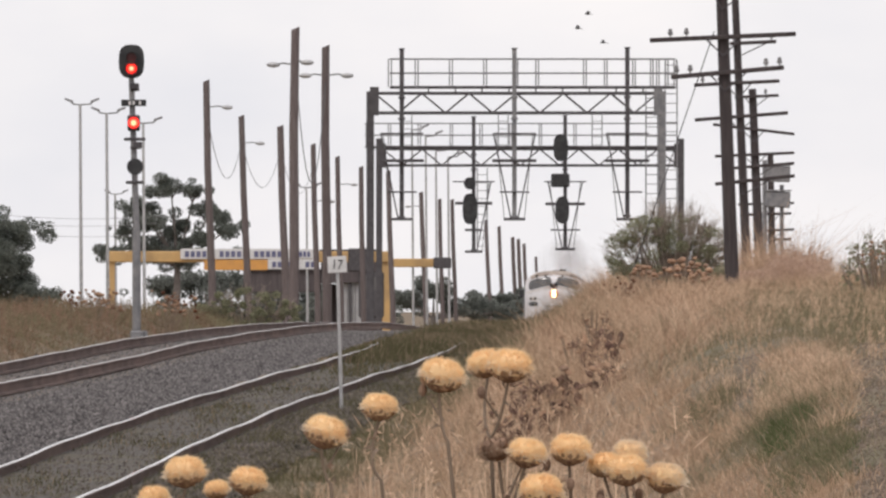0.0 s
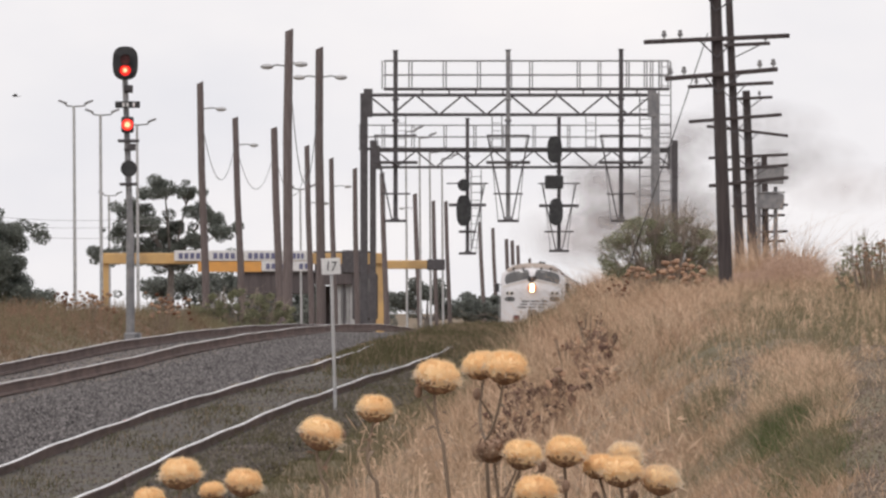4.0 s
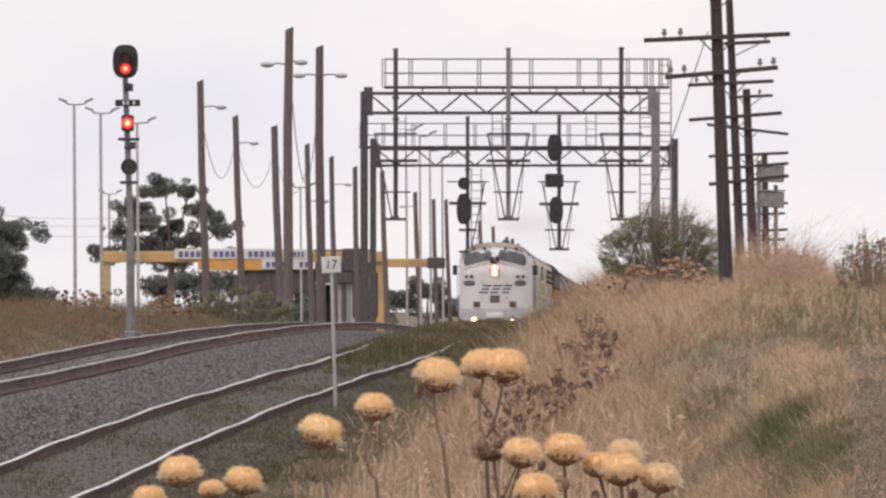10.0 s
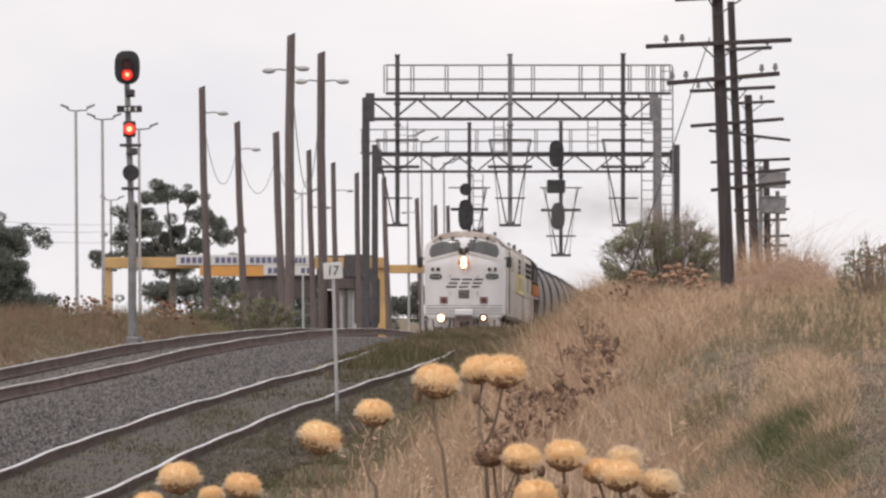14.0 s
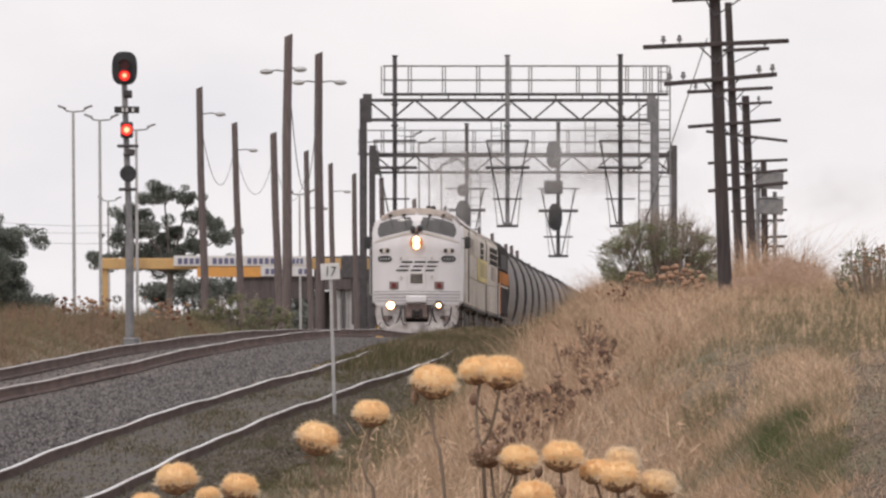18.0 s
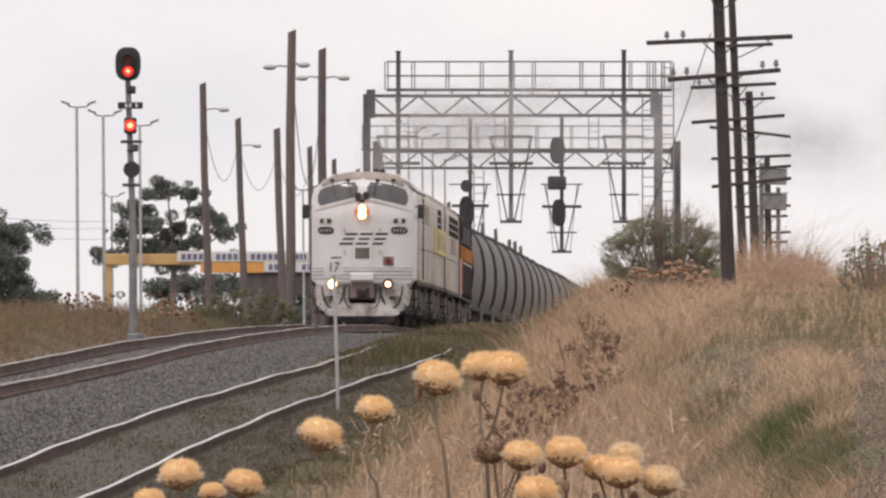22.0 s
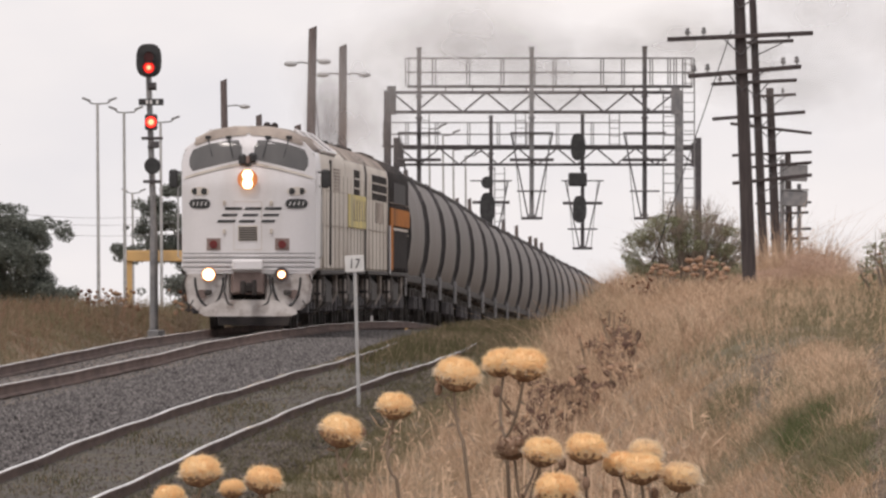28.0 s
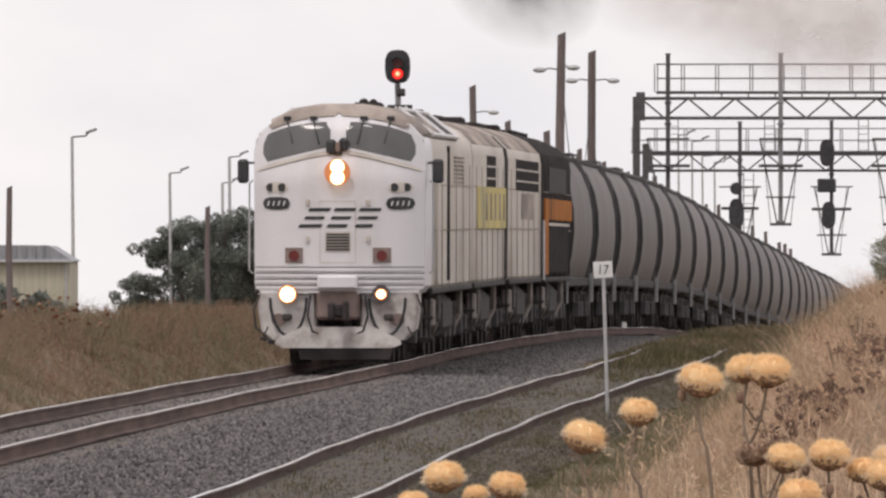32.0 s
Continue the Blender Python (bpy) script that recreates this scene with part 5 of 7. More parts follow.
def light_mast(y, x, top_z, r, twin=True, reach=0.8):
    base = float(land(x, y)) - 0.2
    top = thing("light_mast", "slender pale steel yard light mast", "light mast", "yard light masts", at=(x, y, base))
    h = top_z - base
    part("shaft", Geo().rod((0, 0, 0), (-0.12, 0, h), r, r * 0.7, 10), M_STEEL_PALE, top, "", True)
    for s in ((-1, 1) if twin else (1,)):
        arm = part("arm", Geo().line([(-0.12, 0, h), (s * reach * 0.7, 0, h + 0.05), (s * reach, 0, h + 0.3)], 0.05), M_STEEL_GREY, top)
        part("lamp_head", Geo().box(s * (reach + 0.05), 0, h + 0.3, 0.6, 0.35, 0.14, 0.04, Matrix.Rotation(radians(-s * 20), 3, "Y")), M_STEEL_GREY, arm)


def masts():
    for y, x, z, r, twin in ((900, -23.7, 14.4, 0.13, True), (905, -22.1, 13.9, 0.13, True), (900, -19.6, 13.2, 0.12, True), (1300, -31.0, 11.7, 0.14, True),
                             (700, -32.3, 10.2, 0.11, False), (900, -35.2, 10.3, 0.13, False), (905, -31.5, 11.4, 0.14, False), (960, -33.9, 10.2, 0.14, False),
                             (1000, -2.37, 14.0, 0.1, False), (1005, -1.39, 13.6, 0.1, False), (1010, -0.65, 12.6, 0.1, False), (1015, 0.24, 12.2, 0.1, False),
                             (1020, -10.2, 10.0, 0.1, True)):
        light_mast(y, x, z, r, twin)
    timber_pole(600, -30.5, 6.8, 0.0, 0.14)
    timber_pole(800, -29.2, 7.4, 0.0, 0.16)


def telegraph_pole(y, base_x, top_x, top_z, r, arms):
    base = float(land(base_x, y)) - 0.3
    top = thing("telegraph_pole", "leaning dark telegraph pole with crossarms and insulators", "telegraph pole", "telegraph poles on the bank", at=(base_x, y, base))
    h = top_z - base
    lean = top_x - base_x
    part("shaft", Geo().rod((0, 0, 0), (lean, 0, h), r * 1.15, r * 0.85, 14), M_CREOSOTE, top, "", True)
    for x0, x1, z0, z1, pins in arms:
        a, b = Vector((x0 - base_x, -r - 0.03, z0 - base)), Vector((x1 - base_x, -r - 0.03, z1 - base))
        mid, d = (a + b) / 2, b - a
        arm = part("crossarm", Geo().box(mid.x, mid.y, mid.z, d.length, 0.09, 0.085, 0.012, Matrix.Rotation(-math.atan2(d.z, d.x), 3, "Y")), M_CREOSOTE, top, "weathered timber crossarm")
        for u in pins:
            p = a.lerp(b, u)
            g = Geo().rod(p + Vector((0, 0, 0.03)), p + Vector((0, 0, 0.1)), 0.015, n=6)
            g.loft([[(p.x + rr * math.cos(math.tau * i / 8), p.y + rr * math.sin(math.tau * i / 8), p.z + zz) for i in range(8)]
                    for zz, rr in ((0.08, 0.045), (0.13, 0.05), (0.15, 0.03), (0.18, 0.04), (0.2, 0.02))])
            part("insulator", g, M_STEEL_GREY, arm)
        part("brace", Geo().rod(mid + Vector((-0.35, 0, 0)), (lean * (mid.z / h), -r, mid.z - 0.35), 0.015, n=6)
             .rod(mid + Vector((0.35, 0, 0)), (lean * (mid.z / h), -r, mid.z - 0.35), 0.015, n=6), M_STEEL_DARK, arm)
    return top


def telegraph():
    telegraph_pole(256, 5.3, 5.06, 8.1, 0.118, [(3.76, 6.46, 6.43, 6.55, (0.14, 0.25)), (4.15, 6.24, 5.75, 5.93, (0.05, 0.17, 0.84, 0.96)), (4.3, 6.2, 7.3, 7.4, (0.1, 0.9))])
    telegraph_pole(330, 7.2, 6.88, 8.9, 0.1, [(5.9, 7.94, 6.76, 6.86, (0.1, 0.3)), (5.92, 8.14, 5.93, 6.1, ()), (6.75, 7.86, 7.75, 7.8, (0.1, 0.9)), (6.4, 8.3, 4.4, 4.6, ())])
    telegraph_pole(400, 9.1, 8.84, 7.75, 0.13, [(8.33, 9.6, 7.5, 7.56, (0.7,)), (7.7, 10.05, 6.72, 6.44, ()), (7.75, 10.05, 5.8, 5.9, ()), (8.2, 10.05, 5.45, 5.6, ())])
    telegraph_pole(470, 11.1, 11.0, 6.6, 0.12, [(9.9, 11.8, 4.9, 4.95, ()), (10.2, 11.7, 4.55, 4.6, ()), (10.4, 11.8, 4.0, 4.05, ()), (10.4, 11.7, 3.7, 3.72, ())])
    # equipment cabinets on a post
    x, y = 10.35, 450.0
    base = float(land(x, y)) - 0.2
    top = thing("equipment_post", "steel post carrying two grey sheet cabinets", "equipment post", at=(x, y, base))
    part("post", Geo().rod((0, 0, 0), (0, 0, 6.2 - base), 0.08, n=10).rod((0.55, 0, 0), (0.55, 0, 5.4 - base), 0.07, n=10), M_STEEL_GREY, top)
    for z in (5.75, 4.92):
        cab = part("cabinet", Geo().box(0.42, -0.2, z - base, 0.8, 0.35, 0.52, 0.03, Matrix.Rotation(radians(2), 3, "Y")), M_STEEL_GREY, top, "grey sheet cabinet")
        part("cabinet_lid", Geo().box(0.42, -0.2, z - base + 0.29, 0.88, 0.42, 0.05, 0.01), M_STEEL_GREY, cab)
    # line wires and the stay
    g = Geo().rod((4.95, 255.9, 6.6), (3.4, 256.4, 2.0), 0.01, n=5)
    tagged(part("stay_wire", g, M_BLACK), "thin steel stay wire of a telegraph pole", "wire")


def yard_wires():
    """Thin wires slung across the yard."""
    for k, (z, sag) in enumerate(((7.75, 0.35), (7.3, 0.4), (6.5, 0.3))):
        pts = [(-33.0 + 1.0 * i, 930.0, z - 0.03 * i - sag * math.sin(math.pi * i / 14)) for i in range(15)]
        tagged(part("yard_wire", Geo().line(pts, 0.014, 5), M_STEEL_GREY), "thin grey wire slung across the yard", "wire", "yard wires")


poles()
masts()
yard_wires()
telegraph()


# ---- the crane yard and buildings ----
def crane():
    y = 1000.0
    base = float(land(-20, y))
    top = thing("gantry_crane", "yellow yard gantry crane with white and blue sign boards", "crane", at=(0, y, 0))
    beam = part("beam", Geo().box(-14.3, 0, 4.84, 20.4, 1.2, 0.8, 0.06), M_CRANE, top, "yellow box beam")
    part("second_beam", Geo().box(-2.0, 0.2, 4.4, 4.2, 1.0, 0.62, 0.05), M_CRANE, top)
    for x, w in ((-24.2, 0.5), (-4.45, 0.75)):
        part("leg", Geo().box(x, 0, (4.6 + base) / 2, w, 0.8, 4.6 - base, 0.05), M_CRANE, top, "yellow upright leg")
    for x in (-23.0, -19.6, -16.2):
        part("beam_stiffener", Geo().box(x, -0.62, 4.84, 0.1, 0.06, 0.7, 0.01), M_CRANE, beam)
    for x0, x1, z, h, m, n in ((-19.2, -11.7, 5.05, 0.75, M_WHITE_BOARD, 17), (-11.5, -9.4, 5.05, 0.7, M_WHITE_BOARD, 6), (-12.9, -9.3, 4.3, 0.72, M_WHITE_BOARD, 8)):
        board = part("sign_board", Geo().box((x0 + x1) / 2, -0.75, z, x1 - x0, 0.08, h, 0.02), m, top, "white board with blue bars")
        for k in range(n):
            if (k * 7) % 6 == 5:
                continue
            w = (x1 - x0 - 0.4) / n
            part("board_bar", Geo().box(x0 + 0.3 + (k + 0.4) * w, -0.8, z - 0.02, w * 0.7, 0.04, h * 0.56, 0.01), M_BLUE, board)
    part("orange_board", Geo().box(-15.2, -0.7, 4.25, 4.6, 0.1, 0.75, 0.02), M_ORANGE_BOARD, top, "orange board")
    part("trolley", Geo().box(-6.2, 0, 4.6, 1.8, 1.5, 1.7, 0.1), M_STEEL_DARK, top, "dark crane trolley")
    part("end_truck", Geo().box(-0.3, 0, 4.4, 1.3, 1.2, 0.8, 0.08), M_STEEL_DARK, top)
    part("cab", Geo().box(-5.4, 0.2, 2.1, 1.9, 1.4, 3.4, 0.15), M_STEEL_DARK, top, "dark operator cab")
    part("cab_window", Geo().box(-5.4, -0.53, 2.9, 1.5, 0.05, 1.0, 0.03), M_GLASS, top)


def container(x, y, w, h, material, label):
    base = float(land(x, y))
    top = thing("container", label, "container", "yard containers", at=(x, y, base))
    part("shell", Geo().box(0, 0, h / 2, w, 2.4, h, 0.05), material, top)
    n = max(3, int(w / 0.45))
    for k in range(n):
        part("corrugation", Geo().box(-w / 2 + (k + 0.5) * w / n, -1.21, h / 2, w / n * 0.5, 0.05, h * 0.9, 0.012), material, top)


def shed():
    x, y = -34.6, 650.0
    base = float(land(x, y))
    top = thing("shed", "sheet-clad shed with a grey pitched roof", "shed", at=(x, y, base))
    h = 3.75 - base
    part("wall", Geo().box(0, 0, h / 2, 9.2, 8, h, 0.02), M_SHED, top)
    part("roof", Geo().loft([[(-4.8, yy, h), (4.75, yy, h), (3.6, yy, h + 0.72), (-3.4, yy, h + 0.78)] for yy in (-4.3, 4.3)]), M_SHEDROOF, top, "grey corrugated roof")
    for k in range(16):
        part("roof_rib", Geo().box(-3.2 + k * 0.44, -4.34, h + 0.4, 0.05, 0.08, 0.7, 0.01), M_SHEDROOF, top)
    part("gutter", Geo().box(0, -4.36, h - 0.02, 9.5, 0.12, 0.14, 0.03), M_STEEL_PALE, top)
    part("downpipe", Geo().rod((4.4, -4.1, 0), (4.4, -4.1, h), 0.06), M_STEEL_PALE, top)


def yard_building():
    """A dark clad loading shed behind the crane, open below its fascia."""
    y = 1040.0
    base = float(land(-8, y))
    top = thing("loading_shed", "dark brown clad loading shed with a pale end wall", "shed", at=(0, y, base))
    for x0, x1, z0, z1 in ((-9.4, -5.0, 3.0, 5.5), (-15.2, -9.45, 2.3, 4.05)):
        f = part("fascia", Geo().box((x0 + x1) / 2, 0, (z0 + z1) / 2 - base, x1 - x0, 9, z1 - z0, 0.05), M_MAUVE, top, "dark brown sheet fascia")
        part("roof_edge", Geo().box((x0 + x1) / 2, -4.6, z1 - base - 0.06, x1 - x0 + 0.2, 0.2, 0.14, 0.02), M_STEEL_DARK, f)
        for k in range(3):
            part("post", Geo().box(x0 + 0.3 + k * (x1 - x0 - 0.6) / 2, -4.2, (z0 - base) / 2, 0.22, 0.22, z0 - base, 0.02), M_STEEL_DARK, top)
    part("end_wall", Geo().box(-7.1, -3.9, (3.05 - base) / 2, 2.2, 0.3, 3.05 - base, 0.02), M_WALLPALE, top, "pale lavender-grey wall")
    part("rear_wall", Geo().box(-7.2, 4.2, (2.9 - base) / 2, 4.3, 0.3, 2.9 - base, 0.02), M_MAUVE, top)
    for k in range(4):
        part("wall_seam", Geo().box(-8.0 + 0.6 * k, -4.07, (3.0 - base) / 2, 0.06, 0.05, 2.9 - base, 0.01), M_STEEL_GREY, top)


crane()
yard_building()
container(-11.5, 980, 4.0, 1.7, M_WALLPALE, "low pale grey container in the yard")
shed()


# ---- trees and shrubs ----
def leaf_cloud(centres, radii, count, size, material, name, parent, seed, flat=0.8):
    """A crown of many small leaf clumps round several centres."""
    rng = np.random.default_rng(seed)
    centres, radii = np.array(centres, float), np.array(radii, float)
    w = radii ** 2
    pick = rng.choice(len(centres), count, p=w / w.sum())
    d = rng.normal(size=(count, 3))
    d /= np.linalg.norm(d, axis=1)[:, None]
    rad = radii[pick] * rng.uniform(0.35, 1.0, count) ** 0.45 * rng.uniform(0.85, 1.2, count)
    c = centres[pick] + d * rad[:, None] * np.array([1, 1, flat])
    a, b = rng.normal(size=(count, 3)), rng.normal(size=(count, 3))
    a /= np.linalg.norm(a, axis=1)[:, None]
    b -= (a * b).sum(1)[:, None] * a
    b /= np.linalg.norm(b, axis=1)[:, None]
    s = size * rng.uniform(0.6, 1.4, count)[:, None]
    v = np.stack([c - a * s - b * s * 0.2, c - b * s * 0.45, c + a * s, c + b * s * 0.5], 1).reshape(-1, 3)
    f = np.arange(count * 4).reshape(-1, 4)
    ob = new(name, fast_mesh(name, v, f, material))
    ob.parent = parent
    return ob


def gum_tree(x, y, top_z, clumps, label, material, count, size, seed):
    """Trunk with limbs to each clump. clumps: (dx, z, radius)."""
    rng = random.Random(seed)
    base = float(land(x, y)) - 0.2
    top = thing("tree", label, "tree", "trees beyond the yard", at=(x, y, base))
    fork = min(z for _, z, _ in clumps) - base - 0.5
    fork = max(fork, 1.2)
    trunk = Geo().rod((0, 0, 0), (0.15, 0, fork), 0.36, 0.26, 10)
    part("trunk", trunk, M_BARK, top, "", True)
    pts, rad = [], []
    for dx, z, r in clumps:
        g = Geo()
        dy = rng.uniform(-1.5, 1.5)
        tip = Vector((dx, dy, z - base))
        mid = Vector((dx * 0.45 + 0.1, dy * 0.4, fork + (z - base - fork) * 0.45))
        g.rod((0.15, 0, fork - 0.1), mid, 0.15, 0.1, 7)
        g.rod(mid, tip, 0.1, 0.04, 6)
        for _ in range(3):
            off = Vector((rng.uniform(-r, r), rng.uniform(-r, r), rng.uniform(-0.2, 0.6) * r)) * 0.7
            g.rod(mid.lerp(tip, 0.7), tip + off, 0.06, 0.02, 5)
        part("limb", g, M_BARK, top)
        pts.append(tip)
        rad.append(r * 0.6)
        for _ in range(13):
            d = Vector((rng.gauss(0, 1), rng.gauss(0, 1), rng.gauss(0, 1))).normalized() * r * rng.uniform(0.4, 1.3)
            pts.append(tip + Vector((d.x * 1.35, d.y, d.z * 0.55)))
            rad.append(r * rng.uniform(0.24, 0.5))
    leaf_cloud(pts, rad, count, size, material, "crown", top, seed)
    return top


def trees():
    gum_tree(-22.5, 1150, 12.0, [(-0.4, 11.2, 1.5), (-3.0, 9.6, 1.2), (1.6, 10.8, 1.0), (2.9, 8.9, 1.4), (4.4, 7.6, 1.2), (-1.7, 8.2, 1.5), (-4.0, 7.6, 1.1), (0.6, 8.0, 1.0),
                                 (-3.2, 6.6, 1.2), (1.9, 6.9, 1.1), (-0.5, 6.7, 1.3), (-4.6, 5.6, 1.3), (-2.2, 5.6, 1.5), (0.6, 5.4, 1.6), (3.4, 5.2, 1.4)], "tall gum tree with open clumped crown", M_LEAF, 56000, 0.09, 3)
    gum_tree(-21.0, 1180, 5.0, [(-3.4, 2.8, 1.9), (-1.2, 3.4, 1.8), (1.4, 3.2, 2.0), (4.0, 3.0, 1.8), (6.4, 2.4, 1.7), (-2.2, 0.6, 1.9), (0.6, 0.8, 1.9), (3.2, 0.6, 1.9), (6.0, 0.4, 1.8), (8.4, 0.6, 1.7), (10.6, 0.8, 1.6)], "low dark trees behind the crane", M_LEAF_DARK, 30000, 0.13, 5)
    gum_tree(-30.1, 900, 8.2, [(0.0, 7.2, 1.6), (-2.0, 6.5, 1.7), (1.5, 6.0, 1.6), (0.4, 5.2, 1.8), (-0.8, 4.2, 1.9), (1.6, 4.2, 1.6), (2.5, 3.0, 1.5), (-2.8, 4.0, 1.7), (3.4, 1.8, 1.3), (0.6, 2.6, 1.8), (-2.2, 2.0, 1.7), (1.4, 1.2, 1.6), (-0.8, 0.8, 1.6), (-3.2, 0.8, 1.5), (3.4, 0.7, 1.4), (2.6, 1.9, 1.4), (4.4, 0.2, 1.1)],
             "dense dark gum tree beside the line", M_LEAF, 85000, 0.085, 7)
    gum_tree(-34.8, 905, 7.0, [(1.8, 6.5, 1.2), (0.0, 6.2, 1.3), (-1.4, 5.2, 1.3), (0.8, 3.8, 1.5), (-1.8, 3.0, 1.4), (-2.8, 1.8, 1.3), (1.6, 2.2, 1.5), (3.2, 3.0, 1.5), (-0.4, 1.6, 1.6), (1.6, 5.0, 1.6), (-0.2, 4.8, 1.5), (3.4, 4.6, 1.4), (0.6, 0.8, 1.6), (3.0, 1.0, 1.6), (-2.4, 0.6, 1.4)],
             "rounded dark gum tree beside the line", M_LEAF, 75000, 0.085, 9)
    gum_tree(-33.4, 640, 3.0, [(-1.6, 1.9, 1.0), (0.2, 2.1, 1.0), (1.8, 1.6, 0.9), (3.2, 1.1, 0.8), (-0.6, 0.8, 1.0), (1.4, 0.5, 1.0)], "low dark shrubs before the shed", M_LEAF_DARK, 2400, 0.25, 10)
    gum_tree(-10.5, 1190, 3.0, [(-3.4, 1.2, 1.7), (-1.0, 2.2, 1.7), (1.2, 2.0, 1.6), (3.4, 1.6, 1.6), (-2.0, -0.4, 1.6), (0.4, -0.2, 1.7), (2.8, -0.4, 1.6), (5.0, 0.4, 1.5)], "dark hedge trees behind the yard", M_LEAF_DARK, 24000, 0.12, 15)
    gum_tree(-1.4, 1300, 4.0, [(-2.2, 1.8, 1.8), (0.2, 2.6, 1.6), (2.4, 1.2, 1.7), (4.6, 1.0, 1.5), (6.6, 0.6, 1.4)], "dark trees at the end of the yard", M_LEAF_DARK, 22000, 0.12, 11)
    gum_tree(8.5, 1500, 3.0, [(-3.0, 1.4, 1.9), (0.0, 1.6, 1.8), (3.0, 1.0, 1.8)], "distant dark trees beyond the line", M_LEAF_DARK, 2200, 0.42, 12)


def bush(x, y, width, height, count, seed, label, stems=210, leaf=0.018):
    base = float(land(x, y)) - 0.1
    rng = random.Random(seed)
    top = thing("bush", label, "bush", at=(x, y, base))
    g = Geo()
    for _ in range(stems):
        a = rng.uniform(-1, 1)
        p = Vector((a * width * 0.2, rng.uniform(-0.3, 0.3), 0))
        q = Vector((a * width * 0.5 + rng.uniform(-0.2, 0.2), rng.uniform(-0.7, 0.7), height * (1.05 - 0.5 * a * a) * rng.uniform(0.75, 1.12)))
        m = p.lerp(q, 0.6) + Vector((rng.uniform(-0.1, 0.1), 0, 0.05))
        g.rod(p, m, 0.014, 0.008, 5)
        g.rod(m, q, 0.008, 0.003, 4)
        for _ in range(4):
            g.rod(m.lerp(q, rng.uniform(0.2, 0.9)), q + Vector((rng.uniform(-0.22, 0.22), rng.uniform(-0.2, 0.2), rng.uniform(-0.15, 0.12))), 0.005, 0.002, 4)
    tagged(part("branchwork", g, M_TWIG, top, "bare grey twigs"), kind="stuff")
    pts = []
    for _ in range(130):
        a = rng.uniform(-0.5, 0.5)
        pts.append((a * width, rng.uniform(-0.3, 0.3) * width, height * rng.uniform(0.08, 1.0) * (1 - 1.5 * a * a)))
    leaf_cloud(pts, [rng.uniform(0.04, 0.11) * height for _ in pts], count, leaf, M_BUSH, "foliage", top, seed)


trees()
bush(4.3, 264, 2.3, 1.62, 26000, 21, "twiggy grey-green bush on the bank")
bush(-6.0, 416, 3.2, 1.3, 16000, 23, "olive scrub beside the running line", 90, 0.035)
bush(6.3, 204, 0.9, 1.0, 1300, 22, "leafy green-brown weed bush on the bank crest", 26, 0.03)


# ---- dry thistles in the foreground ----
def thistle_head(parent, c, w, tilt, seed, look_of=False):
    """A seed head: a floss dome over a cup of spiky bracts. w is its width; True for an empty one, "pale" for a bleached one."""
    dark = look_of is True
    rng = np.random.default_rng(seed)
    r = w / 2
    turn = Matrix.Rotation(radians(tilt), 3, "Y")
    c = Vector(c)

    def put(v):
        return [tuple(c + turn @ Vector(p)) for p in v]
    # solid core of floss
    prof = [(0.2, -0.78), (0.54, -0.68), (0.78, -0.5), (0.92, -0.28), (0.98, 0.0), (0.91, 0.26), (0.72, 0.46), (0.42, 0.6), (0.12, 0.65)]
    rings = []
    for k, z in prof:
        rings.append([(0.86 * r * k * math.cos(math.tau * i / 20) * (1 + rng.uniform(-0.06, 0.06)), 0.9 * r * k * math.sin(math.tau * i / 20), r * (z if z < 0 else 0.86 * z) * (1 + rng.uniform(-0.06, 0.06))) for i in range(20)])
    cup = Geo().loft(rings[:3])
    cup.v = put(cup.v)
    g = Geo().loft(rings[2:])
    g.v = put(g.v)
    head = part("seed_head", g, M_BRACT if dark else M_FLOSS, parent, "dark empty seed cup" if dark else "tan fluffy seed head", True)
    part("cup", cup, M_CUP, head, "dark brown cup of the head", True)
    # hairs standing out of the dome
    n = 500 if dark else 3600
    a = rng.uniform(0, math.tau, n)
    e = -0.55 * (0.6 + 0.4 * np.sin(2 * a + seed) * np.sin(5 * a)) + rng.uniform(0, 1.5, n)
    e = np.minimum(e, rng.uniform(0.75, 1.0, n))
    d = np.stack([np.cos(a) * np.sqrt(1 - np.clip(e, 0, 1) ** 2), np.sin(a) * np.sqrt(1 - np.clip(e, 0, 1) ** 2), e * 0.78], 1)
    root = d * r * np.array([0.8, 0.84, 0.66]) + np.array([0, 0, 0.02 * r])
    lock = 0.72 + 0.28 * np.sin(3 * a + 5 * e + seed) * np.sin(7 * a - 4 * e)
    way = d + np.array([0.12, 0, 0.25]) * (e > 0.1)[:, None] + np.array([0.15, 0, -0.2]) * (e <= 0.1)[:, None]
    tip = root + way * r * (rng.uniform(0.1, 0.34, n) * lock)[:, None] + rng.normal(0, 0.045 * r, (n, 3))
    side = np.cross(d, rng.normal(size=(n, 3)))
    side /= np.linalg.norm(side, axis=1)[:, None]
    v = np.stack([root - side * r * 0.015, root + side * r * 0.015, tip], 1).reshape(-1, 3)
    v = np.array(put(v))
    hair = new("floss_hair", fast_mesh("floss_hair", v, np.arange(n * 3).reshape(-1, 3), M_BRACT if dark else M_FRINGE if look_of == "pale" else M_FLOSS_HAIR))
    hair.parent = head
    tagged(hair, kind="stuff")
    # pale fringe round the rim
    n = 130 if dark else 300
    a = rng.uniform(0, math.tau, n)
    e = rng.uniform(-0.55, 0.0, n) + 0.16 * np.sin(a * 2 + seed)
    d = np.stack([np.cos(a), np.sin(a), e * 0.6], 1)
    root = d * r * np.array([0.9, 0.9, 0.8])
    tip = root + d * r * rng.uniform(0.08, 0.3, n)[:, None] * np.where(np.cos(a) > 0.3, 1.25, 0.8)[:, None] + rng.normal(0, 0.08 * r, (n, 3))
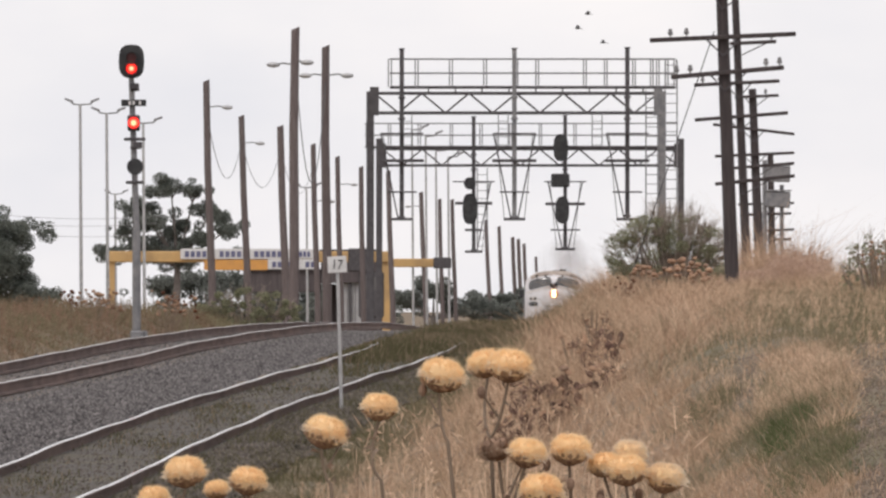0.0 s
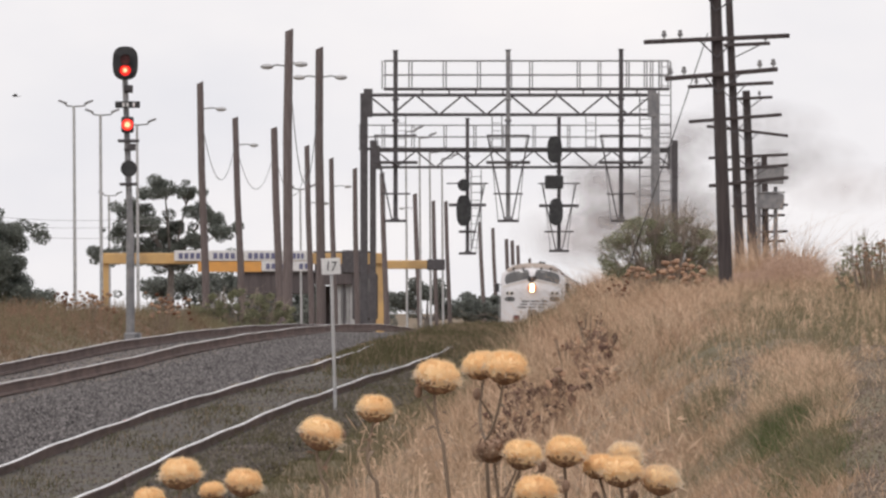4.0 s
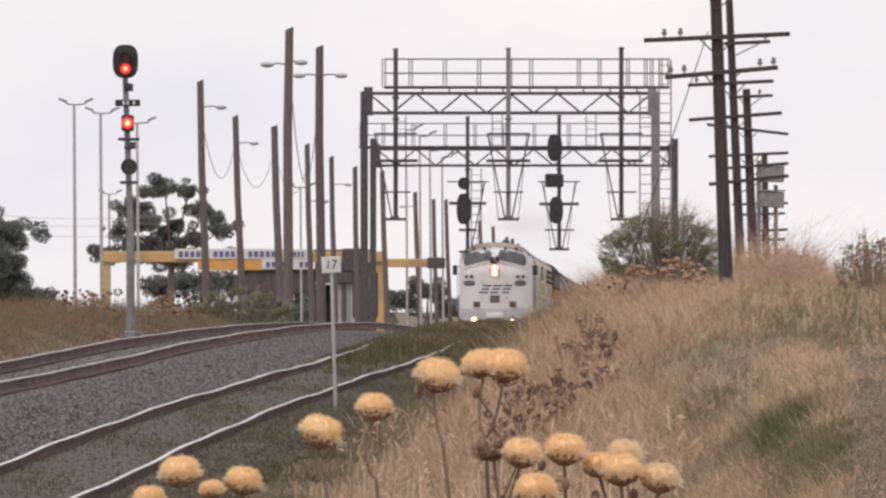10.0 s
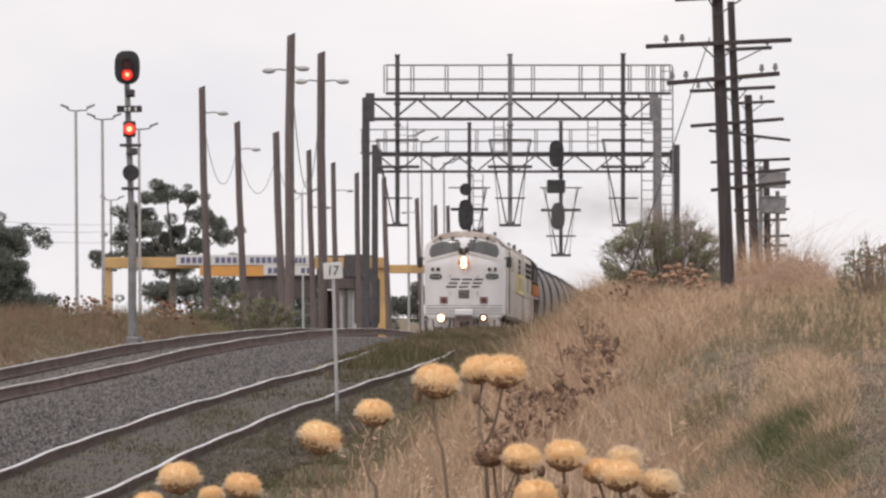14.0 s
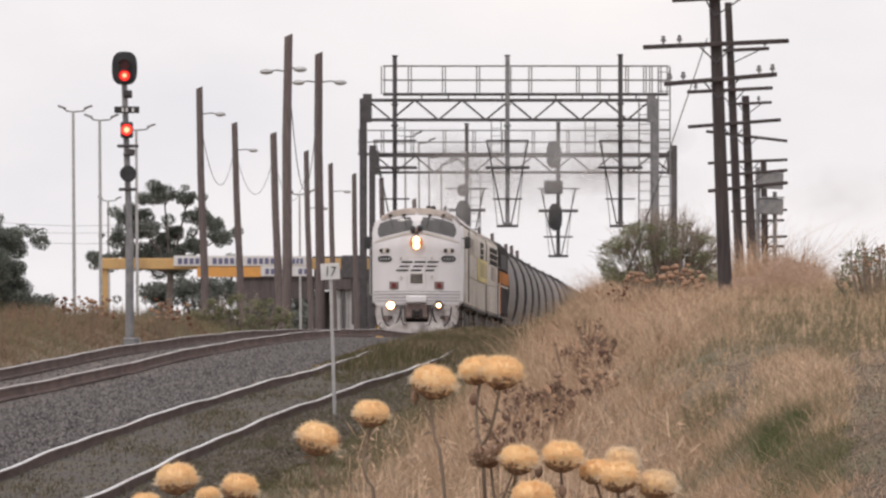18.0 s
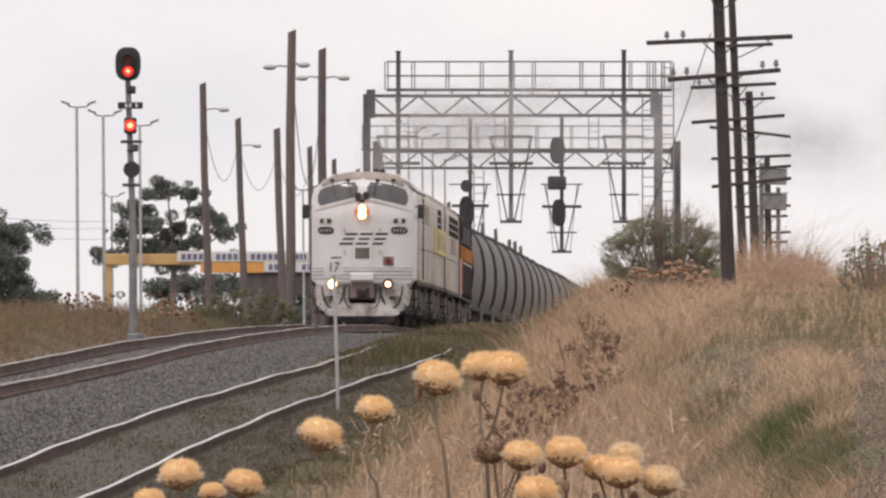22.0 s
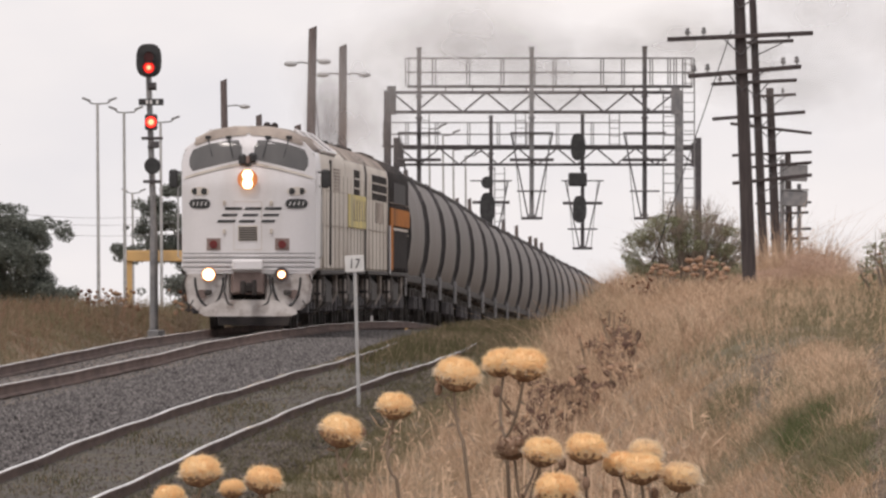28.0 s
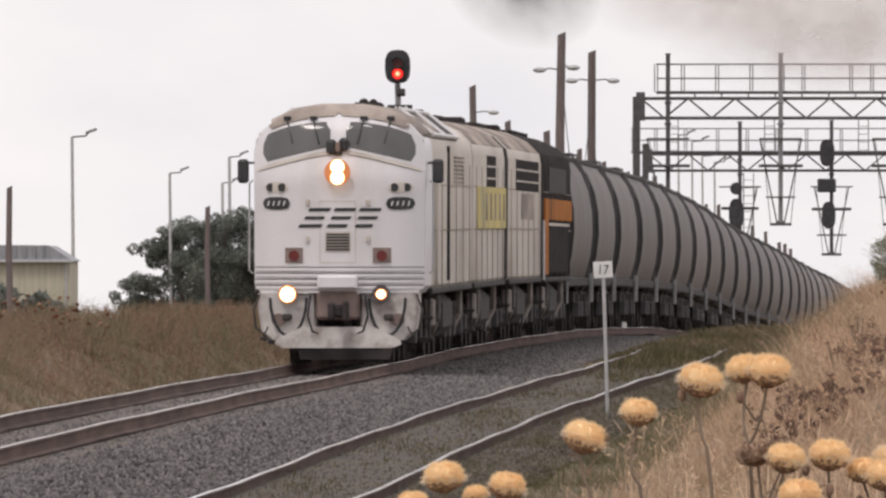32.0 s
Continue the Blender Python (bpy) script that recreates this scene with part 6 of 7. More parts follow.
    side = np.cross(d, rng.normal(size=(n, 3)))
    side /= np.linalg.norm(side, axis=1)[:, None]
    v = np.stack([root - side * r * 0.022, root + side * r * 0.022, tip], 1).reshape(-1, 3)
    fringe = new("floss_fringe", fast_mesh("floss_fringe", np.array(put(v)), np.arange(n * 3).reshape(-1, 3), M_FRINGE))
    fringe.parent = head
    tagged(fringe, kind="stuff")
    # bracts
    n = 190 if dark else 90
    g = Geo()
    for k in range(n):
        a = rng.uniform(0, math.tau)
        lo = rng.uniform(-0.74, 0.4 if dark else -0.36)
        out = Vector((math.cos(a), math.sin(a), 0))
        wide = np.interp(lo, [-0.78, -0.68, -0.5, -0.28, 0.0, 0.4], [0.2, 0.54, 0.78, 0.92, 0.98, 0.86])
        p0 = out * r * wide * 0.97 + Vector((0, 0, r * lo))
        p1 = out * r * (wide + (rng.uniform(0.2, 0.4) if dark else rng.uniform(0.05, 0.16))) + Vector((0, 0, r * (lo + rng.uniform(0.06, 0.26))))
        s = Vector((-math.sin(a), math.cos(a), 0)) * r * (0.06 if dark else 0.08)
        g.add([p0 - s, p0 + s, (p0 + p1) / 2 + s * 0.9 + Vector((0, 0, -0.04 * r)), p1, (p0 + p1) / 2 - s * 0.9 + Vector((0, 0, -0.04 * r))], [(0, 1, 2, 3, 4)])
    g.v = put(g.v)
    tagged(part("bract", g, M_BRACT if dark else M_SCALE, head, "brown spiky bracts"), kind="stuff")
    return c - turn @ Vector((0, 0, r * 0.8))


def curved_stem(p, q, r0, r1, bow, n=7):
    """A bent tapering stem as one tube."""
    p, q, bow = Vector(p), Vector(q), Vector(bow)
    rings = []
    for k in range(n):
        u = k / (n - 1)
        c = p.lerp(q, u) + bow * 4 * u * (1 - u)
        r = r0 + (r1 - r0) * u
        rings.append([(c.x + r * math.cos(math.tau * i / 7), c.y + r * math.sin(math.tau * i / 7), c.z) for i in range(7)])
    return Geo().loft(rings)


def thistle_plant(base_x, y, heads, seed, fork=0.2):
    rng = random.Random(seed)
    base = float(land(base_x, y)) - 0.05
    top = thing("dry_thistle", "dead brown thistle with tan fluffy seed heads", "thistle", "thistles in the foreground", at=(base_x, y, base))
    mean_x = sum(h[0] for h in heads) / len(heads) - base_x
    low_z = min(h[2] for h in heads) - base
    crown = Vector((mean_x * 0.8, 0, max(0.3, low_z - fork)))
    part("stem", curved_stem((0, 0, 0), crown, 0.0034, 0.0027, (0.03, 0, 0)), M_STEM, top, "", True)
    for k, (x, yy, z, w, tilt, dark) in enumerate(heads):
        foot = thistle_head(top, (x - base_x, yy, z - base), w, tilt, seed * 31 + k, dark)
        part("branch", curved_stem(crown, foot, 0.0025, 0.0021, (rng.uniform(-0.012, 0.012) + 0.1 * (crown.x - foot.x), 0, -0.01)), M_STEM, top, "", True)
        for _ in range(5):
            p = crown.lerp(foot, rng.uniform(0.05, 0.9))
            d = Vector((rng.uniform(-1, 1), rng.uniform(-0.6, 0.2), rng.uniform(-0.2, 0.8))).normalized() * rng.uniform(0.012, 0.03)
            s = Vector((rng.uniform(-1, 1), 0, rng.uniform(-1, 1))).normalized() * 0.0025
            part("dry_leaf", Geo().add([p, p + d * 0.5 + s, p + d + Vector((0, 0, -0.012)), p + d * 0.5 - s], [(0, 1, 2, 3)]), M_BRACT if rng.random() < 0.6 else M_STEM, top)
        if rng.random() < 0.75:
            p = crown.lerp(foot, 0.4)
            q = p + Vector((rng.uniform(-0.04, 0.04), rng.uniform(-0.03, 0.03), rng.uniform(0.03, 0.06)))
            part("twig", curved_stem(p, q, 0.0025, 0.0014, (0, 0, 0), 4), M_STEM, top)
            part("bud", Geo().blob(q, 0.006, 0.006, 0.009, 7, 5), M_BRACT, top)
    THISTLES.append(top)
    return top


THISTLES = []


def thistles():
    y = 18.5
    thistle_plant(0.03, y, [(-0.008, 0, 1.5035, 0.063, 10, False)], 41, 0.09)
    thistle_plant(0.02, y + 0.1, [(0.083, -0.02, 1.516, 0.062, 6, False), (0.05, 0.06, 1.518, 0.053, -10, False)], 42, 0.1)
    thistle_plant(-0.08, y + 0.1, [(-0.092, 0, 1.46, 0.051, 4, False)], 43, 0.1)
    thistle_plant(-0.13, y - 0.1, [(-0.1625, 0, 1.4285, 0.06, 16, False)], 44, 0.07)
    thistle_plant(-0.33, y, [(-0.352, 0, 1.374, 0.058, -3, False), (-0.394, 0.05, 1.338, 0.045, 0, False)], 45, 0.1)
    thistle_plant(-0.26, y, [(-0.267, 0, 1.362, 0.052, 8, False), (-0.31, 0.06, 1.349, 0.036, -5, False)], 46, 0.1)
    thistle_plant(0.09, y, [(0.0647, 0, 1.405, 0.046, -12, True), (0.1055, -0.04, 1.4, 0.055, 8, False)], 47, 0.1)
    thistle_plant(0.17, y, [(0.164, 0, 1.404, 0.058, 4, False)], 48, 0.12)
    thistle_plant(0.13, y - 0.2, [(0.1228, -0.1, 1.354, 0.06, 3, False)], 49, 0.1)
    thistle_plant(0.24, y, [(0.208, 0.02, 1.383, 0.046, -6, False), (0.2437, 0.08, 1.398, 0.05, 4, "pale"), (0.238, -0.02, 1.377, 0.058, 0, False), (0.291, 0.0, 1.366, 0.056, 6, "pale")], 50, 0.12)


thistles()


def far_thistle(x, y, height, heads, seed, spread=0.3, size=0.05, reddish=False):
    """A dead thistle on the bank: stalks with small seed heads."""
    rng = random.Random(seed)
    base = float(land(x, y)) - 0.03
    top = thing("dry_thistle", "dead reddish thistle stalks with dark heads" if reddish else "dead thistle stalks with small tan heads", "thistle", "dry thistles on the verges", at=(x, y, base))
    for _ in range(heads):
        q = Vector((rng.uniform(-spread, spread), rng.uniform(-spread, spread), height * rng.uniform(0.6, 1.05)))
        part("stalk", curved_stem((q.x * 0.3, q.y * 0.3, 0), q, 0.009, 0.006, (0, 0, 0), 3), M_STEM, top)
        s = size * rng.uniform(0.7, 1.25)
        part("seed_head", Geo().blob(q, s, s, s * 0.72, 8, 5, 0.12, rng), M_WEED if reddish and rng.random() < 0.6 else (M_DULL_HEAD if rng.random() < 0.8 else M_BRACT), top)


def dock_weed(x, y, height, count, seed):
    """A dead dock: brown stalks with crumpled hanging leaves."""
    rng = random.Random(seed)
    base = float(land(x, y)) - 0.03
    top = thing("dock_weed", "dead brown dock weed with crumpled leaves on the bank", "weed", "dead docks on the bank", at=(x, y, base))
    for _ in range(max(3, count // 3)):
        q = Vector((rng.uniform(-0.13, 0.13), rng.uniform(-0.2, 0.2), height * rng.uniform(0.7, 1.05)))
        part("stalk", curved_stem((q.x * 0.3, q.y * 0.3, 0), q, 0.006, 0.004, (rng.uniform(-0.02, 0.02), 0, 0), 4), M_STEM, top)
        for _ in range(4):
            c = q * rng.uniform(0.35, 1.0) + Vector((rng.uniform(-0.05, 0.05), rng.uniform(-0.05, 0.05), 0))
            a, s = rng.uniform(0, math.tau), rng.uniform(0.022, 0.06)
            u, w = Vector((math.cos(a), 0.4 * math.sin(a), math.sin(a))) * s, Vector((-math.sin(a), 0.3, math.cos(a))) * s * 0.5
            bow = Vector((0, -0.35 * s, -0.2 * s))
            leaf = Geo().add([c - u, c - u * 0.3 + w, c + u * 0.5 + w * 0.9, c + u + bow, c + u * 0.5 - w, c - u * 0.3 - w * 1.1, c + bow], [(0, 1, 6), (1, 2, 6), (2, 3, 6), (3, 4, 6), (4, 5, 6), (5, 0, 6)])
            if rng.random() < 0.22:
                part("pale_head", Geo().blob(c + Vector((rng.uniform(-0.06, 0.06), -0.05, 0.05)), 0.016, 0.016, 0.012, 7, 5, 0.15, rng), M_STRAW_PALE, top)
            part("leaf", leaf, rng.choice((M_DOCK, M_DOCK, M_DOCK, M_DOCK, M_BRACT, M_DULL_HEAD)), top)


def verge_thistles():
    rng = random.Random(77)
    for k in range(30):
        y = 152 + rng.uniform(-22, 16)
        dock_weed((0.0037 + rng.uniform(0, 0.0085)) * y, y, 0.34 + rng.uniform(-0.1, 0.16), rng.randint(12, 20), 400 + k)
    for k in range(10):
        y = 236 + rng.uniform(-12, 14)
        dx = rng.uniform(-0.9, 0.75)
        far_thistle(3.9 + dx, y, 0.46 + 0.16 * dx + rng.uniform(-0.12, 0.14), rng.randint(4, 8), 200 + k, 0.22, 0.052)
    for k in range(9):
        y = 232 + rng.uniform(-10, 10)
        far_thistle(float(line_x(y)) - 4.8 - rng.uniform(0, 2.8), y, 0.8 + rng.uniform(-0.25, 0.2), rng.randint(8, 13), 240 + k, 0.4, 0.04, True)
    for k in range(13):
        y = 345 + rng.uniform(-20, 20)
        x = (-0.0272 + 0.0038 * rng.random() if k < 8 else -0.0205 + 0.0026 * rng.random()) * y
        far_thistle(x, y, 1.6 + rng.uniform(-0.0006, 0.0012) * y - float(land(x, y)), rng.randint(9, 14), 380 + k, 0.36, 0.05, k % 3 > 0)
    for k in range(13):
        y = 190 + rng.uniform(-14, 18)
        far_thistle(float(line_x(y)) - 4.6 - rng.uniform(0.0, 3.2), y, 0.85 + rng.uniform(-0.2, 0.25), rng.randint(8, 13), 260 + k, 0.4, 0.034, k % 3 == 0)
    for k in range(3):
        far_thistle(6.1 + 0.2 * k, 196 + 2 * k, 0.75 + 0.1 * k, 12, 280 + k, 0.24, 0.026)
    for k in range(9):
        y = 166 + rng.uniform(-12, 12)
        far_thistle(1.66 + rng.uniform(-0.3, 0.3), y, 0.45 + rng.uniform(-0.14, 0.12), rng.randint(5, 8), 300 + k, 0.16, 0.018, True)
    for k in range(12):
        y = 226 + rng.uniform(-14, 16)
        far_thistle(0.0128 * y + rng.uniform(-0.5, 0.5), y, 0.34 + rng.uniform(-0.1, 0.1), rng.randint(4, 7), 320 + k, 0.2, 0.026, k % 2 == 0)


verge_thistles()


# ---- grass, weeds and loose stones ----
def blades(name, label, x, y, h, w, material, seed, lean=0.35, plume=0.0):
    """A field of grass blades: one leaning leaf for each root."""
    rng = np.random.default_rng(seed)
    n = len(x)
    z = land(x, y) - 0.02
    yaw = rng.uniform(-1.1, 1.1, n)
    lean = lean * np.where(rng.uniform(0, 1, n) < 0.45, 1.8, 0.8)
    dx, dy = np.cos(yaw) * w / 2, np.sin(yaw) * w / 2
    lx, ly = np.clip(rng.normal(0, lean, n), -2.2 * lean, 2.2 * lean) * h, rng.normal(0, lean, n) * h
    root = np.stack([x, y, z], 1)
    side = np.stack([dx, dy, 0 * dx], 1)
    mid = root + np.stack([lx * 0.35, ly * 0.35, h * 0.6], 1)
    tip = root + np.stack([lx, ly, h * rng.uniform(0.85, 1.1, n)], 1)
    v = np.stack([root - side, root + side, mid + side * 0.9, mid - side * 0.9, mid - side * 0.9, mid + side * 0.9, tip + side * (0.15 + plume), tip - side * (0.15 + plume)], 1).reshape(-1, 3)
    k = np.arange(n)[:, None] * 8
    f = np.concatenate([k + np.array([[0, 1, 2, 3]]), k + np.array([[3, 2, 6, 7]])], 0)
    tagged(new(name, fast_mesh(name, v, f, material)), label, "grass", kind="stuff")


def feather_grass(name, label, x, y, h, size, material, seed, per=16, sway=0.22):
    """Tall seeding grass: a thin stalk that ends in a loose soft plume."""
    rng = np.random.default_rng(seed)
    n = len(x)
    root = np.stack([x, y, land(x, y) - 0.02], 1)
    lean = rng.normal(0, sway, (n, 3)) * h[:, None]
    lean[:, 2] = h
    half = np.zeros((n, 3))
    half[:, 0] = 0.0016
    stalk = np.stack([root - half, root + half, root + lean + half * 0.6, root + lean - half * 0.6], 1)
    u = rng.uniform(0.5, 1.06, (n, per))
    c = root[:, None] + lean[:, None] * u[..., None] + rng.normal(0, 1, (n, per, 3)) * (size * 0.9 * np.clip(1.25 - u, 0.1, 1))[..., None] * np.array([1, 1, 0.6])
    a = rng.normal(0, 1, (n, per, 3)) * np.array([0.7, 0.5, 1.0])
    a *= (size * rng.uniform(0.35, 0.8, (n, per)) / np.linalg.norm(a, axis=2))[..., None]
    b = np.cross(a, rng.normal(0, 1, (n, per, 3)))
    b *= (size * 0.12 / np.linalg.norm(b, axis=2))[..., None]
    tuft = np.stack([c - a, c + b, c + a, c - b], 2).reshape(-1, 4, 3)
    v = np.concatenate([stalk, tuft], 0).reshape(-1, 3)
    tagged(new(name, fast_mesh(name, v, np.arange(len(v)).reshape(-1, 4), material)), label, "grass", kind="stuff")


def tufts(rng, n, per, y0, y1, left, right, radius=0.1):
    """Roots gathered in tufts between two lines that depend on the distance."""
    ty = y0 + (y1 - y0) * rng.uniform(0, 1, n)
    tx = left(ty) + (right(ty) - left(ty)) * rng.uniform(0, 1, n)
    x = np.repeat(tx, per) + rng.normal(0, radius, n * per)
    y = np.repeat(ty, per) + rng.normal(0, radius * 2, n * per)
    return x, y, np.repeat(rng.uniform(0, 1, n), per)


def path_x(y):
    return 0.0255 * y


def on_path(x, y):
    """How far a place belongs to the trodden path along the bank, 0 to 1."""
    return 1 - smooth_step(0.32 + 0.0022 * y, 0.6 + 0.004 * y, np.abs(x - path_x(y)))


def patch(x, y, sx=1.7, sy=14.0, seed=0.0):
    """Broad uneven patches, 0 to 1."""
    return np.clip(0.5 + 0.28 * (np.sin(x / sx * 2 + seed) + np.sin(y / sy * 2 + 1.7 * seed + x) + np.sin((x / sx + y / sy) * 1.4 + 2.6 + seed)), 0, 1)


def bare(x, y):
    """Where the bank is worn down to gravel, 0 to 1."""
    u = x / y + 0.0004 * np.sin(y * 0.7) + 0.0003 * np.sin(y * 1.9 + 1)
    track = smooth_step(0.0287, 0.0298, u) * (1 - smooth_step(0.0375, 0.039, u)) * (1 - smooth_step(100, 114, y))
    hole = smooth_step(0.0203, 0.021, u) * (1 - smooth_step(0.0226, 0.0233, u)) * smooth_step(86, 88, y) * (1 - smooth_step(108, 112, y))
    return np.maximum(track, hole)


def grass():
    rng = np.random.default_rng(5)
    crest = lambda x, y: 1 - 0.5 * smooth_step(0.0105, 0.015, x / y) * smooth_step(135, 180, y) * (1 - smooth_step(257, 264, y)) * (1 - 0.3 * smooth_step(0.024, 0.028, x / y))
    wide = lambda y: 0.042 * y + 2.5
    slope_l = lambda y: side_x(y) + 1.5
    slope_r = lambda y: wide(y)
    # the bank
    x, y, u = tufts(rng, 19500, 15, 34, 330, slope_l, slope_r, 0.1)
    p = on_path(x, y) * (y < 205)
    rut = bare(x, y)
    own = (u * 97.13) % 1.0
    edge = smooth_step(0.0, 1.6, x - side_x(y) - 1.7 - 0.6 * (1 - smooth_step(120, 180, y)))
    keep = rng.uniform(0, 1, len(x)) > np.maximum(np.maximum(p * 0.1, 0.95 * rut), 0.8 * (1 - edge))
    keep &= (y > 80) | (x > 0.1)
    x, y, u, p, edge, rut, own = x[keep], y[keep], u[keep], p[keep], edge[keep], rut[keep], own[keep]
    h = (0.07 + 0.2 * u ** 2 + 0.22 * u ** 12 + 0.08 * patch(x, y, 0.9, 9.0) + 0.12 * rng.uniform(0, 1, len(x)) ** 4) * (1 - 0.35 * p) * (1 - 0.7 * rut) * (0.35 + 0.65 * edge)
    h *= 1 + 2.2 * smooth_step(262, 272, y) * smooth_step(0.0203, 0.0215, x / y) * (1 - smooth_step(0.0265, 0.0272, x / y)) * (0.6 + 0.4 * np.sin(x * 7.0 + 1)) + 0.25 * smooth_step(150, 230, y)
    h *= crest(x, y)
    h *= 0.4 + 0.6 * smooth_step(60, 150, y)
    w = 0.0021 + 0.000016 * y
    green = (patch(x, y, 0.8, 9.0, 2.0) * 0.5 + 0.5 * patch(x, y, 0.45, 5.0, 5.0) * (p + 0.35) + 0.16 * p + 0.46 * smooth_step(0.021, 0.028, x / y) * (y < 245) + 0.14 * smooth_step(0.018, 0.022, x / y) * (y < 140) + 0.45 * (1 - edge) + 0.85 * (1 - smooth_step(2.4, 3.7, x - side_x(y)))) > 0.72 + 0.5 * (own - 0.5) + rng.uniform(-0.16, 0.16, len(x))
    kind = 0.62 * ((own * 31.7) % 1.0) + 0.38 * rng.uniform(0, 1, len(x))
    pale = (kind < 0.42) & ~green
    dark = (kind > 0.86) & ~green
    straw = ~green & ~pale & ~dark
    for mask, name, label, m, seed, plume in ((straw, "dry_grass", "dense dry brown grass on the bank", M_STRAW, 1, 0.1), (pale, "pale_grass", "pale dry seeding grass on the bank", M_STRAW_PALE, 2, 0.5),
                                             (green, "green_grass", "dull green grass along the path", M_GREEN, 3, 0.0), (dark, "brown_weed", "dark brown dead weeds among the grass", M_WEED, 4, 0.4)):
        blades(name, label, x[mask], y[mask], h[mask], w[mask], m, seed, 0.62, plume)
    # seeding grass over the bank, taller along the crest
    x, y, u = tufts(rng, 2100, 4, 84, 300, lambda q: side_x(q) + 3.0, slope_r, 0.16)
    feather_grass("seeding_grass", "fine pale seeding grass over the bank", x, y, (0.16 + 0.2 * u) * (0.45 + 0.55 * smooth_step(90, 150, y)) * crest(x, y), 0.022, M_STRAW_PALE, 31, 14)
    x, y, u = tufts(rng, 420, 7, 260, 296, lambda q: 0.0203 * q, lambda q: 0.0268 * q, 0.15)
    tall = 0.3 + 0.75 * u ** 0.8 * np.exp(-((x / y - 0.0259) / 0.0032) ** 2) * (0.55 + 0.45 * np.sin(x * 9.0) * np.sin(x * 4.1 + 1))
    feather_grass("feather_grass", "tall soft pinkish feather grass on the bank crest", x, y, tall, 0.055, M_PLUME, 32, 22)
    x, y, u = tufts(rng, 50, 26, 85, 93, lambda q: 0.0229 * q, lambda q: 0.0278 * q, 0.05)
    blades("golden_tuft", "golden dry grass tuft on the path", x, y, 0.06 + 0.1 * u, np.full(len(x), 0.003), M_STRAW_PALE, 33, 0.5, 0.2)
    x, y, u = tufts(rng, 90, 18, 73, 81, lambda q: 0.0231 * q, lambda q: (0.0262 - 0.0012 * (q < 77)) * q, 0.035)
    blades("green_tuft", "lush green grass tuft beside the path", x, y, 0.05 + 0.1 * u, np.full(len(x), 0.0034), M_LUSH, 34, 0.35)
    x, y, u = tufts(rng, 150, 12, 62, 76, lambda q: 0.0236 * q, lambda q: 0.0292 * q, 0.06)
    blades("low_green_tuft", "low green grass beside the path", x, y, 0.03 + 0.06 * u, np.full(len(x), 0.003), M_LUSH, 38, 0.5)
    # the near part of the path
    x, y, u = tufts(rng, 3600, 15, 54, 104, lambda q: 0.016 * q, lambda q: 0.036 * q, 0.1)
    clear = rng.uniform(0, 1, len(x)) > 0.94 * bare(x, y)
    x, y, u = x[clear], y[clear], u[clear]
    own = (u * 97.13) % 1.0
    h = (0.04 + 0.1 * u ** 2 + 0.06 * u ** 10) * rng.uniform(0.7, 1.3, len(x)) * (0.7 + 0.3 * smooth_step(60, 100, y))
    green = 0.8 * patch(x, y, 0.35, 5.0, 3.0) + 0.3 * own + rng.uniform(-0.12, 0.12, len(x)) > 0.6
    pale = ~green & ((own * 31.7) % 1.0 > 0.55)
    dry = ~green & ~pale
    for mask, name, label, m, seed in ((green, "path_green_grass", "dull green grass on the path", M_GREEN, 35), (pale, "path_pale_grass", "pale dry grass on the path", M_STRAW_PALE, 36), (dry, "path_dry_grass", "brown dry grass on the path", M_STRAW, 37)):
        blades(name, label, x[mask], y[mask], h[mask], np.full(mask.sum(), 0.003), m, seed, 0.75, 0.1)
    # close grass round the thistles
    x, y, u = tufts(rng, 40, 3, 19.4, 22, lambda q: -0.007 * q, lambda q: 0.013 * q, 0.04)
    drop = EYE_Z - land(x, y)
    h = drop - 0.0105 * y - 0.07 * rng.uniform(0, 1, len(x))
    kind = rng.uniform(0, 1, len(x))
    feather_grass("foreground_grass", "pale dead grass stalks round the thistles", x[kind < 0.6], y[kind < 0.6], h[kind < 0.6], 0.011, M_STRAW_PALE, 5, 34, 0.03)
    blades("foreground_weed", "brown dead stalks round the thistles", x[kind >= 0.6], y[kind >= 0.6], h[kind >= 0.6], np.full((kind >= 0.6).sum(), 0.002), M_STEM, 6, 0.05, 0.0)
    # broken bits of stalk caught among the thistles
    n = 420
    c = np.stack([19.5 * rng.uniform(-0.0065, 0.018, n), rng.uniform(18.8, 20.4, n), EYE_Z - 19.5 * rng.uniform(0.0078, 0.0142, n)], 1)
    a = rng.normal(0, 1, (n, 3)) * np.array([0.6, 0.4, 1.0]) * rng.uniform(0.004, 0.014, n)[:, None]
    b = np.cross(a, rng.normal(0, 1, (n, 3)))
    b *= (rng.uniform(0.0007, 0.0016, n) / np.linalg.norm(b, axis=1))[:, None]
    v = np.stack([c - a, c + b, c + a, c - b], 1).reshape(-1, 3)
    tagged(new("stalk_litter", fast_mesh("stalk_litter", v, np.arange(len(v)).reshape(-1, 4), M_STRAW_PALE)), "broken pale stalks and chaff among the thistles", "grass", kind="stuff")
    # thin short grass where the tripod stands
    x, y, u = tufts(rng, 900, 8, -9, 17, lambda q: -5.5 + 0 * q, lambda q: 6.5 + 0 * q, 0.09)
    blades("trodden_grass", "short trodden dry grass round the tripod", x, y, 0.05 + 0.1 * u, np.full(len(x), 0.005), M_STRAW, 7)
    # the verge beyond the running line
    x, y, u = tufts(rng, 8600, 13, 120, 440, lambda q: line_x(q) - 3.2 - 0.02 * q, lambda q: line_x(q) - 2.9, 0.14)
    far = line_x(y) - x
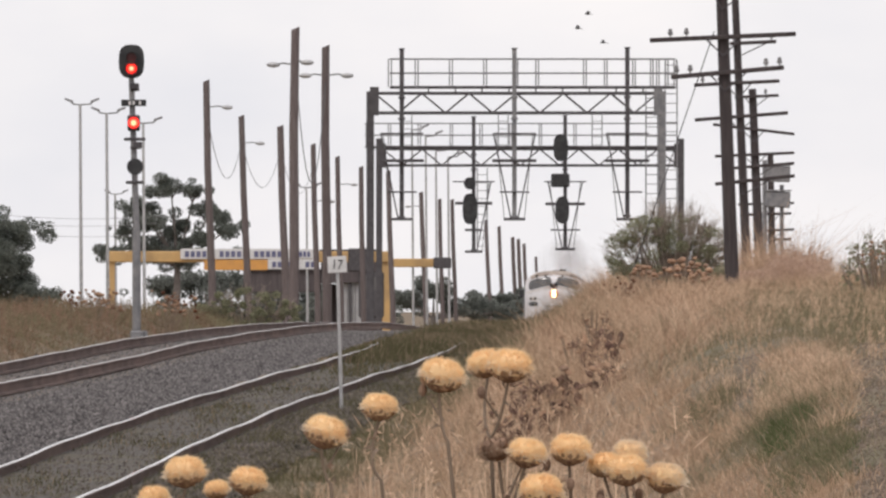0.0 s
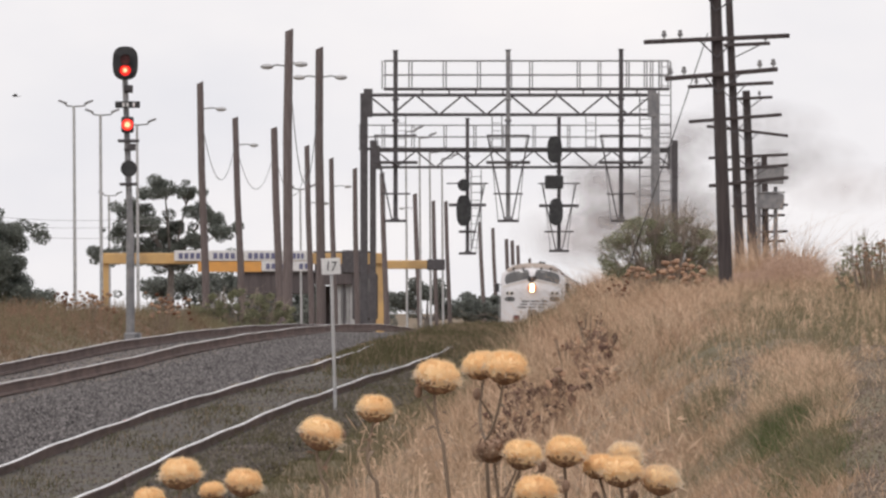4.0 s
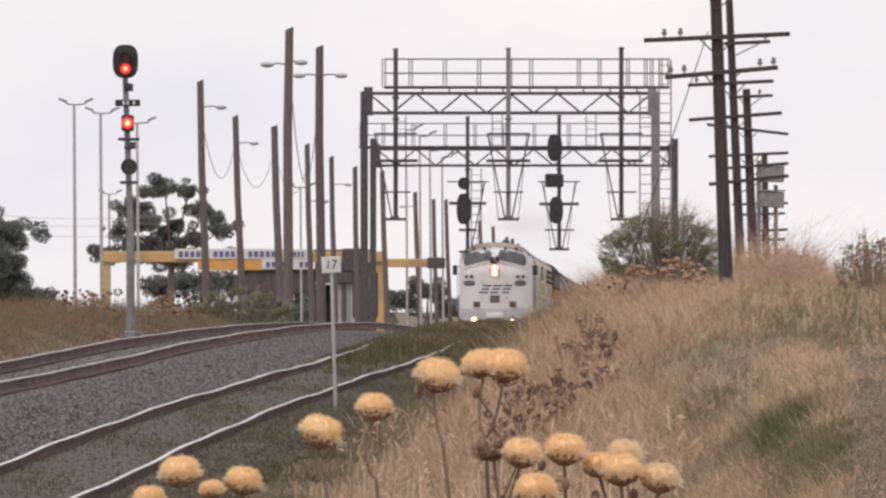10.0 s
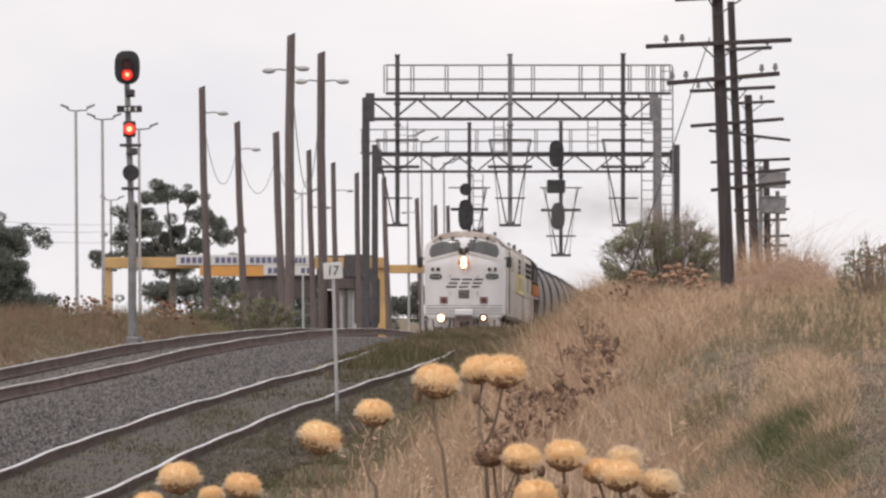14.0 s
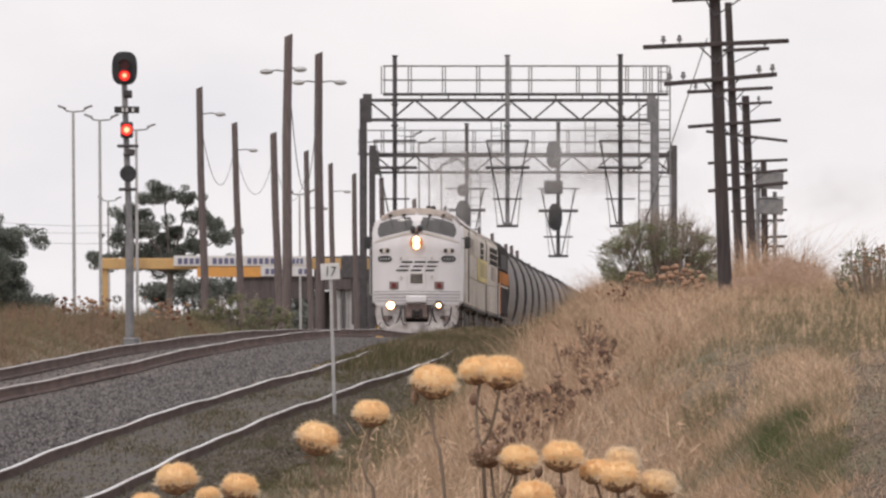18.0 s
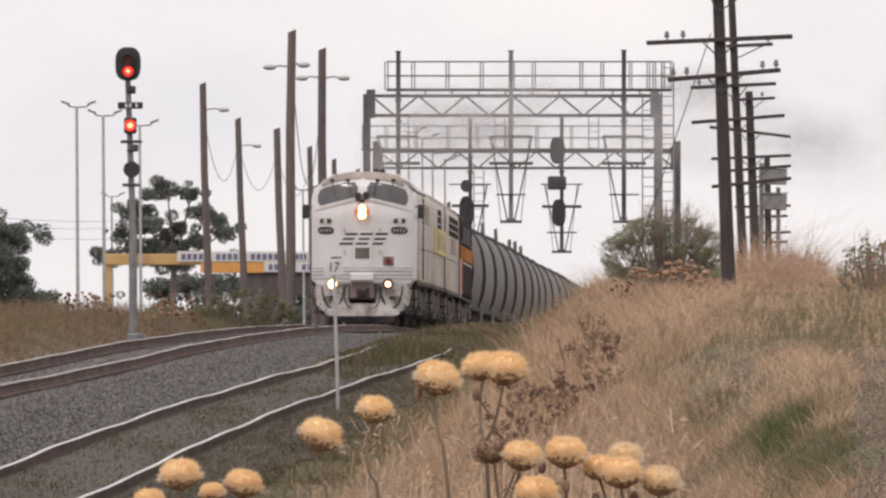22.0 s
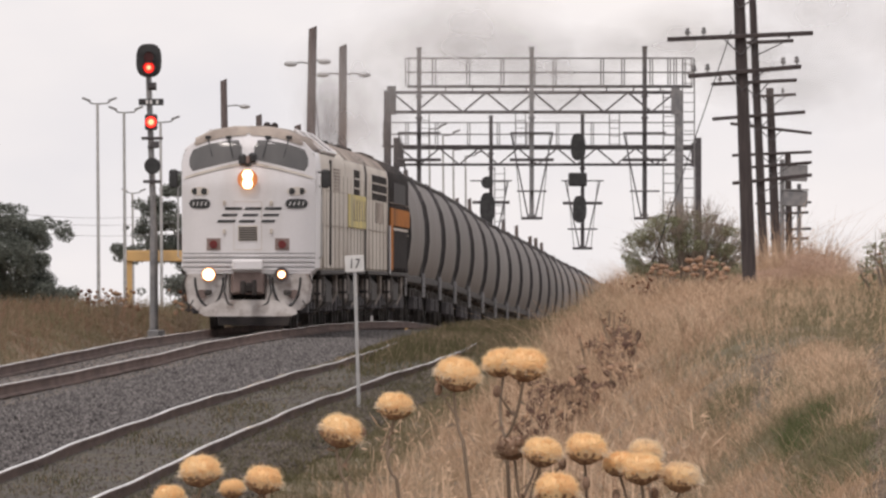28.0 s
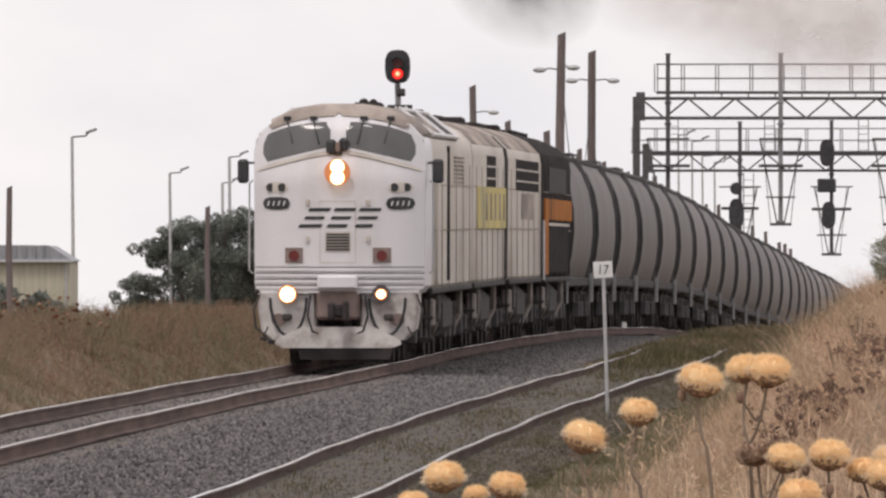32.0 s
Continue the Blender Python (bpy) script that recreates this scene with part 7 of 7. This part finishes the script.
    h = (0.08 + 0.26 * u ** 2 + 0.3 * u ** 14 + 0.1 * rng.uniform(0, 1, len(x)) ** 3) * (0.6 + 0.7 * smooth_step(3.2, 5.2, far)) * (1 - 0.25 * smooth_step(250, 310, y))
    own = (u * 97.13) % 1.0
    green = patch(x, y, 1.0, 9.0, 1.0) + 0.5 * (own - 0.5) + rng.uniform(-0.15, 0.15, len(x)) > 0.5
    kind = 0.6 * ((own * 31.7) % 1.0) + 0.4 * rng.uniform(0, 1, len(x))
    w = 0.0035 + 0.00002 * y
    for mask, name, label, m, seed in ((~green & (kind < 0.8), "verge_grass", "dry brown grass on the verge", M_VERGE, 11), (green, "verge_green_grass", "dull green grass on the verge", M_GREEN, 12),
                                       (~green & (kind >= 0.8), "verge_weed", "reddish dead weeds on the verge", M_WEED, 13)):
        blades(name, label, x[mask], y[mask], h[mask], w[mask], m, seed, 0.6, 0.2)
    x, y, u = tufts(rng, 900, 4, 205, 345, lambda q: line_x(q) - 4.0 - 0.018 * q, lambda q: line_x(q) - 3.7, 0.25)
    reddish = (u * 57.3) % 1.0 < 0.55
    tall = 0.22 + 0.4 * u
    feather_grass("verge_seed_grass", "soft brown seeding grass on the verge", x[~reddish], y[~reddish], tall[~reddish], 0.05, M_VERGE, 41, 18)
    feather_grass("verge_rust_weed", "rusty seeding weeds on the verge", x[reddish], y[reddish], tall[reddish], 0.05, M_RUST_WEED, 42, 18)
    # dark weeds at the toe of the bank
    x, y, u = tufts(rng, 2800, 11, 90, 245, lambda q: side_x(q) + 0.95, lambda q: side_x(q) + 3.1, 0.12)
    blades("toe_weed", "dark green weeds at the foot of the bank", x, y, 0.04 + 0.16 * u ** 2, 0.003 + 0.00002 * y, M_SIDING_WEED, 25, 0.6)
    # weeds in the siding and at the far end of it
    x, y, u = tufts(rng, 5200, 9, 120, 330, lambda q: side_x(q) - 0.75, lambda q: side_x(q) + 1.6, 0.12)
    off = x - side_x(y)
    sparse = np.where(np.abs(off) < 0.72, 0.12 + 0.75 * patch(x, y, 0.5, 7.0, 1.0) ** 2, np.where(off > 0, 0.16, 0.1)) + 0.5 * smooth_step(225, 262, y)
    keep = (rng.uniform(0, 1, len(x)) < sparse) & (np.abs(np.abs(off) - 0.8) > 0.07 * (1 - smooth_step(225, 255, y)))
    x, y, u = x[keep], y[keep], u[keep]
    h = (0.03 + 0.11 * u ** 2) * (1 + 1.6 * smooth_step(215, 265, y))
    green = rng.uniform(0, 1, len(x)) < 0.8
    w = 0.005 + 0.00003 * y
    blades("siding_weed", "low green weeds between the siding rails", x[green], y[green], h[green], w[green], M_SIDING_WEED, 21)
    blades("siding_grass", "low dry grass between the siding rails", x[~green], y[~green], h[~green], w[~green], M_VERGE, 22)
    # grass that closes the view beyond the siding
    x, y, u = tufts(rng, 3000, 11, 236, 345, lambda q: np.maximum(side_x(q) - 1.7, line_x(q) + 3.0), lambda q: side_x(q) + 2.2, 0.14)
    h = (0.08 + 0.24 * u) * smooth_step(232, 285, y) * smooth_step(2.8, 4.4, x - line_x(y)) + 0.02
    green = patch(x, y, 1.4, 9.0, 4.0) + rng.uniform(-0.3, 0.3, len(x)) > 0.5
    w = 0.006 + 0.00003 * y
    blades("crest_green_grass", "dull green grass over the end of the siding", x[green], y[green], h[green], w[green], M_SIDING_WEED, 23)
    blades("crest_grass", "dry grass over the end of the siding", x[~green], y[~green], h[~green], w[~green], M_VERGE, 24)


def stones(name, label, x, y, z, size, material, seed):
    """Loose angular stones, each a small rough lump."""
    rng = np.random.default_rng(seed)
    n = len(x)
    v = np.array([[1, 0, 0], [0, 1, 0], [-1, 0, 0], [0, -1, 0], [0, 0, 1], [0, 0, -0.6]], float)[None] * (size[:, None, None] * rng.uniform(0.55, 1.25, (n, 6, 1)))
    a = rng.uniform(0, math.tau, n)
    c, s = np.cos(a)[:, None], np.sin(a)[:, None]
    vx, vy = v[:, :, 0] * c - v[:, :, 1] * s, v[:, :, 0] * s + v[:, :, 1] * c
    v = np.stack([vx + x[:, None], vy + y[:, None], v[:, :, 2] + z[:, None]], -1).reshape(-1, 3)
    f = np.array([[0, 1, 4], [1, 2, 4], [2, 3, 4], [3, 0, 4], [1, 0, 5], [2, 1, 5], [3, 2, 5], [0, 3, 5]])[None] + np.arange(n)[:, None, None] * 6
    tagged(new(name, fast_mesh(name, v, f.reshape(-1, 3), material)), label, "stones", kind="stuff")


def loose_stones():
    rng = np.random.default_rng(8)
    # main line ballast
    n = 72000
    y = 125 + 210 * rng.uniform(0, 1, n) ** 1.1
    lx, lz, sx, sz = line_x(y), line_z(y), side_x(y), side_z(y)
    toe = sx - 0.95 - lx
    off = -1.9 + (toe + 1.9) * rng.uniform(0, 1, n) ** 0.72
    keep = np.abs(np.abs(off) - GAUGE / 2) > 0.11
    y, lx, lz, sz, toe, off = y[keep], lx[keep], lz[keep], sz[keep], toe[keep], off[keep]
    low = np.minimum(sz - 0.1 - lz, -0.3)
    z = lz - 0.212 + (low + 0.212) * np.clip((off - 1.85) / (toe - 1.85), 0, 1)
    stones("ballast_stones", "grey crushed basalt on the track bed", lx + off, y, z, rng.uniform(0.022, 0.05, len(y)), M_STONE, 9)
    # gravel beside the siding and along the path
    n = 17000
    y = 110 + 120 * rng.uniform(0, 1, n)
    x = side_x(y) + rng.uniform(0.95, 2.2, n)
    stones("siding_gravel", "dark gravel beside the siding", x, y, land(x, y) + 0.03, rng.uniform(0.016, 0.042, n), M_GRIT, 10)
    n = 9000
    y = 110 + 110 * rng.uniform(0, 1, n)
    x = side_x(y) + rng.uniform(-1.0, 0.95, n)
    stones("siding_grit", "dark grit and stones between the siding rails", x, y, land(x, y) + 0.015, rng.uniform(0.01, 0.03, n), M_GRIT, 13)
    y = 42 + 72 * rng.uniform(0, 1, 60000) ** 1.2
    x = y * rng.uniform(0.0203, 0.038, len(y))
    worn = rng.uniform(0, 1, len(y)) < 0.9 * bare(x, y)
    x, y = x[worn][:24000], y[worn][:24000]
    n = len(x)
    stones("path_gravel", "grey gravel on the trodden path", x, y, land(x, y) + 0.002, rng.uniform(0.003, 0.009, n), M_PATH_STONE, 12)


grass()
loose_stones()


# ---- birds and smoke ----
def bird(name_seed):
    rng = random.Random(name_seed)
    top = thing("bird", "small dark bird in flight with spread wings", "bird", "birds over the line")
    g = Geo().loft([[(y0, r * math.cos(math.tau * i / 8), r * math.sin(math.tau * i / 8)) for i in range(8)] for y0, r in ((-0.11, 0.006), (-0.07, 0.026), (0.0, 0.036), (0.07, 0.02), (0.14, 0.012))])
    part("body", g, M_BIRD, top, "", True)
    for s in (-1, 1):
        up = rng.uniform(0.02, 0.08)
        wing = Geo().add([(-0.05, s * 0.02, 0.01), (0.05, s * 0.02, 0.01), (0.07, s * 0.16, up + 0.03), (0.02, s * 0.2, up), (-0.04, s * 0.12, up + 0.03)], [(0, 1, 2, 3, 4)])
        wing.add([(-0.05, s * 0.02, 0.0), (0.05, s * 0.02, 0.0), (0.07, s * 0.16, up + 0.02), (0.02, s * 0.2, up - 0.005), (-0.04, s * 0.12, up + 0.02)], [(4, 3, 2, 1, 0)])
        part("wing", wing, M_BIRD, top)
    part("tail", Geo().box(0.17, 0, 0.0, 0.09, 0.05, 0.008, 0.002), M_BIRD, top)
    return top


BIRDS = [bird(k) for k in range(3)]


def smoke_material(name, color, density, soft=0.25):
    """Thin smoke: a soft-edged veil that fades towards the rim of each wisp."""
    m = bpy.data.materials.new(name)
    m.use_nodes = True
    n, l = m.node_tree.nodes, m.node_tree.links
    n.clear()
    out = n.new("ShaderNodeOutputMaterial")
    mix = n.new("ShaderNodeMixShader")
    clear = n.new("ShaderNodeBsdfTransparent")
    veil = n.new("ShaderNodeBsdfDiffuse")
    veil.inputs["Color"].default_value = (*color, 1)
    uv = n.new("ShaderNodeUVMap")
    uv.uv_map = "wisp"
    ball = n.new("ShaderNodeTexGradient")
    ball.gradient_type = "SPHERICAL"
    own = n.new("ShaderNodeObjectInfo")
    spread = n.new("ShaderNodeMath")
    spread.operation = "MULTIPLY"
    spread.inputs[1].default_value = 60.0
    place = n.new("ShaderNodeTexCoord")
    curl = n.new("ShaderNodeTexNoise")
    curl.noise_dimensions = "4D"
    curl.inputs["Scale"].default_value, curl.inputs["Detail"].default_value = 0.9, 3
    l.new(own.outputs["Random"], spread.inputs[0])
    l.new(spread.outputs["Value"], curl.inputs["W"])
    times = n.new("ShaderNodeMath")
    times.operation = "MULTIPLY"
    less = n.new("ShaderNodeMapRange")
    less.inputs["From Min"].default_value, less.inputs["From Max"].default_value = soft, 0.75
    less.inputs["To Max"].default_value = density * 2
    l.new(uv.outputs["UV"], ball.inputs["Vector"])
    l.new(place.outputs["Object"], curl.inputs["Vector"])
    l.new(curl.outputs["Fac"], less.inputs["Value"])
    l.new(ball.outputs["Fac"], times.inputs[0])
    l.new(less.outputs["Result"], times.inputs[1])
    l.new(times.outputs["Value"], mix.inputs["Fac"])
    l.new(clear.outputs["BSDF"], mix.inputs[1])
    l.new(veil.outputs["BSDF"], mix.inputs[2])
    l.new(mix.outputs["Shader"], out.inputs["Surface"])
    return m


M_SMOKE = smoke_material("brown-grey diesel smoke", (0.26, 0.235, 0.235), 0.6, -0.05)
M_SMOKE_START = smoke_material("dark grey diesel smoke", (0.37, 0.33, 0.325), 0.42, -0.05)
M_SMOKE_PALE = smoke_material("pale brown-grey diesel smoke", (0.48, 0.42, 0.41), 0.27, -0.1)
M_SMOKE_HAZE = smoke_material("spent brown smoke", (0.55, 0.48, 0.44), 0.35, -0.1)
M_SMOKE_VEIL = smoke_material("pale grey exhaust", (0.66, 0.64, 0.64), 0.3, -0.05)
M_SMOKE_THIN = smoke_material("thin pale exhaust", (0.6, 0.56, 0.55), 0.12, -0.05)


def smoke_wisp(material, long, high, seed, label):
    """A long flat wisp, lying along the train until it leaves the stack."""
    rng = np.random.default_rng(seed)
    ring, rows_in = 28, 4
    bow = rng.uniform(-0.5, 0.5)
    verts, uvs, faces = [(0.0, 0.0, 0.0)], [(0.0, 0.0)], []
    for j in range(1, rows_in + 1):
        for i in range(ring):
            a, q = math.tau * i / ring, j / rows_in
            verts.append((0.25 * bow * q * q * math.cos(2 * a), long * q * math.cos(a), high * q * math.sin(a)))
            uvs.append((q * math.cos(a), q * math.sin(a)))
    for i in range(ring):
        k = (i + 1) % ring
        faces.append((0, 1 + i, 1 + k))
        for j in range(rows_in - 1):
            p, q = 1 + j * ring, 1 + (j + 1) * ring
            faces += [(p + i, q + i, q + k), (p + i, q + k, p + k)]
    me = fast_mesh("smoke_wisp", np.array(verts), np.array(faces), material)
    layer = me.uv_layers.new(name="wisp")
    layer.data.foreach_set("uv", np.array(uvs, np.float32)[np.array(faces).ravel()].ravel())
    ob = tagged(new("smoke_wisp", me), label, "smoke", "diesel exhaust smoke")
    WISPS[ob] = rng.uniform(-1, 1)
    return ob


WISPS = {}
# (time of leaving, car, how it rises and drifts)
PUFFS = []
for k in range(9):
    PUFFS.append((smoke_wisp(M_SMOKE_START, 1.9 + 0.25 * (k % 3), 1.42, 520 + k, "drifting wisp of brown-grey diesel smoke"), -0.5 + 0.42 * k, 0, 1.5 + 0.55 * ((k * 2) % 5), 1.1 + 0.4 * ((k * 3) % 5)))
for k in range(14):
    PUFFS.append((smoke_wisp(M_SMOKE_PALE, 4.2, 1.5, 640 + k, "pale drifting wisp of diesel smoke"), -0.4 + 0.36 * k, k % 2, 0.5 + 0.6 * ((k * 3) % 7), 1.2 + 0.42 * ((k * 5) % 7)))
for k in range(13):
    PUFFS.append((smoke_wisp(M_SMOKE, 2.0, 1.45, 540 + k, "rising wisp of dark diesel smoke"), 27.75 + 0.26 * k, 2, 3.0 + 0.4 * (k % 4), 0.3 + 0.3 * ((k * 5) % 6)))
for k in range(9):
    PUFFS.append((smoke_wisp(M_SMOKE_HAZE, 3.6, 1.5, 560 + k, "faint brown haze of spent diesel smoke"), 27.6 + 0.4 * k, 2, 1.3 + 0.4 * ((k * 3) % 5), 1.4 + 0.6 * ((k * 5) % 6)))
for k in range(19):
    PUFFS.append((smoke_wisp(M_SMOKE_VEIL, 2.8, 1.45, 600 + k, "pale grey wisp of diesel exhaust"), 14.2 + 0.68 * k, 0, 1.0 + 0.4 * ((k * 2) % 3), 0.2 + 0.25 * ((k * 3) % 4)))
for k in range(14):
    PUFFS.append((smoke_wisp(M_SMOKE_THIN, 2.8, 1.45, 580 + k, "thin pale wisp of diesel exhaust"), 8.5 + 1.3 * k, 1 + k % 3, 0.7 + 0.25 * (k % 3), 0.2 + 0.2 * (k % 4)))


# ---- what moves ----
def motions():
    starts, place = [], 0.0
    times = [0.5 * k for k in range(65)]
    for car, length in TRAIN:
        walk(car, [(t, car_pose(nose_place(t) + place, length)) for t in times])
        starts.append((place, length))
        place += length
    # smoke leaves the stacks, rises, and the wind carries it off
    for puff, leave, car, rise, drift in PUFFS:
        front, length = starts[car]

        def stack(t):
            return car_pose(nose_place(t) + front, length) @ Vector((0, length * 0.55, 2.7))
        rows = []
        for t in sorted(set([q for q in times if abs(q - leave) > 0.2] + [max(leave, 0.0)])):
            if t <= leave and leave > 0:
                p = stack(t)
            else:
                age = t - leave
                p = stack(leave) + Vector((drift * age + (0.1 if leave < 10 else 0.3) * age * age + (0.7 * max(0.0, age - 4.0) ** 2 if leave < 10 else 0.0) + (1.5 * max(0.0, t - 5.3) ** 2 if leave < 6 else 0.0), -0.5 * age, 2.2 * (1 - math.exp(-age * 4)) + rise * age * (0.35 + 0.65 * math.exp(-age * 0.5))))
            out = 1 - math.exp(-max(0.0, t - leave) * 0.9)
            rows.append((t, Matrix.Translation(p) @ pose(0, 0, 0, 0, (35 * WISPS[puff] - 15) * out, 88 * out)))
        walk(puff, rows)
    # the wind in the thistles
    gusts = ((0, 2.5), (1, 7.5), (2, 7.6), (3, 7), (4.5, 4), (6, 2), (7, 0), (8, 1.5), (9, 5), (10, 4), (11, 3), (12, -5), (13, 0), (14, 0), (15.5, 2), (17, 3), (18, 0),
             (19, -2.5), (20, -3.5), (21, -3), (22, 0), (23, 1.5), (24, -1), (25, 4), (26.5, 1), (28, 0), (29, 1.5), (30, -1), (31, 1), (32, 0))
    for plant in THISTLES:
        rest = plant.location.copy()
        walk(plant, [(t, pose(*rest, 0, 0.039 * g, 0)) for t, g in gusts])
    for k, b in enumerate(BIRDS):
        x0, y0, z0, vx, vz = ((5.2, 510, 12.2, -5.6, -0.5), (5.8, 513, 11.1, -5.4, -0.42), (4.8, 507, 11.5, -5.7, -0.34))[k]
        walk(b, [(t, pose(x0 + vx * t, y0 + 0.3 * t, z0 + vz * t + 0.12 * math.sin(4 * t + k), 12 * math.sin(9 * t + k), 4, 8)) for t in times])


motions()
